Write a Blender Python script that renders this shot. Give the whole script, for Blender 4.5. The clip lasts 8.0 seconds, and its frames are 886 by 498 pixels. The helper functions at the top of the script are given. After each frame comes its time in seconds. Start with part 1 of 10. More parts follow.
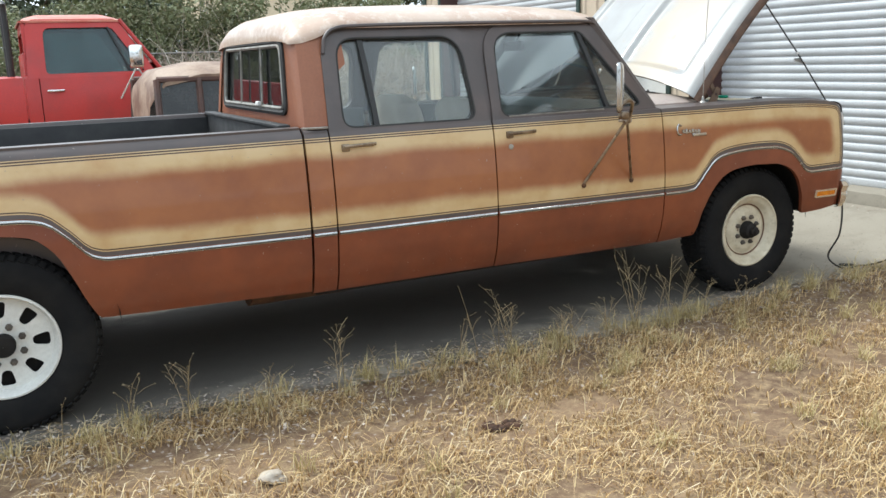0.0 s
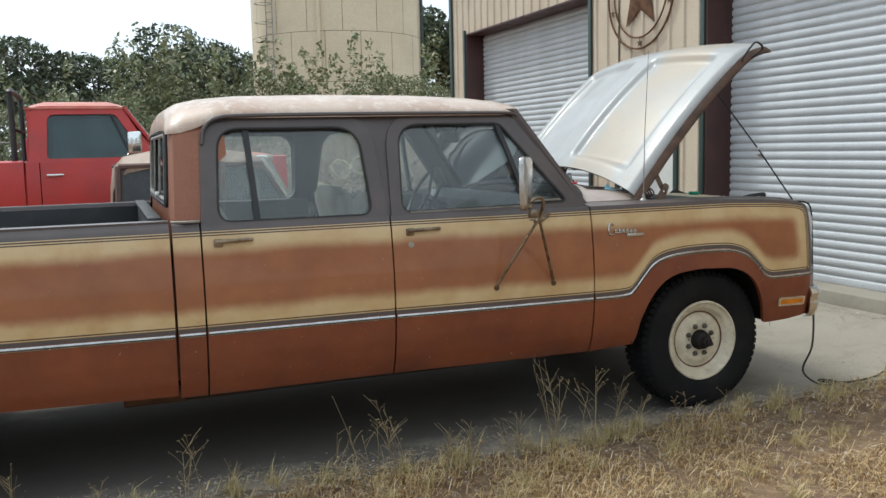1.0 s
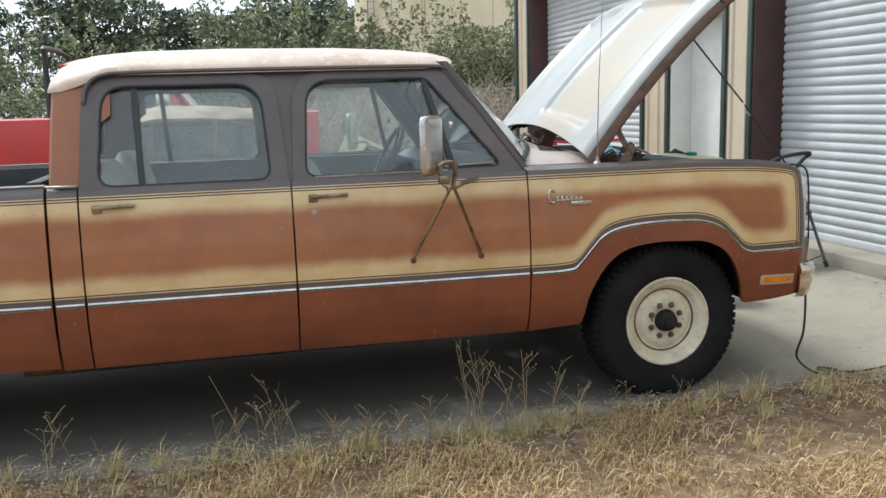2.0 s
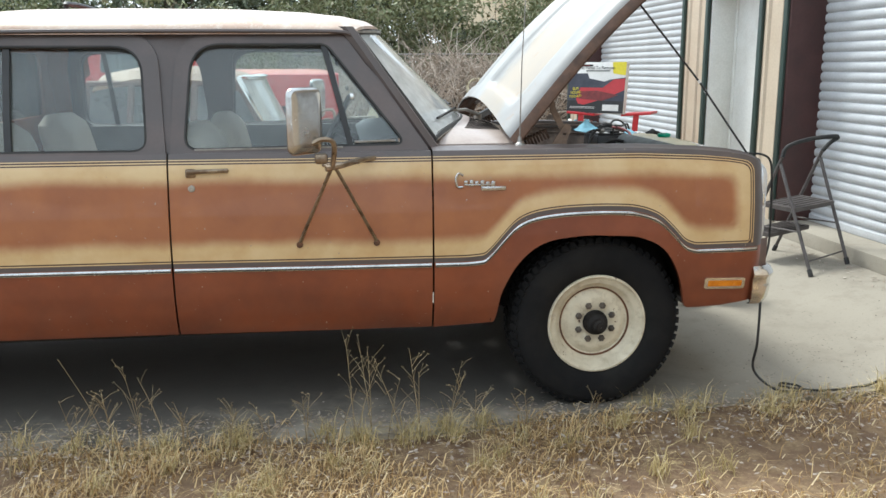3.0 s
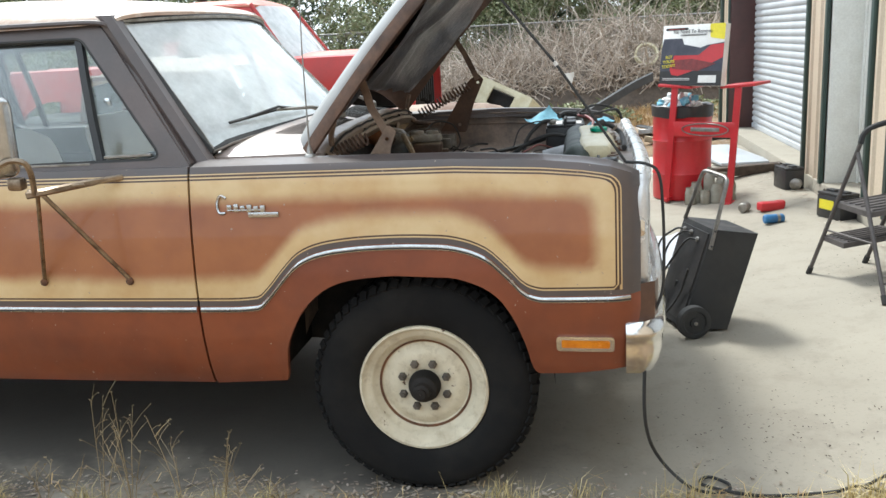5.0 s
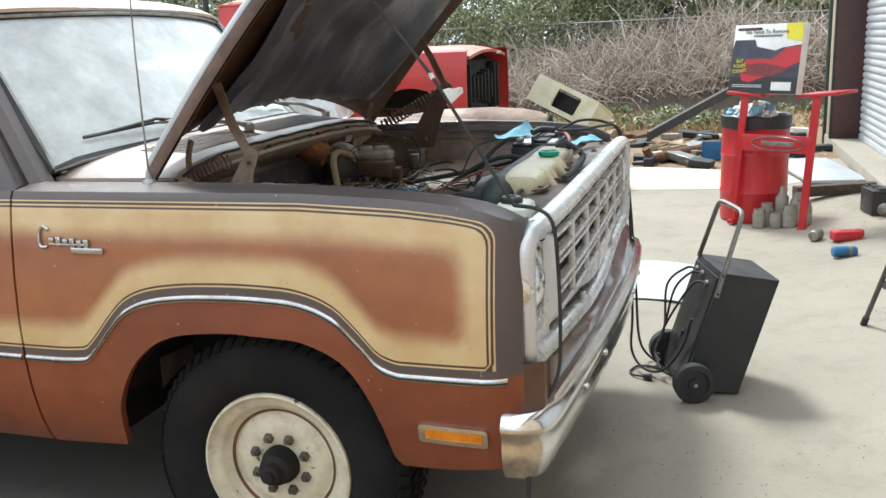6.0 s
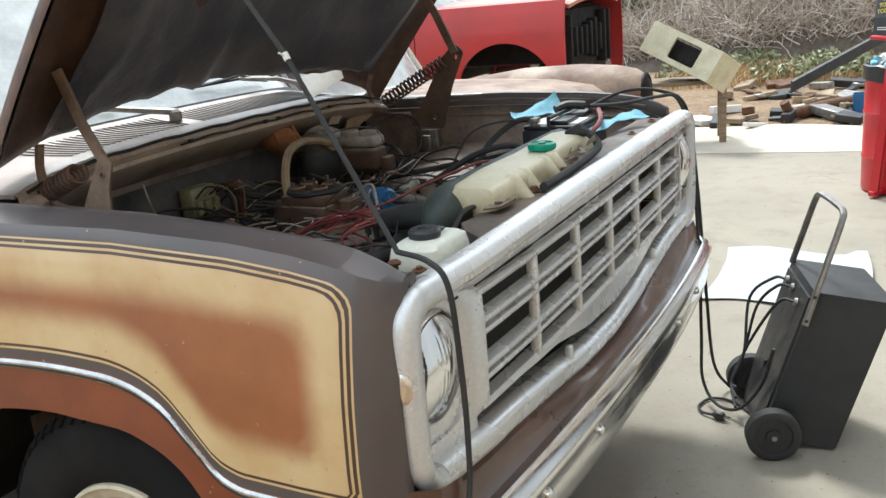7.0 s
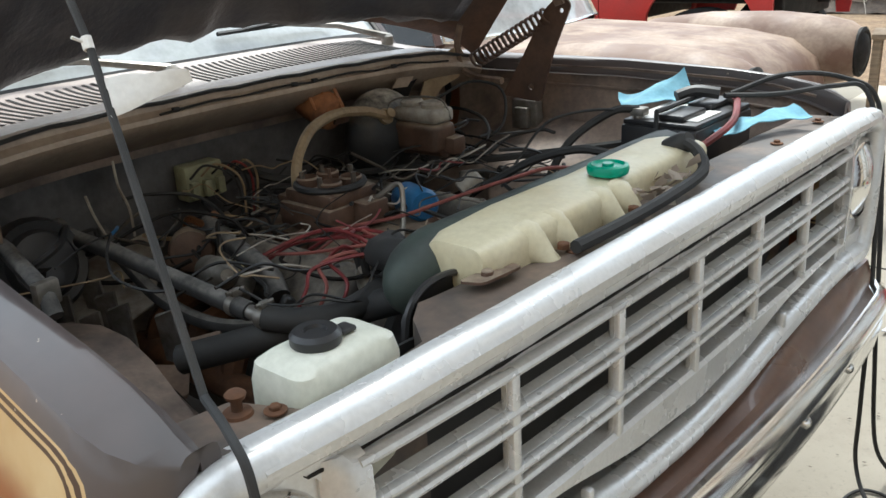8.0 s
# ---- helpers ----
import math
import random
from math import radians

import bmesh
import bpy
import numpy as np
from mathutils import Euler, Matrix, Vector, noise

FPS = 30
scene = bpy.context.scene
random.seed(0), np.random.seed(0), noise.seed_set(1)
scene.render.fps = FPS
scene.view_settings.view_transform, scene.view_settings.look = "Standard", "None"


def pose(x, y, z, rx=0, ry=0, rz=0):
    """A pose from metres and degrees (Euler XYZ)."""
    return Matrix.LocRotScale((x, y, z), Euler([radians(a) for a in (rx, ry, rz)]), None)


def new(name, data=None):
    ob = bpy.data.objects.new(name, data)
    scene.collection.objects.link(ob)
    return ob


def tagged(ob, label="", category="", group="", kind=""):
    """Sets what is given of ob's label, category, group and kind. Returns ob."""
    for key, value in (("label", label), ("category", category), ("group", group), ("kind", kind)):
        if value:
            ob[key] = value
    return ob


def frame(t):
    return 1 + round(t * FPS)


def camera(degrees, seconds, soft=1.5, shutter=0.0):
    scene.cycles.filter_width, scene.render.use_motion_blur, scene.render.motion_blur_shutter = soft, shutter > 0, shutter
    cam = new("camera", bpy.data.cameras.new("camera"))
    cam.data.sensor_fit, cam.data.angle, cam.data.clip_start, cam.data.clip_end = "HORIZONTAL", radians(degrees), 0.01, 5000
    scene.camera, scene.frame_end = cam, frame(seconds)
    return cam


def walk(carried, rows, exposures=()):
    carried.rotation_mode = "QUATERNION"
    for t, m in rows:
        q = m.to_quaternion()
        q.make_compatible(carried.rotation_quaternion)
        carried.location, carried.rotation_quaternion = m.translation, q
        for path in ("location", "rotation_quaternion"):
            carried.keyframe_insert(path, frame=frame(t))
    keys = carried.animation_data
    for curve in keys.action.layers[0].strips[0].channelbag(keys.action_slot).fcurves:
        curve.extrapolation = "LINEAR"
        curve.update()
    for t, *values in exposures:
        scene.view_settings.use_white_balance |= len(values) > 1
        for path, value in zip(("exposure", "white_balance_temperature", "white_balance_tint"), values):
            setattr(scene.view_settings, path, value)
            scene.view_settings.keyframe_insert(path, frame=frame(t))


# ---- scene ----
cam = camera(54.1, 8.0)
# seconds, eye, tilt, roll and turn
ROWS = [
    (0.0, 0.0000, 0.0000, 1.4600, 77.59, 2.00, -26.84),
    (0.5, 0.4871, 0.0215, 1.4653, 80.88, 0.81, -24.36),
    (1.0, 0.9447, -0.0451, 1.4580, 83.36, 1.33, -21.72),
    (1.5, 1.4541, -0.0294, 1.4488, 82.22, 2.26, -18.42),
    (3.0, 2.8852, 0.2408, 1.4797, 78.19, 0.23, -7.35),
    (3.5, 3.3007, 0.3593, 1.4696, 79.60, 1.82, -6.83),
    (4.0, 3.7859, 0.5794, 1.4521, 78.50, 2.78, -2.19),
    (5.5, 4.8847, 1.4622, 1.5200, 76.26, 2.80, 12.27),
    (6.0, 5.1722, 1.8703, 1.4929, 76.67, 2.50, 16.46),
    (6.5, 5.2989, 2.3683, 1.4886, 75.17, 3.46, 21.42),
    (7.0, 5.4171, 2.7604, 1.4815, 74.05, 4.89, 26.11),
    (7.5, 5.4439, 3.1633, 1.4781, 72.23, 4.43, 33.06),
    (8.0, 5.3865, 3.5295, 1.5027, 69.92, 3.00, 40.30),
]
walk(cam, [(t, pose(x, y, z, tilt, roll, turn)) for t, x, y, z, tilt, roll, turn in ROWS],
     [(0.0, 0.36, 5950, 4), (0.5, 0.16, 5950, 4), (1.0, -0.12, 5950, 4), (1.5, 0.0, 5950, 4), (3.0, 0.44, 5950, 4), (3.5, 0.36, 5950, 4), (4.0, 0.52, 5950, 4),
      (5.5, 0.66, 5950, 4), (6.5, 0.65, 5950, 4), (7.0, 0.68, 5950, 4), (7.5, 0.70, 5950, 4), (8.0, 0.72, 5950, 4)])

# ---- light ----
SUN_EL, SUN_AZ = radians(56), radians(-35)   # azimuth from +y towards +x
world = bpy.data.worlds.new("hazy_sky")
scene.world = world
world.use_nodes = True
wn, wl = world.node_tree.nodes, world.node_tree.links
sky = wn.new("ShaderNodeTexSky")
sky.sky_type = "NISHITA"
sky.sun_disc = False
sky.sun_elevation, sky.sun_rotation = SUN_EL, SUN_AZ
sky.air_density, sky.dust_density, sky.ozone_density = 1.0, 6.0, 1.0
haze = wn.new("ShaderNodeMix")
haze.data_type = "RGBA"
haze.inputs["Factor"].default_value = 0.75
haze.inputs["B"].default_value = (11.5, 12.0, 12.6, 1)
wl.new(sky.outputs["Color"], haze.inputs["A"])
wl.new(haze.outputs["Result"], wn["Background"].inputs["Color"])
wn["Background"].inputs["Strength"].default_value = 0.125
sun_data = bpy.data.lights.new("sun", "SUN")
sun_data.energy, sun_data.angle, sun_data.color = 2.6, radians(11.0), (1.0, 0.955, 0.88)
sun = new("sun", sun_data)
sun_dir = Vector((math.sin(SUN_AZ) * math.cos(SUN_EL), math.cos(SUN_AZ) * math.cos(SUN_EL), math.sin(SUN_EL)))
sun.matrix_world = Matrix.Translation(sun_dir * 40) @ sun_dir.to_track_quat("Z", "Y").to_matrix().to_4x4()

# ---- materials ----
class Nodes:
    """A small wrapper round a material's node tree."""

    def __init__(self, name):
        self.m = bpy.data.materials.new(name)
        self.m.use_nodes = True
        self.n, self.l = self.m.node_tree.nodes, self.m.node_tree.links
        self.b = self.n["Principled BSDF"]
        self.co = self.n.new("ShaderNodeTexCoord").outputs["Object"]

    def put(self, value, socket):
        if hasattr(value, "links"):
            self.l.new(value, socket)
        elif isinstance(value, (tuple, list)) and len(value) == 3 and socket.type == "RGBA":
            socket.default_value = (*value, 1)
        else:
            socket.default_value = value

    def noise(self, scale, detail=4.0, rough=0.55, stretch=None, co=None):
        t = self.n.new("ShaderNodeTexNoise")
        t.inputs["Scale"].default_value, t.inputs["Detail"].default_value = scale, detail
        t.inputs["Roughness"].default_value = rough
        src = co or self.co
        if stretch:
            mp = self.n.new("ShaderNodeMapping")
            mp.inputs["Scale"].default_value = stretch
            self.l.new(src, mp.inputs["Vector"])
            src = mp.outputs["Vector"]
        self.l.new(src, t.inputs["Vector"])
        return t.outputs["Fac"]

    def step(self, value, lo, hi, a=0.0, b=1.0, smooth=False):
        r = self.n.new("ShaderNodeMapRange")
        if smooth:
            r.interpolation_type = "SMOOTHSTEP"
        for key, val in (("Value", value), ("From Min", lo), ("From Max", hi), ("To Min", a), ("To Max", b)):
            self.put(val, r.inputs[key])
        return r.outputs["Result"]

    def math(self, op, a, b=0.0):
        m = self.n.new("ShaderNodeMath")
        m.operation = op
        self.put(a, m.inputs[0]), self.put(b, m.inputs[1])
        return m.outputs[0]

    def mix(self, f, a, b):
        m = self.n.new("ShaderNodeMix")
        m.data_type = "RGBA"
        self.put(f, m.inputs["Factor"])
        ins = [s for s in m.inputs if s.type == "RGBA"]
        self.put(a, ins[0]), self.put(b, ins[1])
        return [s for s in m.outputs if s.type == "RGBA"][0]

    def bump(self, height, strength=0.3, distance=0.002):
        b = self.n.new("ShaderNodeBump")
        b.inputs["Strength"].default_value, b.inputs["Distance"].default_value = strength, distance
        self.l.new(height, b.inputs["Height"])
        self.l.new(b.outputs["Normal"], self.b.inputs["Normal"])

    def set(self, color=None, rough=None, metal=None, coat=None, spec=None, alpha=None, trans=None):
        for key, val in (("Base Color", color), ("Roughness", rough), ("Metallic", metal), ("Coat Weight", coat),
                         ("Specular IOR Level", spec), ("Alpha", alpha), ("Transmission Weight", trans)):
            if val is not None:
                self.put(val, self.b.inputs[key])
        return self.m


def simple(name, c, rough=0.6, metal=0.0, c2=None, scale=8.0, grain=60.0, bump=0.15, dist=0.002, coat=None, lo=0.42, hi=0.66, stretch=None, spec=None):
    """A two-tone surface with stains at one scale and grain at another."""
    k = Nodes(name)
    c2 = c2 or tuple(0.62 * v for v in c)
    col = k.mix(k.step(k.noise(scale, 5, 0.6, stretch), lo, hi), c, c2)
    g = k.noise(grain, 3, 0.6, stretch)
    col = k.mix(k.step(g, 0.35, 0.75, 0, 0.35), col, tuple(0.7 * v for v in c2))
    k.bump(g, bump, dist)
    return k.set(col, k.step(k.noise(scale * 1.7, 4), 0.3, 0.7, max(0.02, rough - 0.09), min(1, rough + 0.09)), metal, coat, spec)


M = {}
TAN, BROWN, RUST, UPPER = (0.60, 0.445, 0.235), (0.325, 0.118, 0.040), (0.225, 0.058, 0.022), (0.076, 0.063, 0.060)


def pale_topped(name, c, dust=(0.34, 0.30, 0.24), most=0.75, rough=0.6, metal=0.0):
    """A dark surface made paler on whatever faces up: dust, and sunlight painted on the booster."""
    k = Nodes(name)
    sp = k.n.new("ShaderNodeSeparateXYZ")
    k.l.new(k.n.new("ShaderNodeNewGeometry").outputs["Normal"], sp.inputs[0])
    up = k.math("MULTIPLY", k.step(sp.outputs[2], 0.25, 0.95, 0.0, most, smooth=True), k.step(k.noise(18, 5, 0.7), 0.3, 0.62))
    col = k.mix(k.step(k.noise(11, 5, 0.65), 0.4, 0.66), c, tuple(0.45 * v for v in c))
    col = k.mix(up, col, dust)
    k.bump(k.noise(70, 4, 0.7), 0.4, 0.002)
    return k.set(col, k.step(k.noise(20, 4), 0.3, 0.7, rough - 0.12, min(1.0, rough + 0.15)), metal)


def side_paint():
    """Two-tone side paint: tan bands misted into brown, with dark pinstripes; rust below the moulding, grey-brown above the belt."""
    k = Nodes("two_tone_paint")
    uv = k.n.new("ShaderNodeUVMap")
    uv.uv_map = "paint"
    sp = k.n.new("ShaderNodeSeparateXYZ")
    k.l.new(uv.outputs["UV"], sp.inputs[0])
    d, low = sp.outputs[0], sp.outputs[1]
    wob = k.step(k.noise(3.0, 4, 0.6), 0.3, 0.7, -0.010, 0.010)
    fine = k.step(k.noise(26.0, 4, 0.7), 0.3, 0.7, -0.0015, 0.0015)
    mist = k.math("ADD", k.math("ADD", d, wob), fine)
    stain = k.noise(5.0, 5, 0.6)
    tan = k.mix(k.step(stain, 0.4, 0.7), TAN, (0.50, 0.32, 0.14))
    brown = k.mix(k.step(stain, 0.35, 0.7), BROWN, (0.25, 0.085, 0.032))
    col = k.mix(k.step(mist, 0.060, 0.122, smooth=True), tan, brown)
    for a, b in ((0.020, 0.025), (0.0085, 0.0145)):
        line = k.math("MULTIPLY", k.step(d, a - 0.0006, a), k.step(d, b, b + 0.0006, 1, 0))
        col = k.mix(line, col, (0.06, 0.03, 0.018))
    up = k.mix(k.step(stain, 0.4, 0.7), UPPER, (0.10, 0.075, 0.068))
    col = k.mix(k.math("MAXIMUM", k.step(d, 0.004, 0.0046, 1, 0), k.step(low, 0.0165, 0.0172, 1, 0)), col, up)
    rust = k.mix(k.step(k.noise(3.5, 5, 0.6), 0.35, 0.7), RUST, (0.145, 0.035, 0.014))
    col = k.mix(k.step(low, -0.002, -0.0005, 1, 0), col, rust)
    dust = k.math("MULTIPLY", k.step(low, -0.36, -0.05, 0.35, 0.0), k.step(k.noise(9, 5, 0.7), 0.3, 0.7))
    col = k.mix(dust, col, (0.13, 0.085, 0.06))
    chips = k.step(k.noise(70.0, 2, 0.5), 0.745, 0.76)
    col = k.mix(chips, col, (0.32, 0.25, 0.2))
    k.bump(k.noise(120, 2), 0.04, 0.001)
    return k.set(col, k.step(k.noise(7, 5), 0.3, 0.7, 0.34, 0.5), 0.0, 0.22)


def roof_paint():
    k = Nodes("faded_roof_paint")
    n = k.noise(2.2, 6, 0.65)
    col = k.mix(k.step(n, 0.35, 0.68), (0.56, 0.44, 0.35), (0.42, 0.28, 0.20))
    col = k.mix(k.step(k.noise(18, 5, 0.7), 0.5, 0.72), col, (0.64, 0.56, 0.48))
    k.bump(k.noise(150, 2), 0.06, 0.001)
    return k.set(col, 0.45, 0.0, 0.35)


def hood_paint():
    """Chalky grey-white with one tray worn to tan."""
    k = Nodes("chalky_hood_paint")
    sp = k.n.new("ShaderNodeSeparateXYZ")
    k.l.new(k.co, sp.inputs[0])
    n = k.noise(3.0, 6, 0.65)
    col = k.mix(k.step(n, 0.35, 0.65), (0.34, 0.34, 0.332), (0.28, 0.272, 0.26))
    wob = k.step(k.noise(6.0, 5, 0.7), 0.3, 0.7, -0.05, 0.05)
    v = k.math("ADD", sp.outputs[1], wob)
    tray = k.math("MULTIPLY", k.step(v, -0.66, -0.58, smooth=True), k.step(v, -0.24, -0.12, 1, 0, smooth=True))
    tan = k.mix(k.step(k.noise(4, 6, 0.65), 0.35, 0.7), (0.37, 0.305, 0.225), (0.33, 0.29, 0.24))
    col = k.mix(k.math("MULTIPLY", tray, k.step(k.noise(2.2, 4), 0.3, 0.5, 0.45, 1.0)), col, tan)
    col = k.mix(k.step(k.noise(9, 5, 0.7), 0.62, 0.74, 0, 0.6), col, (0.36, 0.24, 0.14))
    k.bump(k.noise(90, 3), 0.08, 0.001)
    return k.set(col, 0.42, 0.0, 0.2)


def glass(name, tint=(0.86, 0.92, 0.9), rough=0.02, dirt=0.12, low=0.02, film=(0.55, 0.53, 0.5), through_film=0.45):
    """A thin pane: see-through with a mirror's gloss at grazing angles and a film of dust."""
    k = Nodes(name)
    k.n.remove(k.b)
    tr, gl, df = k.n.new("ShaderNodeBsdfTransparent"), k.n.new("ShaderNodeBsdfGlossy"), k.n.new("ShaderNodeBsdfDiffuse")
    tr.inputs["Color"].default_value = (*tint, 1)
    gl.inputs["Roughness"].default_value = rough
    df.inputs["Color"].default_value = (*film, 1)
    fr = k.n.new("ShaderNodeFresnel")
    fr.inputs["IOR"].default_value = 1.52
    a, b = k.n.new("ShaderNodeMixShader"), k.n.new("ShaderNodeMixShader")
    k.l.new(k.step(k.noise(6, 5, 0.7), 0.35, 0.75, low, dirt), a.inputs[0])
    tl, both = k.n.new("ShaderNodeBsdfTranslucent"), k.n.new("ShaderNodeMixShader")
    tl.inputs["Color"].default_value = (*film, 1)
    both.inputs[0].default_value = through_film
    k.l.new(df.outputs[0], both.inputs[1]), k.l.new(tl.outputs[0], both.inputs[2])
    k.l.new(tr.outputs[0], a.inputs[1]), k.l.new(both.outputs[0], a.inputs[2])
    k.l.new(k.step(fr.outputs[0], 0, 1, 0.0, 1.0), b.inputs[0])
    k.l.new(a.outputs[0], b.inputs[1]), k.l.new(gl.outputs[0], b.inputs[2])
    k.l.new(b.outputs[0], k.n["Material Output"].inputs["Surface"])
    return k.m


def concrete():
    k = Nodes("weathered_concrete")
    col = k.mix(k.step(k.noise(0.7, 6, 0.6), 0.35, 0.68), (0.335, 0.30, 0.24), (0.275, 0.245, 0.195))
    col = k.mix(k.step(k.noise(5, 6, 0.7), 0.5, 0.75, 0, 0.7), col, (0.22, 0.19, 0.15))
    col = k.mix(k.step(k.noise(60, 3, 0.7), 0.58, 0.72, 0, 0.5), col, (0.17, 0.15, 0.125))
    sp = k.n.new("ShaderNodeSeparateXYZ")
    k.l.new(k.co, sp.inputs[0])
    # shade under the truck, painted into the concrete as a ragged dark strip
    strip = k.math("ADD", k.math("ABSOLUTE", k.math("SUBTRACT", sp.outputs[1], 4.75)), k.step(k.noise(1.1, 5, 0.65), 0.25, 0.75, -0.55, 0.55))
    truck_shade = k.math("MULTIPLY", k.step(strip, 0.75, 1.25, 0.78, 0.0, smooth=True), k.step(sp.outputs[0], 3.9, 4.9, 1, 0, smooth=True))
    col = k.mix(truck_shade, col, (0.06, 0.054, 0.05))
    v = k.n.new("ShaderNodeTexVoronoi")
    v.feature = "DISTANCE_TO_EDGE"
    v.inputs["Scale"].default_value = 0.55
    wv = k.n.new("ShaderNodeVectorMath")
    wv.operation = "ADD"
    nz = k.n.new("ShaderNodeTexNoise")
    nz.inputs["Scale"].default_value = 3.0
    k.l.new(k.co, nz.inputs["Vector"])
    k.l.new(k.co, wv.inputs[0]), k.l.new(nz.outputs["Color"], wv.inputs[1])
    k.l.new(wv.outputs[0], v.inputs["Vector"])
    crack = k.math("MULTIPLY", k.step(v.outputs["Distance"], 0.004, 0.008, 1, 0), k.step(k.noise(0.5, 2), 0.6, 0.66, 0.0, 0.45))
    col = k.mix(crack, col, (0.09, 0.08, 0.07))
    k.bump(k.noise(140, 4, 0.7), 0.25, 0.003)
    return k.set(col, 0.85)


def earth():
    k = Nodes("dry_earth")
    col = k.mix(k.step(k.noise(1.2, 6, 0.65), 0.35, 0.65), (0.24, 0.155, 0.09), (0.13, 0.078, 0.047))
    col = k.mix(k.step(k.noise(14, 6, 0.75), 0.45, 0.7), col, (0.36, 0.26, 0.145))
    col = k.mix(k.step(k.noise(90, 3, 0.7), 0.55, 0.75), col, (0.12, 0.08, 0.05))
    k.bump(k.noise(50, 5, 0.75), 0.8, 0.012)
    return k.set(col, 0.95)


def straw(name, a, b, c):
    k = Nodes(name)
    geo = k.n.new("ShaderNodeNewGeometry").outputs["Random Per Island"]
    col = k.mix(k.step(geo, 0.0, 0.5), a, b)
    col = k.mix(k.step(geo, 0.6, 1.0), col, c)
    patch = k.step(k.noise(1.5, 4, 0.6), 0.4, 0.65, 0.0, 0.45)
    col = k.mix(patch, col, tuple(0.62 * v for v in b))
    return k.set(col, 0.75, spec=0.25)


def leaf(name, a, b, c):
    k = Nodes(name)
    geo = k.n.new("ShaderNodeNewGeometry").outputs["Random Per Island"]
    col = k.mix(k.step(geo, 0.0, 0.6), a, b)
    col = k.mix(k.step(geo, 0.7, 1.0), col, c)
    return k.set(col, 0.55, spec=0.35)


def rim_paint():
    """Cream wheel paint, grimy and chipped to rust."""
    k = Nodes("cream_wheel_paint")
    col = k.mix(k.step(k.noise(9, 5, 0.6), 0.4, 0.65), (0.64, 0.58, 0.44), (0.50, 0.44, 0.32))
    col = k.mix(k.step(k.noise(28, 5, 0.7), 0.52, 0.72, 0, 0.55), col, (0.30, 0.235, 0.15))
    col = k.mix(k.step(k.noise(17, 6, 0.75), 0.635, 0.665), col, (0.10, 0.055, 0.032))
    k.bump(k.noise(60, 3), 0.25, 0.001)
    return k.set(col, 0.55)


M["paint"], M["roof"], M["hood"] = side_paint(), roof_paint(), hood_paint()
M["upper"] = simple("grey_brown_paint", UPPER, 0.45, 0, (0.10, 0.075, 0.068), 4, 90, 0.05, 0.001, 0.15)
M["brown"] = simple("brown_paint", (0.27, 0.10, 0.045), 0.5, 0, (0.22, 0.075, 0.035), 3, 90, 0.05, 0.001, 0.1)
M["bay"] = simple("bay_brown_paint", (0.30, 0.225, 0.175), 0.6, 0, (0.105, 0.082, 0.07), 7, 80, 0.15, 0.001)
M["bayrust"] = simple("rusty_brown_steel", (0.24, 0.165, 0.115), 0.7, 0, (0.11, 0.072, 0.053), 12, 80, 0.3, 0.001)
M["grime"] = simple("oily_grime", (0.024, 0.021, 0.019), 0.7, 0, (0.012, 0.011, 0.01), 9, 60, 0.4, 0.003, spec=0.2)
M["castiron"] = simple("greasy_cast_iron", (0.14, 0.118, 0.095), 0.6, 0.2, (0.05, 0.042, 0.036), 14, 70, 0.5, 0.002)
M["alloy"] = simple("dull_alloy", (0.36, 0.34, 0.31), 0.5, 0.8, (0.2, 0.18, 0.15), 16, 90, 0.3, 0.001)
M["chrome"] = simple("worn_chrome", (0.80, 0.80, 0.79), 0.16, 1.0, (0.70, 0.69, 0.67), 7, 130, 0.03, 0.0005, lo=0.5, hi=0.75)
M["grille"] = simple("silver_grille_paint", (0.66, 0.66, 0.655), 0.28, 0.35, (0.60, 0.595, 0.58), 5, 140, 0.08, 0.0006, lo=0.5, hi=0.72)
M["tarnish"] = simple("tarnished_chrome", (0.36, 0.29, 0.21), 0.34, 0.85, (0.16, 0.115, 0.08), 18, 130, 0.08, 0.0005)
M["rubber"] = simple("black_rubber", (0.022, 0.022, 0.022), 0.75, 0, (0.04, 0.038, 0.035), 8, 100, 0.2, 0.001)
M["tyre"] = simple("dusty_tyre_rubber", (0.012, 0.012, 0.0125), 0.9, 0, (0.02, 0.019, 0.018), 6, 80, 0.25, 0.0015, spec=0.12)
M["rim"] = rim_paint()
M["rust"] = simple("rust", (0.16, 0.07, 0.03), 0.85, 0, (0.07, 0.035, 0.02), 16, 90, 0.5, 0.002)
M["black"] = simple("black_paint", (0.018, 0.018, 0.019), 0.55, 0, (0.03, 0.029, 0.028), 6, 90, 0.1, 0.001)
M["plastic"] = simple("black_plastic", (0.022, 0.022, 0.024), 0.4, 0, (0.035, 0.033, 0.032), 12, 120, 0.1, 0.001)
M["liner"] = simple("bed_liner_black", (0.016, 0.016, 0.018), 0.6, 0, (0.03, 0.03, 0.03), 5, 70, 0.3, 0.002)
M["pad"] = simple("torn_black_insulation", (0.075, 0.075, 0.085), 0.38, 0, (0.15, 0.135, 0.13), 5, 45, 0.5, 0.006)
M["glass"] = glass("truck_glass", (0.96, 0.985, 0.975), 0.02, 0.075, 0.015, (0.7, 0.76, 0.76))
# white film stands for dust and for the bright sky mirrored in the pane
M["shield"] = glass("dust_and_glare_windshield_glass", (0.88, 0.95, 0.93), 0.04, 0.80, 0.48, (0.92, 0.95, 0.94), 0.22)
M["darkglass"] = glass("tinted_glass", (0.35, 0.5, 0.5), 0.03, 0.28, 0.1, (0.3, 0.42, 0.45))
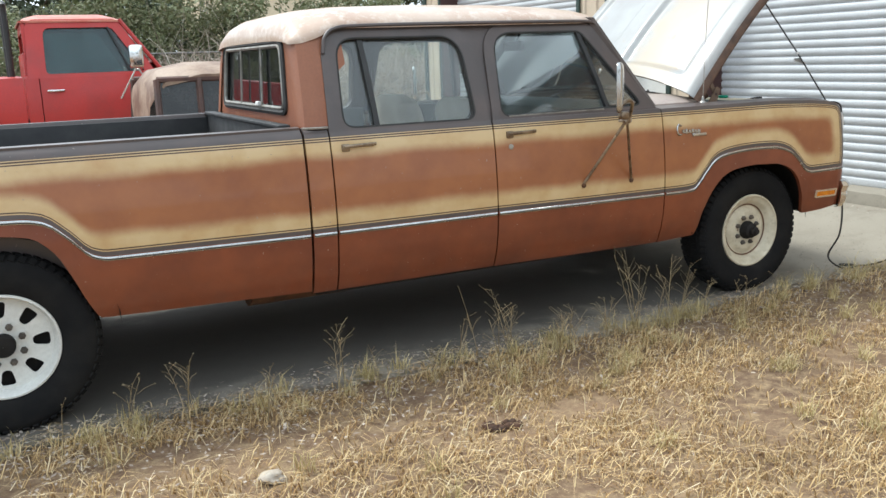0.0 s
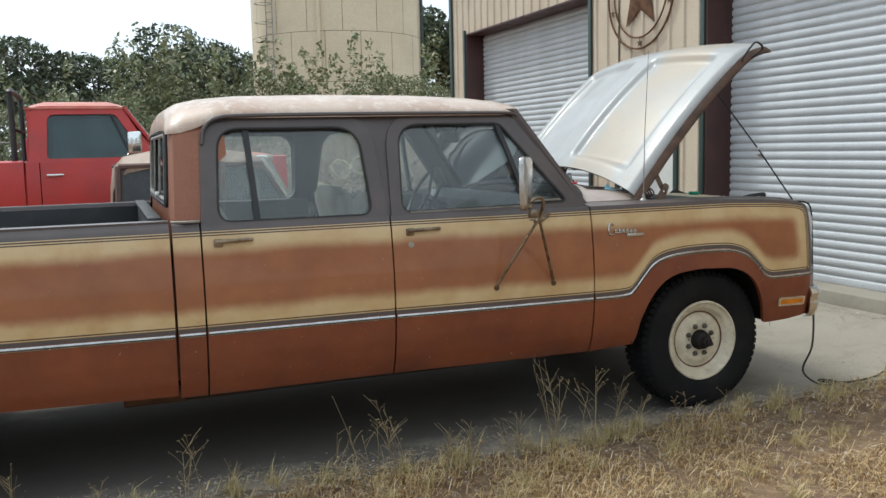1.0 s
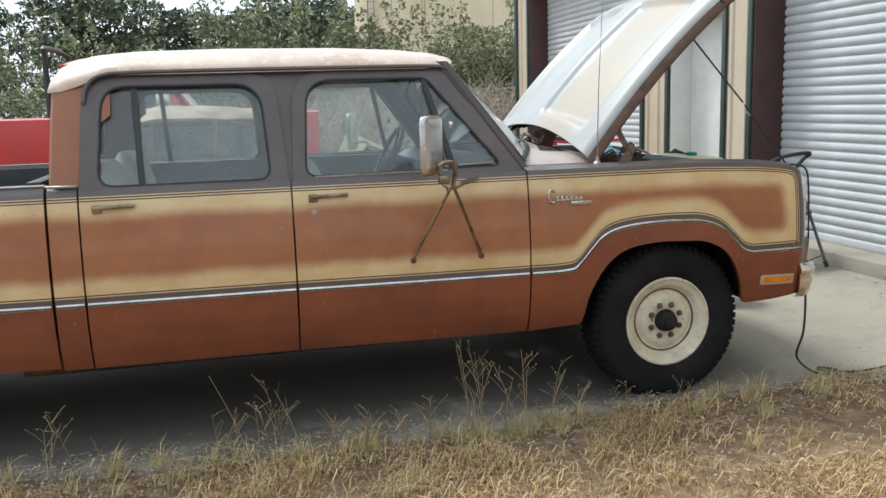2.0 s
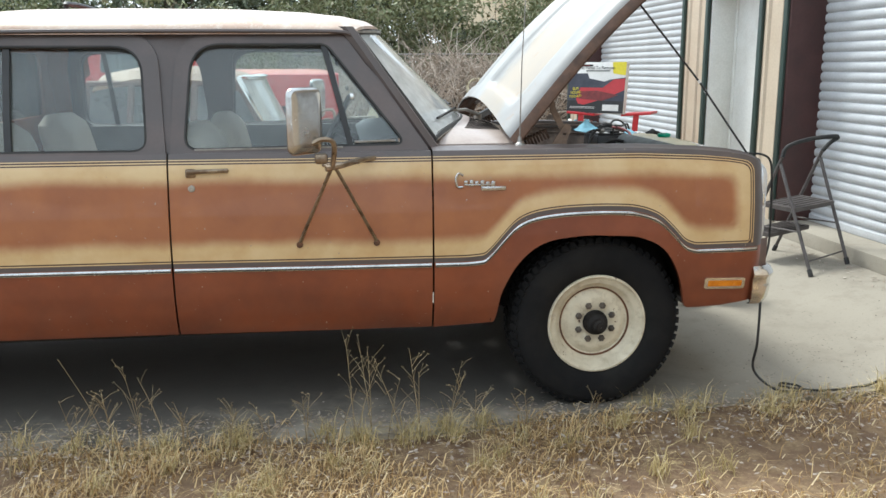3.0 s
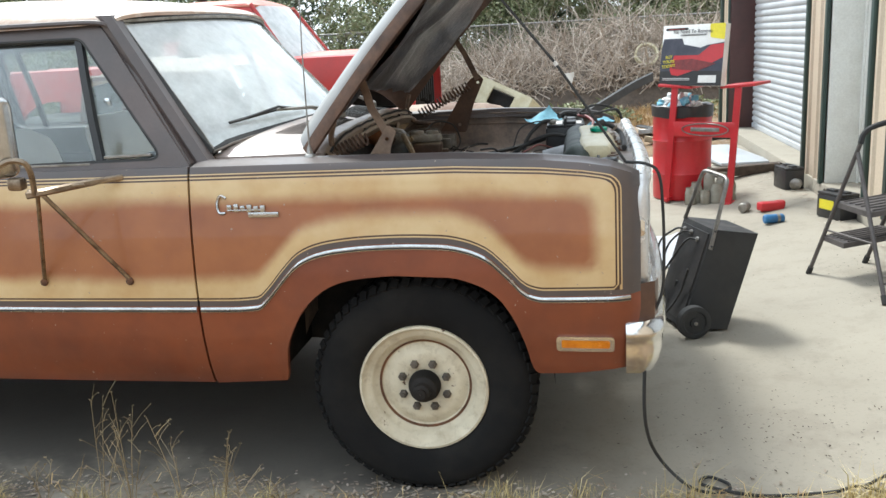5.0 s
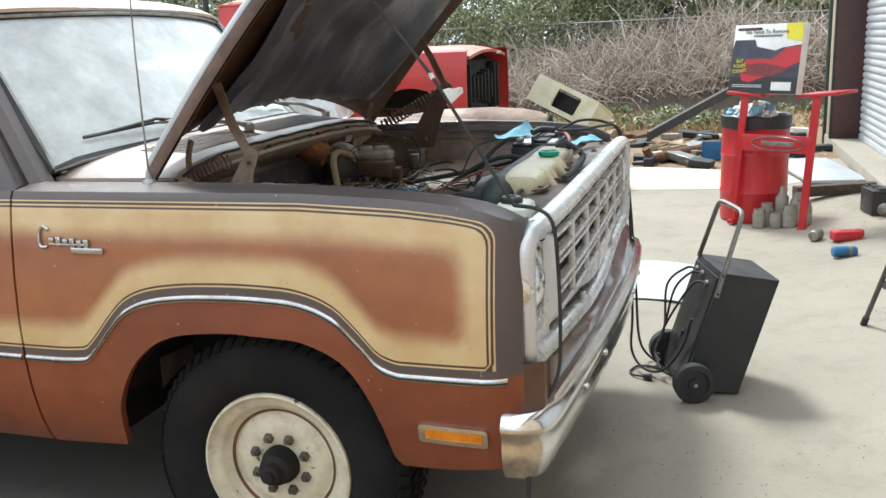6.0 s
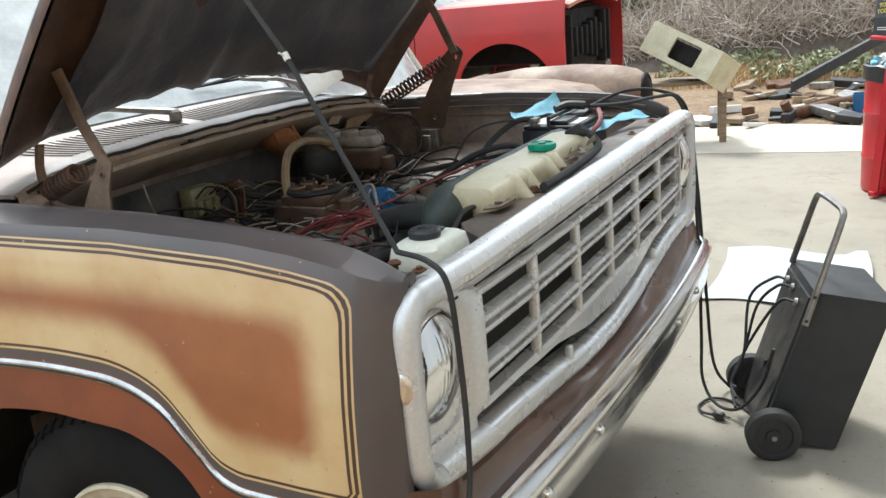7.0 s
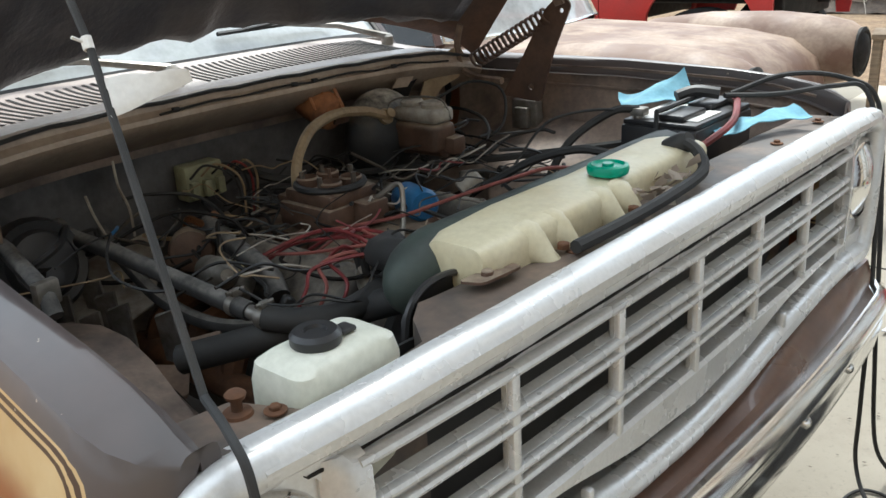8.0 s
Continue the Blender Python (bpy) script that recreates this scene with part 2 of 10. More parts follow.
M["cowl"] = simple("dusty_cowl_paint", (0.43, 0.36, 0.32), 0.4, 0, (0.34, 0.27, 0.235), 5, 90, 0.08, 0.001, 0.2)
M["flange"] = simple("tan_flange_paint", (0.42, 0.335, 0.255), 0.42, 0, (0.26, 0.195, 0.145), 6, 80, 0.12, 0.001, 0.15)
M["hoodframe"] = simple("dark_rusty_frame", (0.13, 0.072, 0.046), 0.75, 0, (0.07, 0.042, 0.03), 12, 80, 0.3, 0.001)
M["fadedred"] = simple("sun_faded_red_paint", (0.55, 0.21, 0.14), 0.5, 0, (0.47, 0.09, 0.06), 2.5, 60, 0.06, 0.001, 0.1)
M["dustypale"] = simple("dusty_pale_metal", (0.46, 0.43, 0.37), 0.6, 0.1, (0.24, 0.2, 0.16), 12, 80, 0.2, 0.001)
M["seat"] = simple("pale_seat_vinyl", (0.62, 0.57, 0.48), 0.6, 0, (0.5, 0.44, 0.36), 5, 60, 0.3, 0.002)
M["dash"] = simple("faded_blue_grey_dash", (0.15, 0.185, 0.2), 0.5, 0, (0.1, 0.12, 0.13), 5, 70, 0.2, 0.001)
M["trimdark"] = simple("dark_door_trim", (0.15, 0.16, 0.165), 0.6, 0, (0.1, 0.105, 0.11), 6, 70, 0.2, 0.001)
M["amber"] = simple("amber_lens", (0.75, 0.26, 0.015), 0.2, 0, (0.6, 0.18, 0.01), 20, 200, 0.2, 0.001)
M["red"] = simple("red_truck_paint", (0.47, 0.028, 0.022), 0.45, 0, (0.36, 0.03, 0.025), 3, 80, 0.06, 0.001, 0.1)
M["redcan"] = simple("bright_red_paint", (0.52, 0.018, 0.025), 0.4, 0, (0.42, 0.018, 0.022), 4, 80, 0.06, 0.001, 0.15)
M["patina"] = simple("patina_paint", (0.34, 0.245, 0.175), 0.6, 0, (0.15, 0.08, 0.05), 3.2, 40, 0.2, 0.001, lo=0.4, hi=0.6)
M["cream"] = simple("weathered_cream_paint", (0.62, 0.57, 0.40), 0.6, 0, (0.5, 0.44, 0.28), 6, 70, 0.2, 0.001)
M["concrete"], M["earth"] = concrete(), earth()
M["palecrete"] = simple("pale_concrete", (0.60, 0.54, 0.44), 0.85, 0, (0.50, 0.44, 0.35), 1.2, 60, 0.25, 0.003)
M["straw"] = straw("dry_grass", (0.56, 0.38, 0.17), (0.29, 0.17, 0.07), (0.76, 0.58, 0.32))
M["tussock"] = straw("tussock_grass", (0.62, 0.5, 0.25), (0.42, 0.33, 0.14), (0.76, 0.64, 0.38))
M["pale_straw"] = straw("bleached_straw", (0.78, 0.6, 0.33), (0.6, 0.42, 0.2), (0.86, 0.74, 0.5))
M["darkearth"] = simple("dark_burrow_earth", (0.09, 0.045, 0.025), 0.95, 0, (0.03, 0.018, 0.012), 20, 60, 0.6, 0.006)
M["weed"] = straw("dry_weed", (0.30, 0.23, 0.13), (0.20, 0.15, 0.08), (0.42, 0.34, 0.21))
M["leaf"] = leaf("hedge_leaves", (0.15, 0.18, 0.085), (0.22, 0.235, 0.12), (0.34, 0.31, 0.2))
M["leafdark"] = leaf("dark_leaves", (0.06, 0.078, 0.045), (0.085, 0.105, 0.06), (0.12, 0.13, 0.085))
M["twig"] = straw("dead_brush", (0.47, 0.40, 0.33), (0.32, 0.255, 0.20), (0.66, 0.59, 0.51))
M["bark"] = simple("bark", (0.10, 0.075, 0.055), 0.9, 0, (0.06, 0.045, 0.035), 10, 40, 0.6, 0.01)
M["siding"] = simple("tan_metal_siding", (0.58, 0.48, 0.36), 0.5, 0, (0.5, 0.4, 0.29), 1.6, 60, 0.05, 0.001)
M["trimbrown"] = simple("dark_brown_trim_paint", (0.075, 0.03, 0.027), 0.5, 0, (0.055, 0.024, 0.022), 3, 70, 0.06, 0.001)
M["green"] = simple("dark_green_trim_paint", (0.03, 0.055, 0.045), 0.5, 0, (0.024, 0.04, 0.034), 3, 70, 0.06, 0.001)
M["slat"] = simple("white_door_steel", (0.54, 0.55, 0.56), 0.45, 0, (0.47, 0.48, 0.49), 2.0, 60, 0.05, 0.001)
M["white"] = simple("white_paint", (0.74, 0.74, 0.70), 0.5, 0, (0.64, 0.63, 0.58), 2.5, 70, 0.06, 0.001)
M["tank"] = simple("tan_tank_steel", (0.68, 0.585, 0.42), 0.6, 0, (0.58, 0.49, 0.34), 0.35, 12, 0.05, 0.003)
M["metal"] = simple("grey_steel_tube", (0.36, 0.35, 0.33), 0.4, 0.85, (0.22, 0.2, 0.18), 14, 90, 0.1, 0.001)
M["ladder"] = simple("grey_brown_ladder_paint", (0.11, 0.095, 0.09), 0.5, 0.2, (0.075, 0.065, 0.06), 10, 90, 0.1, 0.001)
M["poly"] = simple("yellowed_plastic", (0.66, 0.60, 0.42), 0.42, 0, (0.58, 0.50, 0.31), 7, 80, 0.1, 0.001)
M["polywhite"] = simple("translucent_white_plastic", (0.74, 0.74, 0.64), 0.42, 0, (0.62, 0.62, 0.5), 6, 80, 0.06, 0.001)
M["capgreen"] = simple("green_cap_plastic", (0.0, 0.34, 0.2), 0.35, 0, (0.0, 0.26, 0.16), 20, 100, 0.06, 0.001)
M["cloth"] = simple("pale_blue_cloth", (0.22, 0.47, 0.58), 0.8, 0, (0.15, 0.35, 0.46), 14, 80, 0.4, 0.002)
M["blue"] = simple("blue_plastic", (0.03, 0.16, 0.36), 0.45, 0, (0.03, 0.11, 0.25), 10, 80, 0.1, 0.001)
M["wire_red"] = simple("red_wire", (0.22, 0.03, 0.03), 0.5, 0, (0.13, 0.022, 0.022), 20, 80, 0.1, 0.001)
M["wire_pink"] = simple("faded_red_hose", (0.30, 0.095, 0.075), 0.6, 0, (0.2, 0.06, 0.05), 20, 80, 0.1, 0.001)
M["hose_tan"] = simple("tan_rubber_hose", (0.36, 0.27, 0.16), 0.55, 0, (0.26, 0.18, 0.1), 20, 80, 0.1, 0.001)
M["paper"] = simple("pale_paper", (0.8, 0.79, 0.76), 0.8, 0, (0.72, 0.7, 0.66), 8, 90, 0.2, 0.001)
M["yellow"] = simple("yellow_print", (0.8, 0.68, 0.03), 0.5, 0, (0.7, 0.58, 0.03), 8, 90, 0.1, 0.001)
M["wood"] = simple("weathered_wood", (0.30, 0.22, 0.14), 0.8, 0, (0.18, 0.13, 0.085), 4, 60, 0.4, 0.002, stretch=(1, 12, 12))
M["greenrad"] = simple("green_black_radiator_paint", (0.045, 0.06, 0.05), 0.6, 0, (0.025, 0.03, 0.028), 9, 70, 0.3, 0.002)
M["sheet"] = simple("pale_blue_white_plastic", (0.50, 0.52, 0.55), 0.4, 0, (0.44, 0.46, 0.48), 2, 60, 0.1, 0.002)
M["panbrown"] = simple("dark_brown_pan_paint", (0.12, 0.06, 0.038), 0.35, 0, (0.085, 0.042, 0.028), 6, 80, 0.08, 0.001, 0.3)
M["moulding"] = simple("dull_bright_moulding", (0.55, 0.55, 0.54), 0.22, 0.95, (0.40, 0.39, 0.37), 9, 110, 0.05, 0.0005)
M["headliner"] = simple("pale_headliner", (0.5, 0.5, 0.46), 0.8, 0, (0.4, 0.39, 0.36), 4, 60, 0.2, 0.001)
M["blackglass"] = glass("dark_car_glass", (0.12, 0.15, 0.15), 0.03, 0.25, 0.08, (0.3, 0.3, 0.29))
M["rustdark"] = simple("dark_rusty_patina", (0.12, 0.06, 0.045), 0.7, 0, (0.06, 0.04, 0.035), 5, 50, 0.2, 0.001)
M["navy"] = simple("dark_navy_print", (0.03, 0.032, 0.05), 0.4, 0, (0.06, 0.06, 0.08), 9, 80, 0.05, 0.001)
M["stone"] = simple("pale_dusty_stone", (0.5, 0.44, 0.36), 0.9, 0, (0.36, 0.3, 0.24), 30, 90, 0.5, 0.003)
M["firepad"] = simple("black_firewall_pad", (0.11, 0.107, 0.108), 0.7, 0, (0.038, 0.037, 0.038), 6, 50, 0.4, 0.004)
M["jar"] = glass("jar_glass", (0.85, 0.86, 0.8), 0.05, 0.85, 0.5, (0.6, 0.55, 0.46))
M["lens"] = glass("headlamp_glass", (0.95, 0.97, 0.97), 0.10, 0.80, 0.62, (0.90, 0.90, 0.88))

M["dustblack"] = pale_topped("dusty_black_iron", (0.06, 0.057, 0.055))
M["dustbrown"] = pale_topped("dusty_brown_iron", (0.13, 0.075, 0.05), (0.36, 0.29, 0.21))
M["dustrubber"] = pale_topped("dusty_rubber_hose", (0.045, 0.044, 0.044), (0.25, 0.235, 0.21), 0.8, 0.65)
# the booster's pale top paints in sunlight along with dust
M["booster"] = pale_topped("dust_and_sunlit_booster", (0.03, 0.031, 0.033), (0.56, 0.52, 0.44), 0.95, 0.5)
M["olive"] = simple("yellowed_olive_plastic", (0.36, 0.36, 0.22), 0.45, 0, (0.22, 0.22, 0.14), 14, 80, 0.15, 0.001)
M["rustorange"] = simple("orange_rust", (0.36, 0.15, 0.06), 0.75, 0, (0.15, 0.07, 0.04), 14, 90, 0.4, 0.002)
M["copper"] = simple("dull_copper", (0.52, 0.26, 0.13), 0.35, 0.9, (0.28, 0.14, 0.08), 20, 90, 0.2, 0.001)
M["shelf"] = simple("grimy_support_paint", (0.21, 0.15, 0.11), 0.55, 0, (0.085, 0.072, 0.064), 7, 70, 0.25, 0.001, lo=0.36, hi=0.6)
M["manila"] = simple("yellowed_label", (0.58, 0.50, 0.24), 0.6, 0, (0.40, 0.33, 0.15), 20, 90, 0.1, 0.001)

# ---- shaping ----
GROUND = -0.03


def gz(y, x=0.0):
    """The height of the ground: level, with the concrete rising a little towards the shop."""
    t = min(1.0, max(0.0, (x - 5.5) / 1.0))
    return GROUND + 0.11 * t * t * (3 - 2 * t)


def link(name, bm, material, parent=None, label="", smooth=40):
    me = bpy.data.meshes.new(name)
    bm.normal_update()
    bm.to_mesh(me)
    bm.free()
    me.materials.append(material)
    if smooth:
        me.polygons.foreach_set("use_smooth", [True] * len(me.polygons))
        me.set_sharp_from_angle(angle=radians(smooth))
    ob = new(name, me)
    if parent:
        ob.parent = parent
    if label:
        tagged(ob, label)
    return ob


def part(name, bm, material, parent, label="", smooth=40):
    return link(name, bm, material, parent, label, smooth)


def thing(name, label, category, m=None, group="", kind=""):
    ob = new(name)
    ob.empty_display_size = 0.1
    if m is not None:
        ob.matrix_world = m
    return tagged(ob, label, category, group, kind)


def lerp(table, x):
    """Piecewise linear look-up in a table of (x, value)."""
    if x <= table[0][0]:
        return table[0][1]
    for (x0, a), (x1, b) in zip(table, table[1:]):
        if x <= x1:
            return a + (b - a) * (x - x0) / (x1 - x0)
    return table[-1][1]


def BM():
    return bmesh.new()


def box(bm, c, s, bevel=0.0, m=None, seg=2):
    """A box of size s round the centre c, with rounded edges, turned by m."""
    r = bmesh.ops.create_cube(bm, size=1.0)
    vs = r["verts"]
    t = Matrix.Translation(c) @ (m if m is not None else Matrix()) @ Matrix.Diagonal((*s, 1))
    bmesh.ops.transform(bm, matrix=t, verts=vs)
    if bevel:
        es = list({e for v in vs for e in v.link_edges})
        bmesh.ops.bevel(bm, geom=es, offset=bevel, segments=seg, affect="EDGES", profile=0.5, clamp_overlap=True)
    return bm


def tube(bm, pts, r, n=8, caps=True, closed=False):
    """A round tube along points; r is a number or one for each point."""
    pts = [Vector(p) for p in pts]
    rs = r if isinstance(r, (list, tuple)) else [r] * len(pts)
    rings, up = [], None
    for i, p in enumerate(pts):
        a = pts[i - 1] if i or closed else pts[0]
        b = pts[(i + 1) % len(pts)] if i < len(pts) - 1 or closed else pts[-1]
        d = (b - a).normalized() if (b - a).length > 1e-9 else Vector((0, 0, 1))
        if up is None:
            up = Vector((0, 0, 1)) if abs(d.z) < 0.9 else Vector((1, 0, 0))
        u = (up - d * up.dot(d))
        u = u.normalized() if u.length > 1e-6 else d.orthogonal().normalized()
        v = d.cross(u)
        up = u
        rings.append([bm.verts.new(p + rs[i] * (math.cos(k) * u + math.sin(k) * v)) for k in [2 * math.pi * j / n for j in range(n)]])
    last = len(rings) if closed else len(rings) - 1
    for i in range(last):
        a, b = rings[i], rings[(i + 1) % len(rings)]
        for j in range(n):
            bm.faces.new((a[j], a[(j + 1) % n], b[(j + 1) % n], b[j]))
    if caps and not closed:
        bm.faces.new(rings[0][::-1]), bm.faces.new(rings[-1])
    return bm


def smooth_path(pts, n=6):
    """Catmull-Rom through the points, n steps to a span."""
    p = [Vector(q) for q in pts]
    p = [2 * p[0] - p[1]] + p + [2 * p[-1] - p[-2]]
    out = []
    for i in range(1, len(p) - 2):
        a, b, c, d = p[i - 1:i + 3]
        for k in range(n):
            t = k / n
            out.append(0.5 * ((2 * b) + (c - a) * t + (2 * a - 5 * b + 4 * c - d) * t * t + (3 * b - a - 3 * c + d) * t ** 3))
    return out + [p[-2]]


def lathe(bm, prof, m=None, n=32, caps=True):
    """Turns a profile of (radius, height) round the z axis."""
    m = m if m is not None else Matrix()
    rings = [[bm.verts.new(m @ Vector((r * math.cos(2 * math.pi * j / n), r * math.sin(2 * math.pi * j / n), h))) for j in range(n)] for r, h in prof]
    for a, b in zip(rings, rings[1:]):
        for j in range(n):
            bm.faces.new((a[j], a[(j + 1) % n], b[(j + 1) % n], b[j]))
    if caps:
        bm.faces.new(rings[0][::-1]), bm.faces.new(rings[-1])
    return bm


def loft(bm, rings, closed=True, caps=True):
    """Skins rings of points with equal counts."""
    vs = [[bm.verts.new(p) for p in r] for r in rings]
    n = len(vs[0])
    for a, b in zip(vs, vs[1:]):
        for j in range(n if closed else n - 1):
            bm.faces.new((a[j], a[(j + 1) % n], b[(j + 1) % n], b[j]))
    if caps and closed:
        bm.faces.new(vs[0][::-1]), bm.faces.new(vs[-1])
    return bm


def rounded(pts, r, n=5):
    """A closed 2D outline with its corners rounded; r is a number or one for each corner."""
    out = []
    c = len(pts)
    for i in range(c):
        p, a, b = Vector(pts[i]), Vector(pts[i - 1]), Vector(pts[(i + 1) % c])
        rad = r[i] if isinstance(r, (list, tuple)) else r
        u, v = (a - p), (b - p)
        k = min(rad, 0.48 * u.length, 0.48 * v.length)
        if k < 1e-5:
            out.append(tuple(p))
            continue
        s, e = p + u.normalized() * k, p + v.normalized() * k
        for j in range(n + 1):
            t = j / n
            q = (1 - t) ** 2 * s + 2 * t * (1 - t) * p + t * t * e
            out.append((q.x, q.y))
    return out


def plate(bm, outer, holes, depth, place):
    """A sheet with holes: 2D outlines, thickness depth; place(a, b, c) gives the point in space."""
    start = len(bm.verts)
    tmp = bmesh.new()
    edges = []
    for ring in [outer] + list(holes):
        vs = [tmp.verts.new((a, b, 0)) for a, b in ring]
        edges += [tmp.edges.new((vs[i], vs[(i + 1) % len(vs)])) for i in range(len(vs))]
    bmesh.ops.triangle_fill(tmp, use_beauty=True, edges=edges, normal=(0, 0, 1))
    if depth:
        g = bmesh.ops.extrude_face_region(tmp, geom=tmp.faces[:])
        for v in g["geom"]:
            if isinstance(v, bmesh.types.BMVert):
                v.co.z -= depth
    tmp.verts.index_update()
    made = [bm.verts.new(place(*v.co)) for v in tmp.verts]
    for f in tmp.faces:
        try:
            bm.faces.new([made[v.index] for v in f.verts])
        except ValueError:
            pass
    tmp.free()
    bmesh.ops.recalc_face_normals(bm, faces=[f for f in bm.faces if f.verts[0].index >= start or f.verts[0].index < 0] or bm.faces[:])
    return bm


def sheet(bm, rows, flange=None, uvs=None):
    """A grid of points as a sheet; flange turns its border inwards by that vector."""
    vs = [[bm.verts.new(p) for p in r] for r in rows]
    lay = bm.loops.layers.uv.new("paint") if uvs and not bm.loops.layers.uv.get("paint") else bm.loops.layers.uv.get("paint")
    for i in range(len(vs) - 1):
        for j in range(len(vs[0]) - 1):
            ix = ((i, j), (i + 1, j), (i + 1, j + 1), (i, j + 1))
            f = bm.faces.new([vs[a][b] for a, b in ix])
            if uvs:
                for lp, (a, b) in zip(f.loops, ix):
                    lp[lay].uv = uvs[a][b]
    if flange is not None:
        es = [e for e in bm.edges if e.is_boundary]
        g = bmesh.ops.extrude_edge_only(bm, edges=es)
        for v in g["geom"]:
            if isinstance(v, bmesh.types.BMVert):
                v.co += Vector(flange)
        bm.normal_update()
    return bm


def rot(axis, deg):
    return Matrix.Rotation(radians(deg), 4, axis)


def grid_sheet(x0, x1, nx, y0, y1, ny, f):
    return [[f(x0 + (x1 - x0) * i / nx, y0 + (y1 - y0) * j / ny) for j in range(ny + 1)] for i in range(nx + 1)]


def hardware(bm, p, axis, r=0.011, h=0.008):
    """A hexagon bolt head."""
    q = Vector(axis).to_track_quat("Z", "Y").to_matrix().to_4x4()
    return lathe(bm, [(r, 0), (r, h * 0.8), (r * 0.8, h)], Matrix.Translation(p) @ q, 6)

# ---- the crew-cab pickup truck ----
YC = 4.82
T_TRUCK = Matrix.Translation((0, YC, 0)) @ rot("Z", -0.4)
truck = thing("pickup_truck", "brown and tan two-tone crew-cab pickup truck, hood open", "pickup truck", T_TRUCK)
BASE = [(0.34, 0.89), (0.39, 0.925), (0.46, 0.952), (0.56, 0.972), (0.66, 0.98), (0.78, 0.98), (0.9, 0.972), (1.0, 0.96), (1.08, 0.948), (1.13, 0.936), (1.152, 0.92), (1.165, 0.895)]
BULGE = [(1.0, 0.0), (2.2, 0.0), (2.8, 0.016), (3.3, 0.022), (4.2, 0.024), (4.45, 0.030), (4.60, 0.040), (4.69, 0.043), (4.725, 0.036), (4.752, 0.020), (4.774, -0.004)]
DROP = [(4.2, 0.0), (4.48, 0.012), (4.6, 0.023), (4.68, 0.036), (4.735, 0.055), (4.774, 0.075)]
LIP = [(3.8, 0.0), (4.1, 0.022), (4.47, 0.058), (4.6, 0.066), (4.774, 0.072)]     # how far the fender's inner lip swings outwards
MOULD = [(-1.6, 0.672), (-0.56, 0.682), (-0.49, 0.698), (-0.41, 0.78), (-0.32, 0.855), (-0.24, 0.874), (-0.11, 0.878), (0.02, 0.874), (0.1, 0.858), (0.196, 0.78), (0.274, 0.70),
         (0.335, 0.682), (1.2, 0.67), (3.42, 0.662), (3.52, 0.668), (3.56, 0.70), (3.61, 0.757), (3.67, 0.815), (3.73, 0.842), (3.8, 0.856), (3.9, 0.865), (4.02, 0.868), (4.15, 0.864),
         (4.22, 0.852), (4.29, 0.824), (4.36, 0.762), (4.42, 0.703), (4.47, 0.69), (4.8, 0.697)]
F_ARCH = [(3.30, 0.368), (3.575, 0.385), (3.586, 0.42), (3.60, 0.51), (3.63, 0.585), (3.66, 0.637), (3.70, 0.685), (3.77, 0.736), (3.85, 0.76), (4.0, 0.772), (4.17, 0.764), (4.26, 0.738),
          (4.32, 0.70), (4.37, 0.63), (4.41, 0.53), (4.432, 0.445), (4.45, 0.425), (4.6, 0.435), (4.78, 0.465)]
B_ARCH = [(-1.6, 0.44), (-0.56, 0.42), (-0.50, 0.42), (-0.45, 0.50), (-0.40, 0.61), (-0.34, 0.71), (-0.26, 0.79), (-0.11, 0.825), (0.04, 0.805), (0.13, 0.73), (0.19, 0.61), (0.24, 0.49), (0.285, 0.42), (0.4, 0.415), (1.22, 0.39)]


def flowing(tab, n=3):
    """A smooth curve through a table of (x, z) that never overshoots its points."""
    h = [b[0] - a[0] for a, b in zip(tab, tab[1:])]
    d = [(b[1] - a[1]) / w for a, b, w in zip(tab, tab[1:], h)]
    slope = [d[0]]
    for k in range(1, len(tab) - 1):
        p, q = d[k - 1], d[k]
        slope.append(0.0 if p * q <= 0 else 3 * (h[k - 1] + h[k]) / ((2 * h[k] + h[k - 1]) / p + (h[k] + 2 * h[k - 1]) / q))
    slope.append(d[-1])
    out = []
    for k, w in enumerate(h):
        steps = n if w < 0.16 else 1
        for j in range(steps):
            t = j / steps
            out.append((tab[k][0] + t * w, (2 * t ** 3 - 3 * t * t + 1) * tab[k][1] + (t ** 3 - 2 * t * t + t) * w * slope[k] + (3 * t * t - 2 * t ** 3) * tab[k + 1][1] + (t ** 3 - t * t) * w * slope[k + 1]))
    return out + [tab[-1]]


MOULD, F_ARCH, B_ARCH = flowing(MOULD), flowing(F_ARCH), flowing(B_ARCH)

TOPLINE, FRONTLINE = 1.122, 4.720


def outer(x, w):
    return lerp(BASE, w) + lerp(BULGE, x)


def paint_uv(x, w):
    low = w - lerp(MOULD, x) - 0.012
    d = [low - 0.003, TOPLINE - w, FRONTLINE - x]
    k = 0.02                                     # soft minimum rounds the stripes' corner
    top, front = d[1], d[2]
    h = max(k * 2.2 - abs(top - front), 0) / (k * 2.2)
    m = min(top, front) - h * h * k * 0.55
    return (min(d[0], m), low)


def columns(x0, x1, marks, step=0.03):
    xs = {round(x0, 4), round(x1, 4)}
    xs |= {round(m, 4) for m, _ in marks if x0 < m < x1}
    n = max(1, int((x1 - x0) / step))
    xs |= {round(x0 + (x1 - x0) * i / n, 4) for i in range(n + 1)}
    xs = sorted(xs)
    return [xs[0]] + [b for a, b in zip(xs, xs[1:]) if b - a > 0.003 or b == xs[-1]]


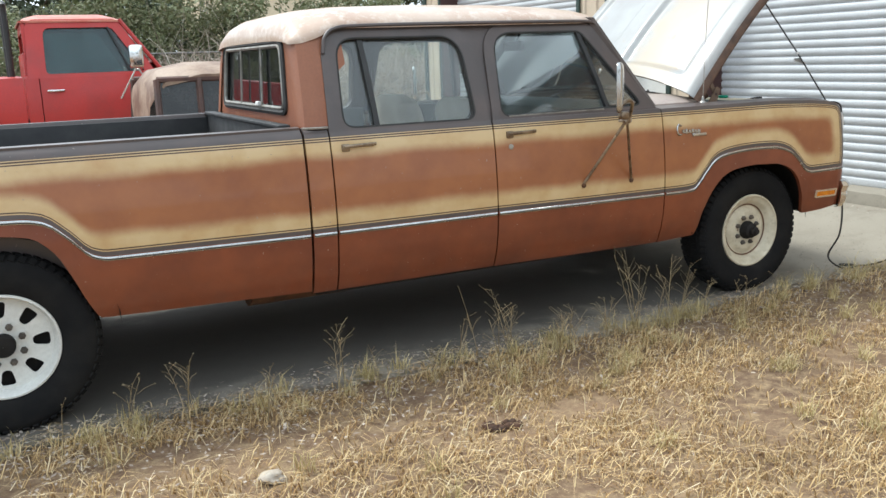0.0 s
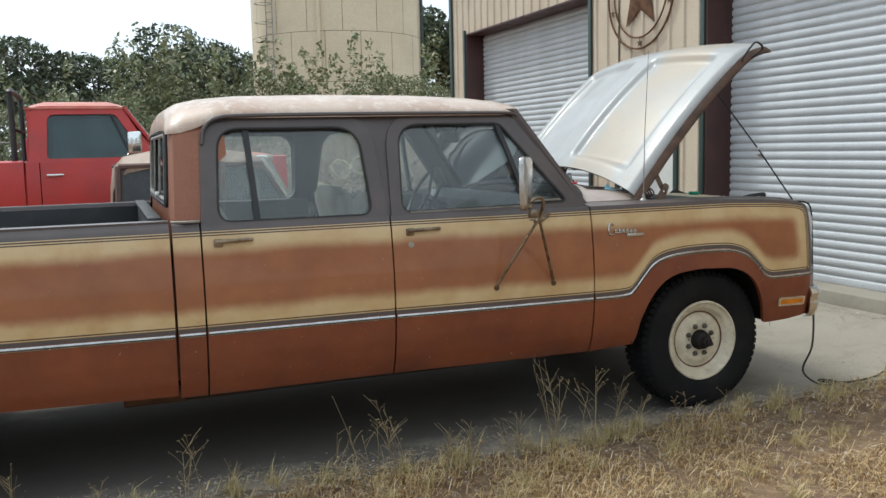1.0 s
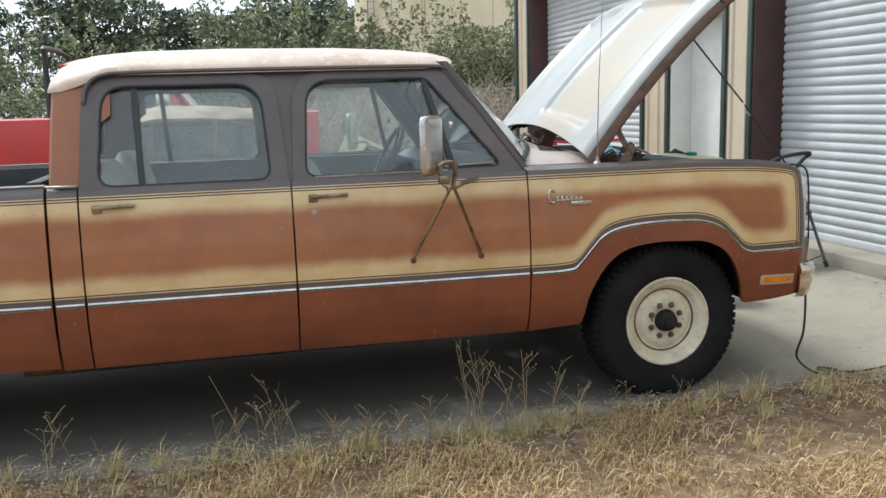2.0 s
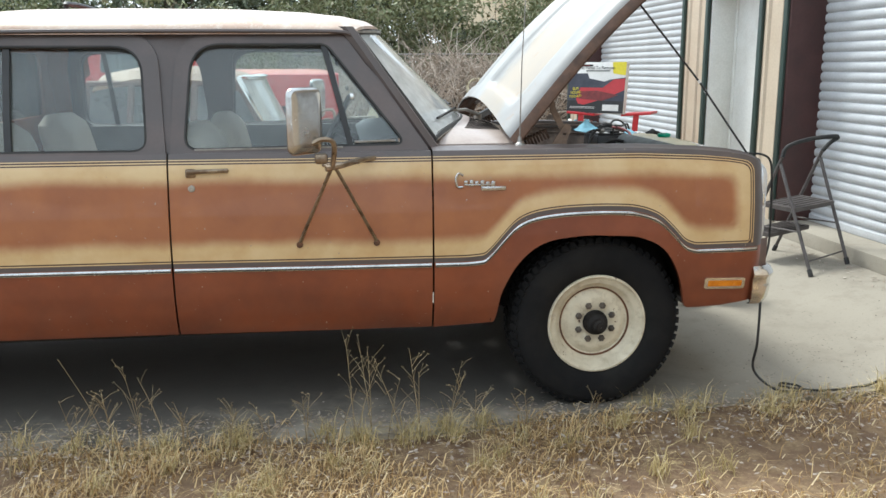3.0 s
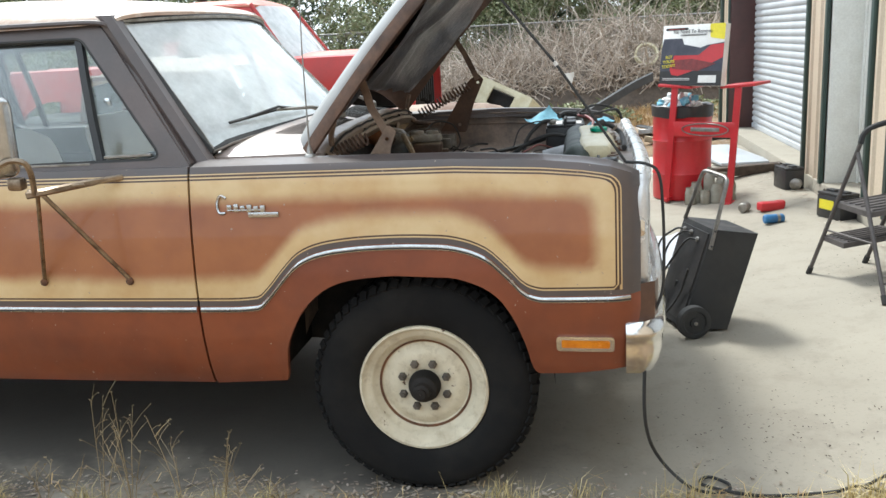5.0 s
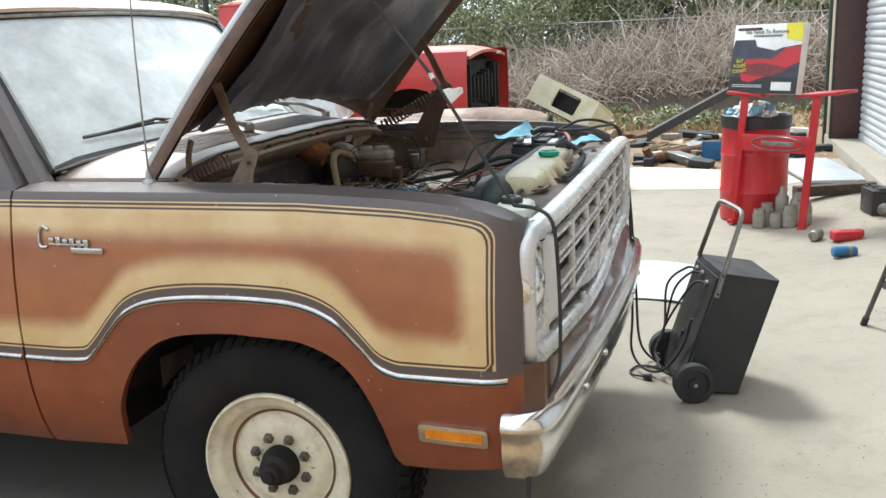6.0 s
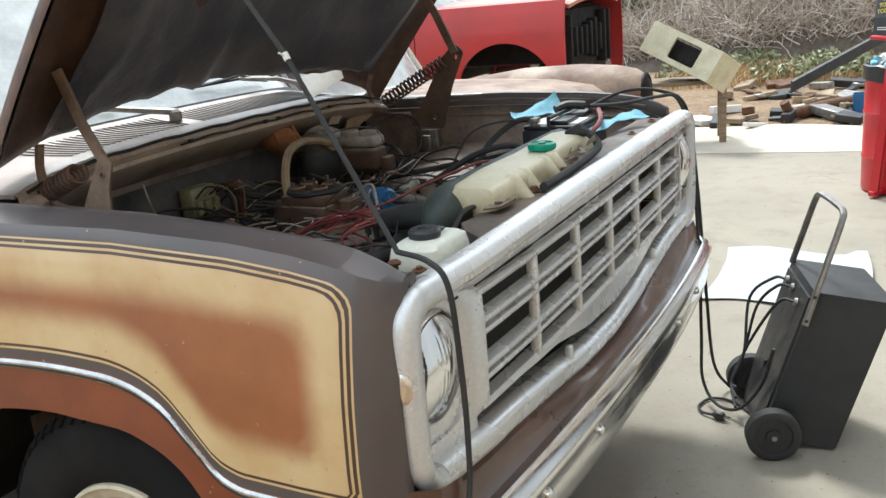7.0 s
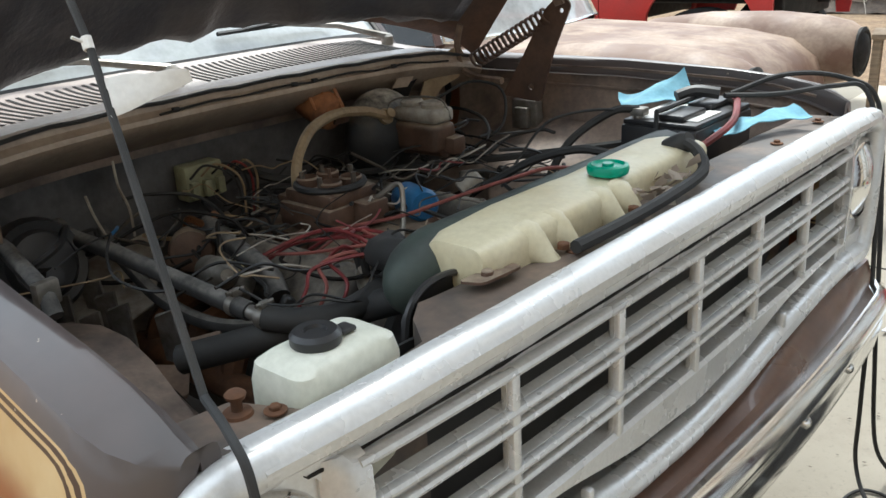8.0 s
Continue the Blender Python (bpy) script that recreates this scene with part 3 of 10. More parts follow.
def side_panel(name, x0, x1, bottom, s, top=1.165, lean0=0.0, lean1=0.0, rows=34, over=None, label=""):
    """A body side panel from the sill or arch up to the belt, on side s (-1 near, 1 far). over: further (v, w) points over the shoulder."""
    bm = BM()
    pts, uvs = [], []
    for x in columns(x0, x1, MOULD + bottom + BULGE):
        b = lerp(bottom, x)
        col, uv = [], []
        for j in range(rows + 1):
            w = b + (top - b) * j / rows
            f = (1.165 - w) / 0.8
            xx = x + (lean0 * (x1 - x) + lean1 * (x - x0)) / (x1 - x0) * f
            col.append((xx, s * outer(x, w), w - lerp(DROP, x) * min(1, max(0, (w - 0.85) / 0.27))))
            uv.append(paint_uv(x, w))
        for v, w in over or ():
            shrink = lerp(DROP, x)
            swing = lerp(LIP, x) * (0.93 - v) / 0.098
            col.append((x, s * (v + swing + min(0.0, lerp(BULGE, x)) * 0.5), w - shrink))
            uv.append((-0.01 - (1.2 - v) * 0.001, 0.3))
        pts.append(col), uvs.append(uv)
    if s > 0:
        pts, uvs = pts[::-1], uvs[::-1]
    sheet(bm, pts, (0, -s * 0.022, 0), uvs)
    return part(name, bm, M["paint"], truck, label)


def moulding(x0, x1, s, parent):
    """The bright strip that follows the paint line."""
    bm = BM()
    xs = columns(x0, x1, MOULD)
    prof = ((-0.0105, 0.0), (-0.0095, 0.004), (-0.003, 0.006), (0.003, 0.006), (0.0075, 0.003), (0.0085, 0.0))
    loft(bm, [[(x, s * (outer(x, lerp(MOULD, x)) + o), lerp(MOULD, x) + dz) for dz, o in (prof if s < 0 else prof[::-1])] for x in xs])
    bmesh.ops.recalc_face_normals(bm, faces=bm.faces)
    part("trim_moulding", bm, M["moulding"], parent, "dull chrome strip")
    bm = BM()
    for off in (-0.0035,):
        loft(bm, [[(x, s * (outer(x, lerp(MOULD, x)) + o), lerp(MOULD, x) + dz) for dz, o in ((off - 0.0026, 0.0052), (off - 0.0022, 0.0070), (off + 0.0022, 0.0070), (off + 0.0026, 0.0052))] for x in xs])
    bmesh.ops.recalc_face_normals(bm, faces=bm.faces)
    part("moulding_insert", bm, M["black"], parent)


SHOULDER = [(0.878, 1.172), (0.855, 1.174), (0.83, 1.172), (0.812, 1.166), (0.80, 1.155), (0.797, 1.12)]
FSHOULDER = [(0.905, 1.146), (0.885, 1.151), (0.86, 1.153), (0.842, 1.150), (0.834, 1.142), (0.832, 1.11)]
FLAT = [(-2.0, 0.385), (5, 0.368)]
REAR_END = -1.55


def gv(w):
    """Half-width of the cab above the belt."""
    return lerp([(1.13, 0.932), (1.15, 0.925), (1.3, 0.882), (1.45, 0.828), (1.6, 0.765), (1.66, 0.742)], w)


def window_place(s, inset=0.0):
    return lambda a, b, c: (a, s * (gv(b) - inset + c), b)


def cab_window(door, outline, s, name="window_glass", inset=0.022, material=None):
    bm = BM()
    plate(bm, outline, [], 0.004, window_place(s, inset))
    ob = part(name, bm, material or M["glass"], door)
    ob.visible_shadow = False
    return ob


def ring_tube(bm, outline, place, r, n=6):
    return tube(bm, [place(a, b, 0) for a, b in outline], r, n, closed=True)


def lever_handle(x, w, s, door):
    y = s * (outer(x, w) + 0.002)
    bm = BM()
    box(bm, (x + 0.005, y, w - 0.004), (0.04, 0.02, 0.036), 0.006)
    box(bm, (x + 0.075, y + s * 0.012, w + 0.004), (0.165, 0.014, 0.017), 0.005, rot("Y", -1.5))
    tube(bm, [(x + 0.14, y, w + 0.004), (x + 0.14, y + s * 0.012, w + 0.004)], 0.008)
    part("door_handle", bm, M["tarnish"], door, "tarnished chrome door handle")


def lock_button(x, w, s, door):
    y = outer(x, w)
    bm = BM()
    lathe(bm, [(0.014, -0.004), (0.014, 0.004), (0.010, 0.007), (0.004, 0.007), (0.003, 0.005)], Matrix.Translation((x, s * y, w)) @ rot("X", 90 if s < 0 else -90), 16)
    part("lock_cylinder", bm, M["dustypale"], door, "round key lock")


for s in (-1, 1):
    bed = side_panel("bed_side", REAR_END, 1.226, B_ARCH, s, 1.158, over=[(0.91, 1.168), (0.88, 1.172), (0.845, 1.170), (0.838, 1.155), (0.836, 0.60)], label="tan and brown bed side")
    moulding(REAR_END, 1.222, s, bed)
    quarter = side_panel("cab_corner", 1.238, 1.354, FLAT, s)
    moulding(1.242, 1.352, s, quarter)
    bm = BM()
    tube(bm, [(1.236, s * 0.925, 1.165), (1.245, s * 0.931, 1.163), (1.356, s * 0.931, 1.162)], 0.0065, 6)
    part("corner_trim", bm, M["alloy"], quarter, "bright trim strip at the foot of the pillar")
    rear_door = side_panel("rear_door", 1.362, 2.228, FLAT, s, 1.141, label="two-tone rear door")
    moulding(1.366, 2.225, s, rear_door)
    front_door = side_panel("front_door", 2.236, 3.304, FLAT, s, 1.141, lean1=0.0, label="two-tone front door")
    moulding(2.240, 3.30, s, front_door)
    fender = side_panel("front_fender", 3.312, 4.774, F_ARCH, s, 1.14, over=FSHOULDER, rows=38, label="two-tone front fender")
    moulding(3.316, 4.742, s, fender)
    for dr, hx in ((rear_door, 1.425), (front_door, 2.318)):
        lever_handle(hx, 1.068, s, dr)
    lock_button(2.325, 1.002, s, front_door)
    # door frames above the belt, with their panes
    rear_open = rounded([(1.436, 1.152), (2.152, 1.152), (2.128, 1.568), (1.466, 1.568)], [0.07, 0.06, 0.12, 0.10], 7)
    rear_frame = rounded([(1.362, 1.138), (2.226, 1.138), (2.190, 1.622), (1.392, 1.622)], [0.005, 0.005, 0.14, 0.16], 10)
    bm = BM()
    plate(bm, rear_frame, [rear_open], 0.03, window_place(s, 0.0))
    part("window_frame", bm, M["upper"], rear_door, "grey-brown window frame")
    bm = BM()
    ring_tube(bm, rear_open, window_place(s, 0.006), 0.007)
    part("window_seal", bm, M["rubber"], rear_door)
    bm = BM()
    loft(bm, [[(1.612 + dx + (w - 1.18) * -0.04, s * (gv(w) - dy), w) for dx, dy in ((-0.013, 0.010), (0.013, 0.010), (0.013, 0.03), (-0.013, 0.03))] for w in (1.15, 1.3, 1.45, 1.571)])
    bmesh.ops.recalc_face_normals(bm, faces=bm.faces)
    part("window_divider", bm, M["black"], rear_door)
    cab_window(rear_door, rounded([(1.426, 1.145), (2.162, 1.145), (2.138, 1.578), (1.456, 1.578)], [0.07, 0.06, 0.11, 0.09], 6), s)
    front_open = rounded([(2.298, 1.154), (3.205, 1.166), (2.884, 1.578), (2.330, 1.578)], [0.06, 0.05, 0.03, 0.12], 7)
    front_frame = rounded([(2.242, 1.138), (3.302, 1.138), (2.950, 1.628), (2.270, 1.628)], [0.005, 0.01, 0.05, 0.17], 10)
    bm = BM()
    plate(bm, front_frame, [front_open], 0.03, window_place(s, 0.0))
    part("window_frame", bm, M["upper"], front_door, "grey-brown window frame")
    bm = BM()
    ring_tube(bm, front_open, window_place(s, 0.006), 0.007)
    part("window_seal", bm, M["rubber"], front_door)
    bm = BM()
    loft(bm, [[(2.970 + dx - (w - 1.18) * 0.25, s * (gv(w) - dy), w) for dx, dy in ((-0.012, 0.004), (0.012, 0.004), (0.012, 0.028), (-0.012, 0.028))] for w in (1.155, 1.3, 1.45, 1.581)])
    bmesh.ops.recalc_face_normals(bm, faces=bm.faces)
    part("vent_divider", bm, M["black"], front_door)
    cab_window(front_door, rounded([(2.288, 1.147), (2.974, 1.150), (2.868, 1.586), (2.320, 1.586)], [0.06, 0.01, 0.01, 0.11], 6), s)
    vent = cab_window(front_door, rounded([(2.980, 1.154), (3.216, 1.16), (2.89, 1.584), (2.874, 1.584)], 0.008), s, "vent_window", 0.014)
    bm = BM()
    box(bm, (2.985, s * (gv(1.36) - 0.035), 1.36), (0.02, 0.02, 0.03), 0.004)
    part("vent_latch", bm, M["chrome"], front_door)
    bm = BM()
    tube(bm, [(2.99, s * (gv(1.178) - 0.006), 1.178), (3.16, s * (gv(1.182) - 0.006), 1.182)], 0.006, 6)
    tube(bm, [(2.34, s * (gv(1.156) - 0.002), 1.155), (2.94, s * (gv(1.156) - 0.002), 1.158)], 0.005, 6)
    part("window_sill_trim", bm, M["alloy"], front_door)
    # inner door trim
    for x0, x1, dr in ((1.36, 2.23, rear_door), (2.27, 3.29, front_door)):
        bm = BM()
        box(bm, ((x0 + x1) / 2, s * 0.855, 0.82), (x1 - x0, 0.03, 0.66), 0.012)
        box(bm, ((x0 + x1) / 2, s * 0.835, 0.98), (0.3, 0.05, 0.05), 0.015)
        part("door_trim", bm, M["trimdark"], dr, "dark inner trim panel")
    # roof rail and pillars behind the door frames
    bm = BM()
    rail = [(1.392, 1.142), (3.302, 1.142), (2.95, 1.655), (1.42, 1.655)]
    holes = [rounded([(1.432, 1.150), (2.156, 1.150), (2.132, 1.572), (1.462, 1.572)], 0.08), rounded([(2.294, 1.152), (3.21, 1.164), (2.888, 1.582), (2.326, 1.582)], 0.05)]
    plate(bm, rounded(rail, 0.01), holes, 0.045, window_place(s, 0.012))
    part("cab_side_frame", bm, M["upper"], truck, "grey-brown cab side frame")
    bm = BM()
    tube(bm, smooth_path([(1.395, s * 0.812, 1.50), (1.412, s * 0.795, 1.572), (1.47, s * 0.784, 1.616), (1.62, s * 0.780, 1.628), (2.2, s * 0.780, 1.632), (2.7, s * 0.779, 1.632), (2.95, s * 0.772, 1.628), (2.995, s * 0.758, 1.60)], 6), 0.009, 6)
    part("drip_rail", bm, M["upper"], truck)
    bm = BM()
    rows = []
    for w in (1.158, 1.25, 1.35, 1.45, 1.52, 1.56, 1.59):
        b = 1.238 + 0.055 * (w - 1.16)
        rows.append([(1.50, s * (gv(w) - 0.009), w), (1.40, s * (gv(w) - 0.007), w), (1.34, s * (gv(w) - 0.004), w), (b + 0.05, s * (gv(w) - 0.004), w), (b + 0.016, s * (gv(w) - 0.016), w), (b + 0.002, s * (gv(w) - 0.045), w), (b, s * (gv(w) - 0.11), w)])
    for r in rows:                              # the forward part ends behind the door frame
        if r[0][2] < 1.45:
            r[0], r[1] = (1.375, *r[0][1:]), (1.37, *r[1][1:])
    if s < 0:
        rows = [r[::-1] for r in rows]
    sheet(bm, rows)
    part("cab_pillar", bm, M["brown"], truck, "faded brown rear cab pillar")
    # windshield pillar
    bm = BM()
    lo, hi = Vector((3.335, s * 0.862, 1.145)), Vector((2.985, s * 0.738, 1.652))
    ring = ((-0.05, 0.012), (-0.02, 0.026), (0.012, 0.012), (0.02, -0.03), (-0.02, -0.04), (-0.05, -0.03))
    loft(bm, [[(lo.lerp(hi, t) + Vector((a, s * b, 0)))[:] for a, b in ring] for t in (0, 0.25, 0.5, 0.75, 1)])
    bmesh.ops.recalc_face_normals(bm, faces=bm.faces)
    part("windshield_pillar", bm, M["upper"], truck)

# roof shell
ROOF_H = [(1.246, 1.585), (1.256, 1.64), (1.28, 1.68), (1.33, 1.708), (1.42, 1.727), (1.6, 1.742), (2.0, 1.750), (2.5, 1.746), (2.8, 1.732), (2.93, 1.716), (2.99, 1.692), (3.012, 1.668)]
bm = BM()
rows = []
for x in columns(1.246, 3.012, ROOF_H, 0.06):
    h, e = lerp(ROOF_H, x), lerp([(1.246, 1.560), (1.30, 1.562), (1.38, 1.585), (1.48, 1.628), (2.9, 1.632), (3.012, 1.640)], x)
    half = lerp([(1.246, 0.735), (1.256, 0.762), (1.29, 0.784), (1.45, 0.780), (2.9, 0.775), (3.012, 0.745)], x)
    bow = 0.125 if x > 2.9 else 0.0
    row = []
    for j in range(49):
        a = math.copysign(1 - (1 - abs(-1 + j / 24)) ** 1.6, -1 + j / 24)
        w = e + (h - e) * (1 - abs(a) ** 4.2) ** 0.62
        row.append((x + bow * (1 - a * a) * (x - 2.9) / 0.112, a * half, w))
    rows.append(row)
sheet(bm, rows[::-1], (0, 0, -0.012))
part("roof", bm, M["roof"], truck, "sun-faded tan and brown roof")
bm = BM()
box(bm, (2.1, 0, 1.615), (1.66, 1.36, 0.02), 0.008)
part("headliner", bm, M["headliner"], truck)

# back of the cab with its sliding window
bm = BM()
place_back = lambda a, b, c: (1.236 + 0.055 * (b - 1.16) + 0.012 * (a / 0.8) ** 2 - c, a, b)
back_open = rounded([(-0.66, 1.225), (0.66, 1.225), (0.60, 1.565), (-0.60, 1.565)], 0.05)
plate(bm, [(-0.88, 0.45), (0.88, 0.45), (0.86, 1.16), (0.68, 1.61), (-0.68, 1.61), (-0.86, 1.16)], [back_open], 0.03, place_back)
part("cab_back", bm, M["brown"], truck, "faded brown cab back panel")
bm = BM()
inner_ring = rounded([(-0.635, 1.245), (0.635, 1.245), (0.578, 1.548), (-0.578, 1.548)], 0.05)
ring_tube(bm, inner_ring, lambda a, b, c: place_back(a, b, 0.006), 0.011)
for a in (-0.24, 0.20):
    tube(bm, [place_back(a, 1.245, 0.006), place_back(a * 0.97, 1.548, 0.006)], 0.006, 6)
slider = part("rear_window", bm, M["alloy"], truck, "sliding rear window in a bright frame")
bm = BM()
ring_tube(bm, back_open, lambda a, b, c: place_back(a, b, 0.002), 0.016)
tube(bm, [place_back(-0.21, 1.25, 0.004), place_back(-0.204, 1.55, 0.004)], 0.006, 6)
part("window_gasket", bm, M["rubber"], slider, "black rubber gasket")
bm = BM()
box(bm, place_back(-0.20, 1.26, 0.016), (0.02, 0.05, 0.02), 0.004)
part("window_latch", bm, M["paper"], slider)
bm = BM()
plate(bm, back_open, [], 0.004, lambda a, b, c: place_back(a, b, c - 0.012))
g = part("pane", bm, M["glass"], slider)
g.visible_shadow = False

# windshield
def shield(a, b, push=0.0):
    return Vector((3.335 + 0.215 * (1 - a * a) - b * (0.335 + 0.08 * (1 - a * a)) + push, a * (0.815 - 0.10 * b), 1.175 + 0.455 * b + 0.06 * max(0.0, 1 - a * a) ** 0.6 * (1 - b) + 0.02 * (1 - a * a) * b))


bm = BM()
sheet(bm, [[shield(-1 + i / 12, j / 8) for j in range(9)] for i in range(25)], None)
g = part("windshield", bm, M["shield"], truck, "dusty curved windshield, its white film also standing in for sky glare")
g.visible_shadow = False
bm = BM()
edge = [shield(-1 + i / 12, 0) for i in range(25)] + [shield(1, j / 6) for j in range(1, 7)] + [shield(1 - i / 12, 1) for i in range(1, 25)] + [shield(-1, 1 - j / 6) for j in range(1, 6)]
tube(bm, edge, 0.016, 6, closed=True)
part("windshield_seal", bm, M["rubber"], truck)
bm = BM()
tube(bm, [p + Vector((0.01, 0, 0)) for p in edge], 0.008, 6, closed=True)
part("windshield_trim", bm, M["alloy"], truck, "thin bright windshield trim")
bm = BM()
box(bm, (2.93, 0.0, 1.52), (0.025, 0.22, 0.06), 0.012)
tube(bm, [(2.95, 0, 1.545), (2.99, 0, 1.62)], 0.006)
part("rear_view_mirror", bm, M["black"], truck)

# cowl with its louvred air intake
COWL_W = 1.202
def cowl(a, b):
    """a: -1 to 1 across, b: 0 at the glass to 1 at the hood's rear edge."""
    p = shield(a, 0)
    x = p.x - 0.006 + b * (3.735 - 0.02 * (1 - a * a) - p.x)
    return Vector((x, a * (0.80 - 0.01 * b), p.z + 0.014 + (COWL_W - 0.012 + 0.012 * (1 - a * a) - p.z - 0.014) * b - 0.004 * abs(a) ** 6 * 9))


bm = BM()
sheet(bm, [[cowl(-1 + i / 20, j / 6) for j in range(7)] for i in range(41)], (0, 0, -0.01))
cowl_ob = part("cowl_panel", bm, M["cowl"], truck, "sun-faded pale cowl panel with louvres")
for s0, s1, n in ((-0.76, -0.26, 22), (-0.17, 0.66, 36)):
    for i in range(n):
        a = s0 + (s1 - s0) * i / (n - 1)
        bm = BM()
        path = smooth_path([cowl(a, 0.26), cowl(a + 0.010, 0.50), cowl(a + 0.046, 0.82)], 4)
        sheet(bm, [[p + Vector((0, -0.0036, 0.0016)), p + Vector((0, 0.0036, 0.0016))] for p in path], (0, 0, -0.001))
        part("louvre", bm, M["grime"], cowl_ob, "", 60)
bm = BM()
rows = []
for i in range(33):
    a = -1 + i / 16
    p = cowl(a, 1.0)
    rows.append([p, p + Vector((0.012, 0, -0.004)), p + Vector((0.014, 0, -0.022)), p + Vector((0.024, 0, -0.028)), p + Vector((0.034, 0, -0.032)), p + Vector((0.037, 0, -0.042)), p + Vector((0.030, 0, -0.052)), p + Vector((-0.02, 0, -0.084)), p + Vector((-0.11, 0, -0.125))])
sheet(bm, rows)
part("cowl_flange", bm, M["flange"], truck, "tan rolled flange in front of the cowl")
bm = BM()
sheet(bm, [[r[-1], r[-1] + Vector((-0.015, 0, -0.53))] for r in rows])
part("firewall", bm, M["bay"], truck, "grimy brown firewall")
bm = BM()
tube(bm, [cowl(-0.97 + 1.94 * i / 24, 1.0) + Vector((0.018, 0, 0.002 * math.sin(i * 2.1) - 0.006)) for i in range(25)], 0.0045, 6)
part("cowl_seal", bm, M["rubber"], truck)
for x, y, ang in ((0.0, -0.245, 0), (0.0, 0.50, 0)):
    bm = BM()
    p0 = cowl(y / 0.8 + 0.10, 0.55) + Vector((0, 0, 0.012))
    p1 = shield(y / 0.8 - 0.28, 0.10) + Vector((0.02, 0, 0.02))
    lathe(bm, [(0.018, -0.012), (0.018, 0.012), (0.010, 0.02)], Matrix.Translation(p0), 12)
    tube(bm, [p0 + Vector((0, 0, 0.012)), p0.lerp(p1, 0.5) + Vector((0, 0, 0.02)), p1], [0.010, 0.008, 0.005], 6)
    wiper = part("wiper_arm", bm, M["alloy"], truck, "dull metal wiper arm")
    bm = BM()
    c = p1
    q0, q1 = shield(y / 0.8 - 0.56, 0.12) + Vector((0.016, 0, 0.008)), shield(y / 0.8 - 0.02, 0.085) + Vector((0.016, 0, 0.008))
    tube(bm, [q0, c, q1], 0.006, 5)
    tube(bm, [q0.lerp(c, 0.3), c + Vector((0.012, 0, 0.012)), q1.lerp(c, 0.3)], 0.005, 5)
    part("wiper_blade", bm, M["rubber"], wiper)

# ---- the truck's front: grille, lamps, bumper ----
FACE = flowing([(-1.1, 4.755), (-0.96, 4.790), (-0.85, 4.805), (-0.72, 4.820), (-0.5, 4.831), (-0.27, 4.837), (0.0, 4.841), (0.3, 4.842), (0.55, 4.843), (0.72, 4.843), (0.96, 4.850), (1.1, 4.852)])


def fx(v):
    """The front face: nearly flat, bent back at the near lamp and a little forward at the far one."""
    return lerp(FACE, v)


def arc_bar(bm, v0, v1, sect, n=16):
    """A bar across the front; sect: points (back, w)."""
    loft(bm, [[(fx(v0 + (v1 - v0) * i / n) - b, v0 + (v1 - v0) * i / n, w) for b, w in sect] for i in range(n + 1)])
    bmesh.ops.recalc_face_normals(bm, faces=bm.faces)


grille = part("grille_surround", BM(), M["grille"], truck, "silver-painted grille surround")
bm = BM()
circ = lambda c, w, r, n=28: [(c + r * math.cos(2 * math.pi * i / n), w + r * math.sin(2 * math.pi * i / n)) for i in range(n)]
def dense(ring, step=0.06):
    out = []
    for i, p in enumerate(ring):
        q = ring[(i + 1) % len(ring)]
        k = max(1, int(math.dist(p, q) / step))
        out += [(p[0] + (q[0] - p[0]) * j / k, p[1] + (q[1] - p[1]) * j / k) for j in range(k)]
    return out


RAIL = [(0.0, 0.652), (0.2, 0.660), (0.4, 0.684), (0.6, 0.702), (0.8, 0.710), (1.0, 0.711)]     # the lower rail dips in the middle
rail_w = lambda v: lerp(RAIL, abs(v))
FOOT = [(0.0, 0.714), (0.2, 0.726), (0.4, 0.760), (0.6, 0.770), (0.8, 0.772)]                     # lower edge of the insert
foot_w = lambda v: lerp(FOOT, abs(v))
span = [-0.75 + 0.075 * i for i in range(21)]
top_arc = rounded([(0.938, 0.80), (0.938, 1.038), (-0.938, 1.038), (-0.938, 0.80)], [0, 0.085, 0.085, 0], 6)
sur = dense([(v, rail_w(v) - 0.012) for v in span] + [(0.89, 0.696), (0.925, 0.710), (0.938, 0.74)] + list(top_arc) + [(-0.938, 0.74), (-0.925, 0.710), (-0.89, 0.696)])
hole = dense([(v, rail_w(v) + 0.012) for v in span] + [(0.752, 0.97), (0.735, 0.988), (-0.735, 0.988), (-0.752, 0.97)])
lamp_holes = [dense(rounded([(c - 0.098, 0.770), (c + 0.098, 0.770), (c + 0.098, 1.012), (c - 0.098, 1.012)], 0.085, 6)) for c in (-0.866, 0.866)]
plate(bm, sur, [hole] + lamp_holes, 0.05, lambda a, b, c: (fx(a) - 0.020 + c, a, b))
rail = [(0.03, 1.034), (0.008, 1.036), (-0.006, 1.048), (-0.008, 1.062), (0.004, 1.077), (0.022, 1.084), (0.042, 1.078), (0.05, 1.055)]
crown = lambda v: -0.004 - (0.017 if v < 0 else 0.004) * (v / 0.87) ** 2
loft(bm, [[(fx(v) - b, v, w + crown(v)) for b, w in rail] for v in [-0.86 + 1.72 * i / 40 for i in range(41)]])
low = [(0.03, 0.742), (0.006, 0.740), (-0.006, 0.730), (-0.007, 0.708), (0.004, 0.690), (0.03, 0.680), (0.05, 0.70)]
loft(bm, [[(fx(v) - b, v, w - 0.711 + rail_w(v)) for b, w in low] for v in [-0.89 + 1.78 * i / 40 for i in range(41)]])
# raised dark strip paints in the shadow gap below the header rail
gap = bmesh.new()
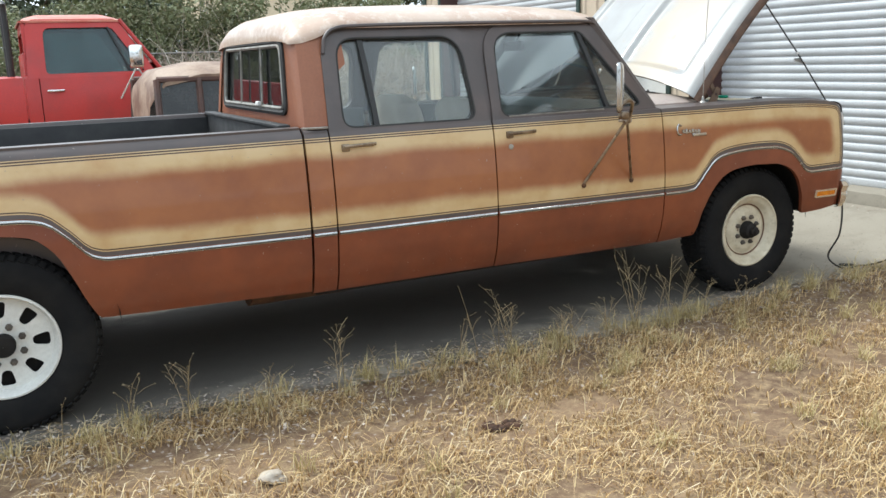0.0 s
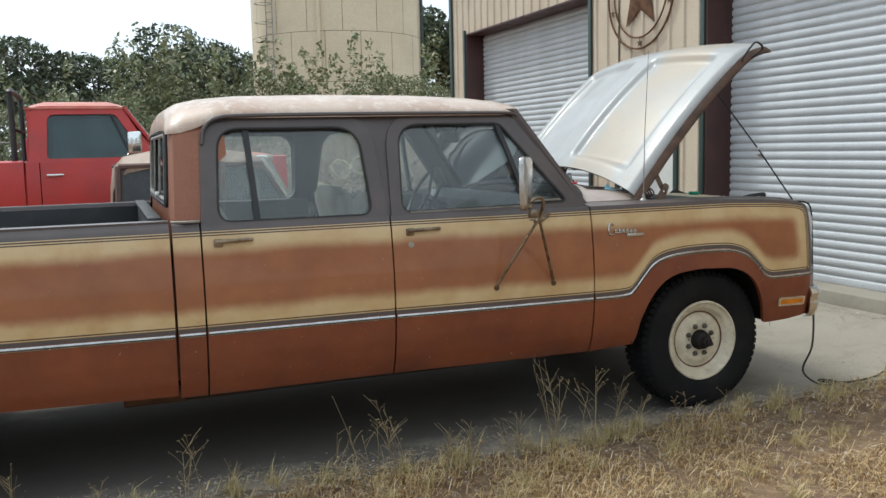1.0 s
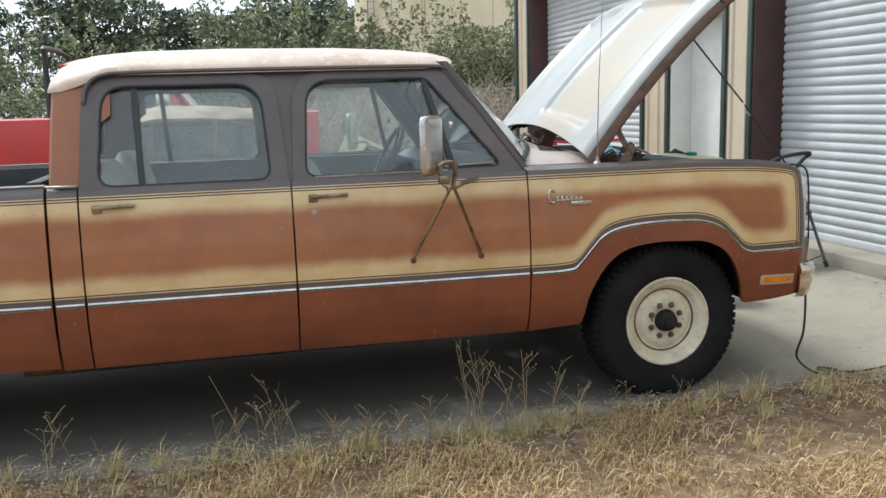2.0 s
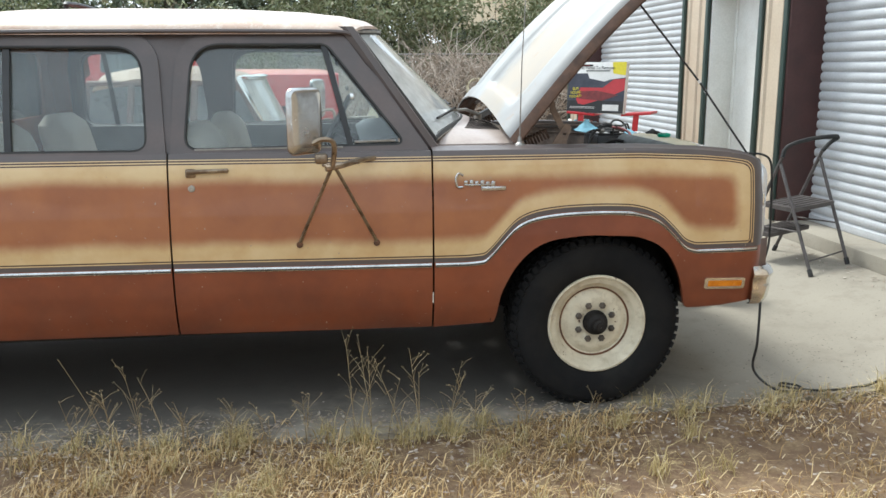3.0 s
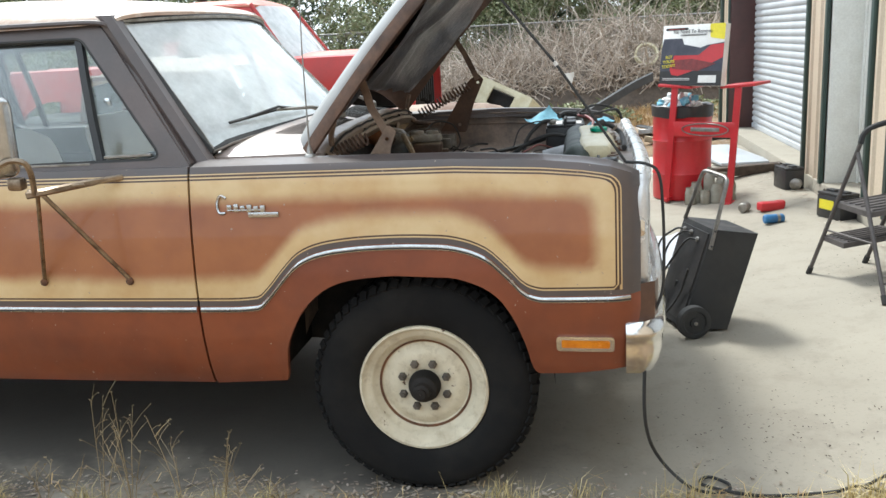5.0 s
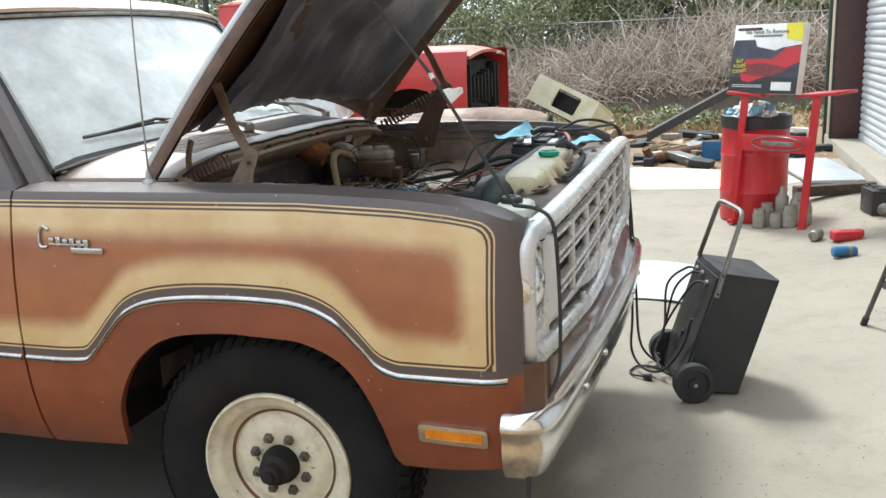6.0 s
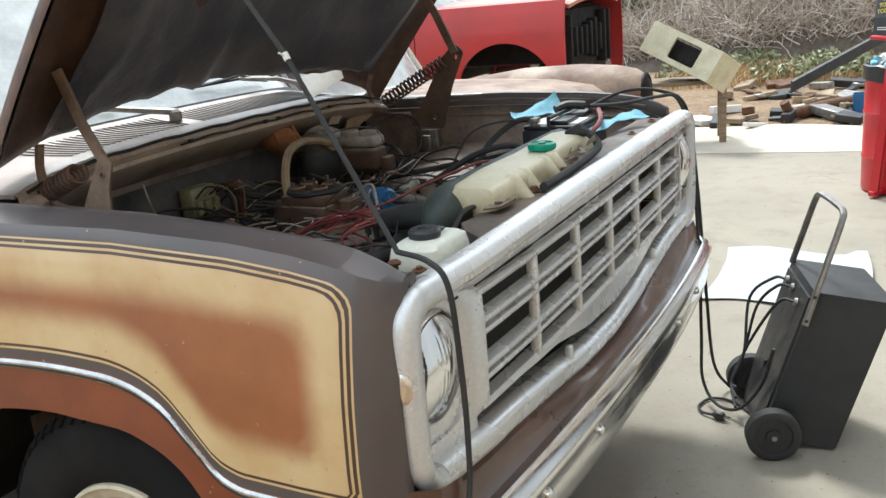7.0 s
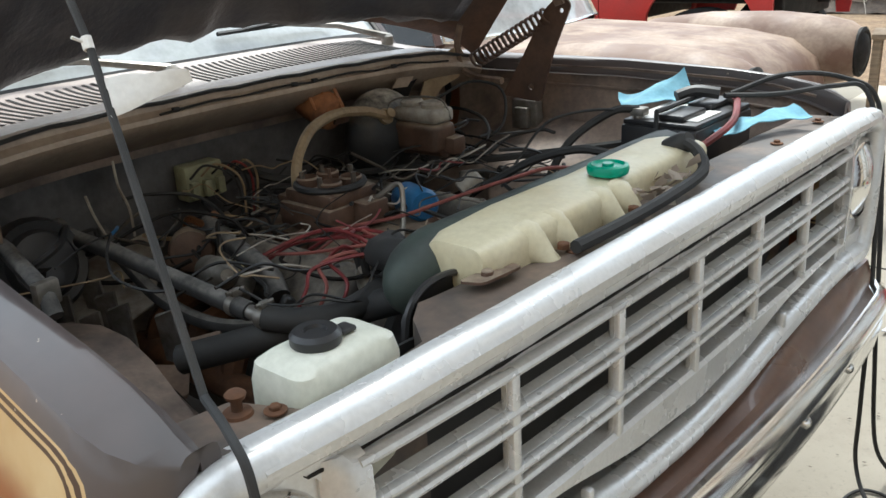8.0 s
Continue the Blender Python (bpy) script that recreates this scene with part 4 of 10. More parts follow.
loft(gap, [[(fx(v) - b, v, w + 0.6 * crown(v)) for b, w in ((0.0185, 1.0085 - 0.0025 * g), (0.0185, 1.0085 + 0.0025 * g), (0.03, 1.011), (0.03, 1.006))]
           for v, g in [(-0.80 + 1.58 * i / 80, max(0.12, 0.75 + 1.2 * noise.noise(Vector((i * 0.31, 3, 0))))) for i in range(81)]])
bmesh.ops.recalc_face_normals(gap, faces=gap.faces)
part("header_shadow_strip", gap, M["grime"], grille, "dark strip standing in for the shadow gap below the header")
for s in (-1, 1):
    # the side rail joins the header and the lower rail round the lamp
    top_w = 1.057 + crown(s * 0.84)
    path = smooth_path([(0.84, top_w, 0), (0.89, top_w - 0.003, 0), (0.922, top_w - 0.018, 0), (0.936, top_w - 0.048, 0), (0.938, 0.9, 0), (0.937, 0.79, 0), (0.930, 0.745, 0), (0.905, 0.716, 0), (0.86, 0.711, 0)], 5)
    tube(bm, [(fx(s * p.x) - 0.017, s * p.x, p.y) for p in path], 0.0245, 12)
    # slanting cheek between lamp and openings
    vo, vi = 0.786, 0.746
    loft(bm, [[(fx(s * vo) - 0.022, s * vo, w), (fx(s * (vi + 0.02)) - 0.008 + 0.4 * a, s * (vi + 0.022), w), (fx(s * vi) + a, s * (vi + 0.004), w), (fx(s * vi) + a, s * (vi - 0.010), w), (fx(s * vi) - 0.03, s * (vi - 0.010), w), (fx(s * vo) - 0.03, s * vo, w)]
              for w, a in ((1.006, -0.018), (0.998, -0.006), (0.986, 0.001), (0.94, 0.003), (0.86, 0.003), (0.79, 0.001), (0.774, -0.008), (0.762, -0.018))])
me_tmp = bpy.data.meshes.new("grille_surround")
bmesh.ops.recalc_face_normals(bm, faces=bm.faces)
bm.to_mesh(me_tmp)
bm.free()
me_tmp.materials.append(M["grille"])
me_tmp.polygons.foreach_set("use_smooth", [True] * len(me_tmp.polygons))
me_tmp.set_sharp_from_angle(angle=radians(40))
grille.data = me_tmp
# insert: frame, uprights and bars
for w, h in ((0.992, 0.014), (0.937, 0.015), (0.916, 0.013), (0.851, 0.015), (0.830, 0.013)):
    bm = BM()
    arc_bar(bm, -0.748, 0.748, [(0.008, w - h / 2), (0.002, w - h * 0.36), (0.0, w), (0.002, w + h * 0.36), (0.008, w + h / 2), (0.022, w + h / 2 - 0.004), (0.022, w - h / 2 + 0.002)], 20)
    part("grille_bar", bm, M["grille"], grille)
bm = BM()
loft(bm, [[(fx(v) - b, v, w) for b, w in ((0.008, foot_w(v)), (0.002, foot_w(v) + 0.006), (0.002, 0.780), (0.008, 0.787), (0.034, 0.782), (0.034, foot_w(v) + 0.004))] for v in [-0.752 + 1.504 * i / 40 for i in range(41)]])
bmesh.ops.recalc_face_normals(bm, faces=bm.faces)
part("grille_foot", bm, M["grille"], grille)
for i in range(7):
    v = -0.745 + 0.2483 * i
    bm = BM()
    box(bm, (fx(v) - 0.0125, v, 0.884), (0.021, 0.020 if 0 < i < 6 else 0.018, 0.215), 0.006, rot("Z", -4 * v if v < 0 else 0))
    part("grille_upright", bm, M["grille"], grille)
# ledges reaching back behind each row of openings
for w, deep in ((0.9425, 0.026), (0.8565, 0.026), (0.785, 0.032)):
    bm = BM()
    loft(bm, [[(fx(v) - b, v, z) for b, z in ((0.012, w), (0.012, w + 0.002), (deep, w + 0.005), (deep, w))] for v in [-0.742 + 1.484 * i / 20 for i in range(21)]])
    bmesh.ops.recalc_face_normals(bm, faces=bm.faces)
    part("grille_ledge", bm, M["grille"], grille)
# web that rounds the corners of the openings
bm = BM()
cells = []
for i in range(6):
    v0, v1 = -0.745 + 0.2483 * i + 0.011, -0.745 + 0.2483 * (i + 1) - 0.011
    for w0, w1 in ((0.943, 0.986), (0.857, 0.910), (0.787, 0.824)):
        cells.append(dense(rounded([(v0, w0), (v1, w0), (v1, w1), (v0, w1)], 0.012, 4)))
    for w0, w1 in ((0.923, 0.929), (0.837, 0.843)):
        cells.append(dense([(v0, w0), (v1, w0), (v1, w1), (v0, w1)]))
plate(bm, dense([(-0.75, 0.78), (0.75, 0.78), (0.75, 0.997), (-0.75, 0.997)]), cells, 0.006, lambda a, b, c: (fx(a) - 0.0105 + c, a, b))
part("grille_web", bm, M["grille"], grille)
for v in (-0.33, 0.40):
    bm = BM()
    box(bm, (fx(v) - 0.008, v, rail_w(v) + 0.035), (0.018, 0.016, 0.04), 0.005)
    part("grille_clip", bm, M["grille"], grille)
bm = BM()
arc_bar(bm, -0.76, 0.76, [(0.13, 0.66), (0.13, 1.02), (0.135, 1.02), (0.135, 0.66)], 10)
part("grille_backing", bm, M["black"], truck)

for s in (-1, 1):
    c = s * 0.866
    fwd = Matrix.Translation((fx(c) - 0.024, c, 0.905)) @ rot("Y", 90)
    bm = BM()
    lathe(bm, [(0.092, 0.012), (0.098, 0.006), (0.100, -0.004), (0.095, -0.01), (0.088, 0.0), (0.086, 0.010)], fwd, 40, False)
    lamp = part("headlight", bm, M["chrome"], truck, "round sealed-beam headlight in a bright ring")
    bm = BM()
    grid = []
    for i in range(15):
        r = 0.088 * i / 14
        grid.append([])
        for j in range(72):
            p = Vector((r * math.cos(2 * math.pi * j / 72), r * math.sin(2 * math.pi * j / 72)))
            flute = 0.0007 * math.cos(p.y * 2 * math.pi / 0.0125) * (1 if r < 0.082 else 0)
            grid[-1].append(tuple(fwd @ Vector((p.x, p.y, 0.005 + 0.023 * (1 - (r / 0.088) ** 2) + flute))))
    loft(bm, grid[1:])
    g = part("lens", bm, M["lens"], lamp)
    g.visible_shadow = False
    bm = BM()
    lathe(bm, [(0.084, 0.0), (0.07, -0.03), (0.04, -0.055), (0.01, -0.06), (0.001, -0.06)], fwd, 32, False)
    part("reflector", bm, M["chrome"], lamp)
    bm = BM()
    plate(bm, dense(rounded([(c - 0.099, 0.759), (c + 0.099, 0.759), (c + 0.099, 1.019), (c - 0.099, 1.019)], 0.085, 6), 0.05), [circ(c, 0.905, 0.094)], 0.006, lambda a, b, d: (fx(c) - 0.026 + d - 0.12 * (a - c) * s, a, b))
    part("headlight_bezel", bm, M["grille"], lamp)
    # side marker
    bm = BM()
    mk = dense(rounded([(4.508, 0.516), (4.690, 0.516), (4.690, 0.568), (4.508, 0.568)], 0.012, 3), 0.03)
    inn = dense(rounded([(4.524, 0.528), (4.676, 0.528), (4.676, 0.556), (4.524, 0.556)], 0.006, 3), 0.03)
    plate(bm, mk, [inn], 0.012, lambda a, b, d: (a, s * (outer(a, b) + 0.008 + d), b))
    mark = part("side_marker", bm, M["chrome"], truck, "amber side marker lamp in a bright frame")
    bm = BM()
    plate(bm, inn, [], 0.01, lambda a, b, d: (a, s * (outer(a, b) + 0.006 + d), b))
    part("lens", bm, M["amber"], mark)

# gravel pan below the grille
bm = BM()
rows = []
for i in range(33):
    v = -0.955 + 1.91 * i / 32
    x = fx(v)
    b = 4.925 + 0.045 * v - (0.03 if v < 0 else 0.06) * (abs(v) / 0.98) ** 2.0
    h = rail_w(v) - 0.02
    rows.append([(x - 0.045, v, h), (x - 0.022, v, h - 0.008), (x - 0.004, v, h - 0.014), (0.4 * x + 0.6 * b - 0.03, v, 0.45 * h + 0.55 * 0.612 - 0.004), (b - 0.055, v, 0.606), (b - 0.05, v, 0.58), (b - 0.09, v, 0.52), (x - 0.10, v, 0.45)])
sheet(bm, [r[::-1] for r in rows], None)
part("gravel_pan", bm, M["panbrown"], truck, "brown painted pan below the grille")

for s in (-1, 1):
    bm = BM()
    rows = [[(4.735, s * (outer(4.735, w) - 0.004), w), (4.785, s * 0.966, w), (4.82, s * 0.945, w), (4.835, s * 0.90, w)] for w in [0.45 + 0.035 * i for i in range(9)]]
    sheet(bm, rows if s > 0 else rows[::-1])
    part("fender_extension", bm, M["panbrown"], truck)

# bumper
bm = BM()
def bumper_x(v):
    return 4.925 + 0.045 * v - (0.03 if v < 0 else 0.06) * (abs(v) / 0.98) ** 2.0 - 0.045 * max(0, (abs(v) - 0.955) / 0.075) ** 2


plan = [(bumper_x(v), v) for v in [-0.955 + 1.91 * i / 40 for i in range(41)]]
plan = [Vector((p.x, p.y)) for p in smooth_path([(4.725, -1.036, 0), (4.765, -1.036, 0), (4.800, -1.024, 0), (4.832, -0.995, 0), (bumper_x(-0.95), -0.95, 0)], 4)[:-1]] + [Vector(p) for p in plan[1:-1]] + [Vector((p.x, p.y)) for p in smooth_path([(bumper_x(0.95), 0.95, 0), (4.888, 1.005, 0), (4.86, 1.032, 0), (4.82, 1.043, 0), (4.775, 1.043, 0)], 4)[1:]]
prof = [(0.060, 0.604), (0.030, 0.613), (0.012, 0.604), (0.0, 0.582), (0.003, 0.566), (0.010, 0.555), (0.012, 0.53), (0.010, 0.515), (0.018, 0.47), (0.034, 0.440), (0.060, 0.434), (0.058, 0.440), (0.040, 0.447), (0.026, 0.48), (0.022, 0.56), (0.022, 0.590), (0.058, 0.596)]
rings = []
for i, p in enumerate(plan):
    q = plan[min(i + 1, len(plan) - 1)] - plan[max(i - 1, 0)]
    nrm = Vector((q.y, -q.x)).normalized()
    rings.append([(p.x - nrm.x * b, p.y - nrm.y * b, w) for b, w in prof])
loft(bm, rings)
bmesh.ops.recalc_face_normals(bm, faces=bm.faces)
bumper = part("front_bumper", bm, M["chrome"], truck, "worn chrome front bumper")
for v in (-0.62, -0.34, 0.34, 0.62):
    bm = BM()
    lathe(bm, [(0.013, 0), (0.012, 0.006), (0.007, 0.010), (0.001, 0.011)], Matrix.Translation((bumper_x(v) - 0.012, v, 0.54)) @ rot("Y", 90), 12)
    part("bumper_bolt", bm, M["chrome"], bumper)

# wheels
def wheel(x, s, rear=False):
    """A tyre on a painted steel rim, face towards side s."""
    m = Matrix.Translation((x, s * 0.825, 0.352)) @ rot("X", 90 if s < 0 else -90)
    bm = BM()
    R, half = 0.384, 0.115
    prof = [(0.215, -half * 0.75), (0.235, -half * 0.95), (0.30, -half * 1.08), (0.345, -half * 1.02), (0.368, -half * 0.88), (0.380, -half * 0.7), (R, -half * 0.3), (R, half * 0.3), (0.380, half * 0.7), (0.368, half * 0.88),
            (0.358, half * 0.97), (0.345, half * 1.02), (0.335, half * 1.045), (0.30, half * 1.08), (0.262, half * 1.03), (0.235, half * 0.95), (0.224, half * 0.86), (0.215, half * 0.75)]
    lathe(bm, prof, m, 72, False)
    tyre = part("wheel", bm, M["tyre"], truck, "dusty black tyre on a cream-painted steel rim" if not rear else "dusty black tyre on a white slotted steel rim")
    bm = BM()
    n = 60
    for i in range(n):
        for row, (hh, w2, off) in enumerate(((half * 0.80, 0.034, 0.0), (half * 0.28, 0.045, 0.5), (-half * 0.28, 0.045, 0.0), (-half * 0.80, 0.034, 0.5))):
            a = 2 * math.pi * (i + off) / n
            rr = 0.3835 if abs(hh) < 0.06 else 0.375
            tilt = 0 if abs(hh) < 0.06 else (-38 if hh > 0 else 38)
            box(bm, (0, 0, 0), (0.014, 0.026, w2), 0, m @ Matrix.Rotation(a, 4, "Z") @ Matrix.Translation((rr, 0, hh)) @ rot("Y", tilt) @ rot("X", 14 if row % 2 else -14))
    tagged(part("tread", bm, M["tyre"], tyre), kind="stuff")
    bm = BM()
    if not rear:
        prof = [(0.226, 0.098), (0.2235, 0.108), (0.216, 0.110), (0.210, 0.102), (0.200, 0.094), (0.188, 0.092), (0.180, 0.084), (0.172, 0.066), (0.160, 0.060), (0.150, 0.054), (0.140, 0.058), (0.128, 0.068), (0.112, 0.073), (0.06, 0.074), (0.055, 0.070), (0.055, 0.0)]
        lathe(bm, prof, m, 64, False)
        rim = part("rim", bm, M["rim"], tyre, "chipped cream steel rim")
        # thin dark ring paints in the shadow along the rim's step
        bm = BM()
        lathe(bm, [(0.154, 0.0592), (0.158, 0.0612), (0.1625, 0.0632)], m, 64, False)
        part("rim_step_shadow", bm, M["rust"], rim)
    else:
        prof = [(0.226, 0.098), (0.2235, 0.108), (0.216, 0.110), (0.208, 0.100), (0.200, 0.06), (0.196, 0.03)]
        lathe(bm, prof, m, 64, False)
        rim = part("rim", bm, M["white"], tyre, "white slotted steel rim")
        slots = []
        for k in range(8):
            a0 = 2 * math.pi * k / 8
            pts = [(0.185, -0.17), (0.185, 0.17), (0.115, 0.16), (0.115, -0.16)]
            slots.append(rounded([(r * math.cos(a0 + d), r * math.sin(a0 + d)) for r, d in pts], 0.018, 3))
        bm = BM()
        plate(bm, circ(0, 0, 0.203, 48), slots, 0.008, lambda a, b, c: m @ Vector((a, b, 0.05 + c + 0.02 * (1 - math.hypot(a, b) / 0.2))))
        part("disc", bm, M["white"], rim)
        bm = BM()
        lathe(bm, [(0.195, 0.0), (0.001, 0.0)], m, 32, False)
        part("brake_drum", bm, M["grime"], rim)
    for k in range(8):
        a = 2 * math.pi * (k + 0.5) / 8
        bm = BM()
        lathe(bm, [(0.0155, 0), (0.0155, 0.012), (0.012, 0.018), (0.007, 0.019), (0.007, 0.026)], m @ Matrix.Translation((0.0825 * math.cos(a), 0.0825 * math.sin(a), 0.07)), 6)
        part("lug_nut", bm, M["castiron"], rim)
    bm = BM()
    if not rear:
        lathe(bm, [(0.056, 0.05), (0.056, 0.088), (0.048, 0.098), (0.046, 0.118), (0.036, 0.124), (0.030, 0.126), (0.028, 0.15), (0.018, 0.153), (0.017, 0.165), (0.001, 0.166)], m, 24, False)
    else:
        lathe(bm, [(0.05, 0.05), (0.05, 0.085), (0.042, 0.10), (0.001, 0.104)], m, 24, False)
    part("hub", bm, M["grime"], rim, "greasy black hub")


for s in (-1, 1):
    wheel(4.05, s)
    wheel(-0.11, s, True)

# ---- hood, bed, chassis, cabin ----
HOOD = Matrix.Translation((3.652, 0, 1.187)) @ rot("Y", -45.0)     # local x runs from the hinge to the front edge
HL, HW = 1.20, 0.84


def hood_z(a, b):
    """The outer skin: crowned, with a raised spine between two shallow trays and a lip at the front."""
    t, u = a / HL, b / HW
    z = (0.118 - 0.04 * t) * (1 - abs(u) ** 2.3) + 0.05 * math.sin(math.pi * min(1, t) * 0.9) - 0.06 * max(0, (t - 0.86) / 0.14) ** 2
    tray = 1 / (1 + math.exp(-(abs(u) - 0.13) * 130)) / (1 + math.exp((abs(u) - 0.80) * 130)) / (1 + math.exp(-(t - 0.10) * 130)) / (1 + math.exp((t - 0.84) * 130))
    return z - 0.032 * tray - 0.05 * max(0, (abs(u) - 0.93) / 0.07) ** 2


def hood_x(a, b):
    """The rear edge bows forward round the cowl."""
    return a * HL + 0.085 * (1 - b * b) * (1 - a) ** 3


bm = BM()
hood_pts = [[HOOD @ Vector((hood_x(a, b), b * HW, hood_z(a * HL, b * HW))) for b in [0.978 * (-1 + j / 60) for j in range(121)]] for a in [i / 72 for i in range(73)]]
sheet(bm, [r[::-1] for r in hood_pts][::-1], (HOOD.to_3x3() @ Vector((0, 0, -0.007)))[:])
hood = part("hood", bm, M["hood"], truck, "propped-open hood with chalky white and tan paint")
bm = BM()
skin = []
for i in range(49):
    a = i / 48
    skin.append([HOOD @ Vector((hood_x(a, b) * 0.996 + 0.002, b * HW * 0.996, hood_z(a * HL, b * HW) - 0.008 - 0.028 * min(1, 14 * min(1 - abs(b), a, 1 - a) + 0.25))) for b in [-1 + j / 30 for j in range(61)]])
sheet(bm, skin, None)
part("inner_frame", bm, M["hoodframe"], hood, "rusty brown inner hood frame")
for s in (-1, 1):
    bm = BM()
    loft(bm, [[HOOD @ Vector((a * HL, s * b * HW, hood_z(a * HL, b * HW) + d)) for b, d in ((0.978, 0.001), (0.99, 0.0), (1.0, -0.002), (1.0, -0.009), (0.985, -0.011), (0.978, -0.007))] for a in [i / 48 for i in range(49)]])
    bmesh.ops.recalc_face_normals(bm, faces=bm.faces)
    part("hood_edge", bm, M["hoodframe"], hood, "rusty brown hood edge")
bm = BM()
rows = []
for i in range(41):
    a = 0.10 + 0.82 * i / 40
    row = []
    for j in range(41):
        b = -0.86 + 1.72 * j / 40
        n = noise.noise(Vector((a * 4.0, b * 3.0, 0.3)))
        n2 = noise.noise(Vector((a * 11.0, b * 11.0, 2.3)))
        sag = 0.052 + 0.012 * min(1, 4 * a) + (0.03 * n + 0.012 * n2 + 0.02 * math.cos(b * 7) * math.sin(a * 5)) * min(1, 0.15 + a * 2.5)
        ragged = 0.02 * noise.noise(Vector((b * 9, 0.0, 5.0))) if i == 0 else 0
        row.append(HOOD @ Vector(((a + ragged) * HL, b * HW * 0.98, hood_z(a * HL, b * HW) - sag)))
    rows.append(row)
sheet(bm, rows[::-1], None)
part("insulation_pad", bm, M["pad"], hood, "torn black insulation under the hood")
bm = BM()
for s in (-1,):
    q = lambda a, b, c: HOOD @ Vector((a, b, c))
    tube(bm, smooth_path([q(1.02, s * 0.84, 0.0), q(1.00, s * 0.88, 0.03), q(1.10, s * 0.91, 0.05), q(1.13, s * 0.89, -0.02), q(1.08, s * 0.84, -0.03)], 5), 0.006, 6)
part("tie_loop", bm, M["black"], hood, "black wire loop at the hood's edge")
# hinges
def coil(bm, p, q, r, turns, wire):
    p, q = Vector(p), Vector(q)
    d = (q - p).normalized()
    u = d.orthogonal().normalized()
    v = d.cross(u)
    n = turns * 10
    tube(bm, [p.lerp(q, i / n) + r * (math.cos(2 * math.pi * i / 10) * u + math.sin(2 * math.pi * i / 10) * v) for i in range(n + 1)], wire, 5)


for s, plate_pts, top, mid, spring in (
        (-1, [(3.83, 1.06), (3.935, 1.05), (3.945, 1.15), (3.97, 1.215), (3.94, 1.235), (3.87, 1.13)], (3.935, 1.20), (3.885, 1.29), ((3.64, 1.10), (3.86, 1.19))),
        (1, [(3.90, 1.06), (4.03, 1.05), (4.075, 1.19), (4.13, 1.31), (4.10, 1.34), (4.05, 1.30), (3.96, 1.15)], (4.10, 1.31), (4.04, 1.44), ((3.80, 1.15), (4.06, 1.285)))):
    y = s * 0.715
    bm = BM()
    plate(bm, rounded(plate_pts, 0.012, 3), [circ(plate_pts[1][0] - 0.03, 1.09, 0.009, 8), circ(top[0], top[1] - 0.015, 0.007, 8)], 0.006, lambda a, b, c: (a, y + c, b))
    hinge = part("hood_hinge", bm, M["hoodframe"] if s > 0 else M["bayrust"], truck, "rusty brown hood hinge with coil spring")
    bm = BM()
    arm = [Vector((top[0], y - s * 0.012, top[1])), Vector((mid[0], y - s * 0.012, mid[1])), HOOD @ Vector((0.30 if s < 0 else 0.48, y, hood_z(0.30 if s < 0 else 0.48, y) - 0.05))]
    loft(bm, [[p + Vector((-0.013, -0.004, -0.004)), p + Vector((0.013, -0.004, 0.004)), p + Vector((0.013, 0.004, 0.004)), p + Vector((-0.013, 0.004, -0.004))] for p in arm])
    bmesh.ops.recalc_face_normals(bm, faces=bm.faces)
    part("hinge_arm", bm, M["bayrust"], hinge)
    bm = BM()
    tube(bm, smooth_path([(3.90, y - s * 0.006, 1.10), (3.80, y, 1.105), (3.75, y, 1.13), (3.735, y, 1.19), (3.75, y, 1.25)], 5), 0.010, 6)
    part("hinge_link", bm, M["bayrust"], hinge)
    bm = BM()
    coil(bm, (spring[0][0], y, spring[0][1]), (spring[1][0], y, spring[1][1]), 0.022, 16, 0.0045)
    part("hinge_spring", bm, M["hoodframe"], hinge)

# bed: floor, front wall, inner side, tailgate
bm = BM()
box(bm, (-0.17, 0, 0.62), (2.74, 1.66, 0.03), 0.004)
part("bed_floor", bm, M["liner"], truck, "black lined bed floor")
bm = BM()
box(bm, (1.18, 0, 0.90), (0.04, 1.67, 0.56), 0.006)
box(bm, (1.175, 0, 1.172), (0.06, 1.68, 0.02), 0.006)
part("bed_front_wall", bm, M["liner"], truck, "black bed front wall")
for s in (-1, 1):
    bm = BM()
    box(bm, (-0.17, s * 0.826, 0.89), (2.72, 0.012, 0.52), 0.004)
    part("bed_inner_side", bm, M["liner"], truck)
    bm = BM()
    rows = [[(x, s * (0.80 + 0.03 * (j / 6)), 0.60 + 0.28 * math.sin(math.pi * min(1, max(0, (x + 0.62) / 1.02))) ** 0.5 * 1.0 - 0.0 * j) for j in (0, 6)] for x in [-0.62 + 1.02 * i / 16 for i in range(17)]]
    sheet(bm, rows, (0, s * 0.10, 0))
    part("wheel_house", bm, M["liner"], truck)
bm = BM()
box(bm, (-1.555, 0, 0.86), (0.05, 1.66, 0.56), 0.015)
part("tailgate", bm, M["brown"], truck, "brown tailgate")

# under the body
bm = BM()
for s in (-1, 1):
    box(bm, (1.55, s * 0.42, 0.47), (6.1, 0.06, 0.15), 0.01)
for x in (-1.2, 0.5, 1.7, 2.9, 4.5):
    box(bm, (x, 0, 0.47), (0.08, 0.84, 0.10), 0.01)
part("chassis_frame", bm, M["grime"], truck)
bm = BM()
for x in (4.05, -0.11):
    tube(bm, [(x, -0.76, 0.352), (x, 0.76, 0.352)], 0.045, 10)
    lathe(bm, [(0.02, -0.13), (0.12, -0.10), (0.14, 0), (0.12, 0.10), (0.02, 0.13)], Matrix.Translation((x, 0.1 if x > 1 else 0, 0.352)) @ rot("Y", 90), 14)
tube(bm, [(0.0, 0, 0.40), (3.0, 0.05, 0.46)], 0.04, 8)
part("axle", bm, M["grime"], truck)
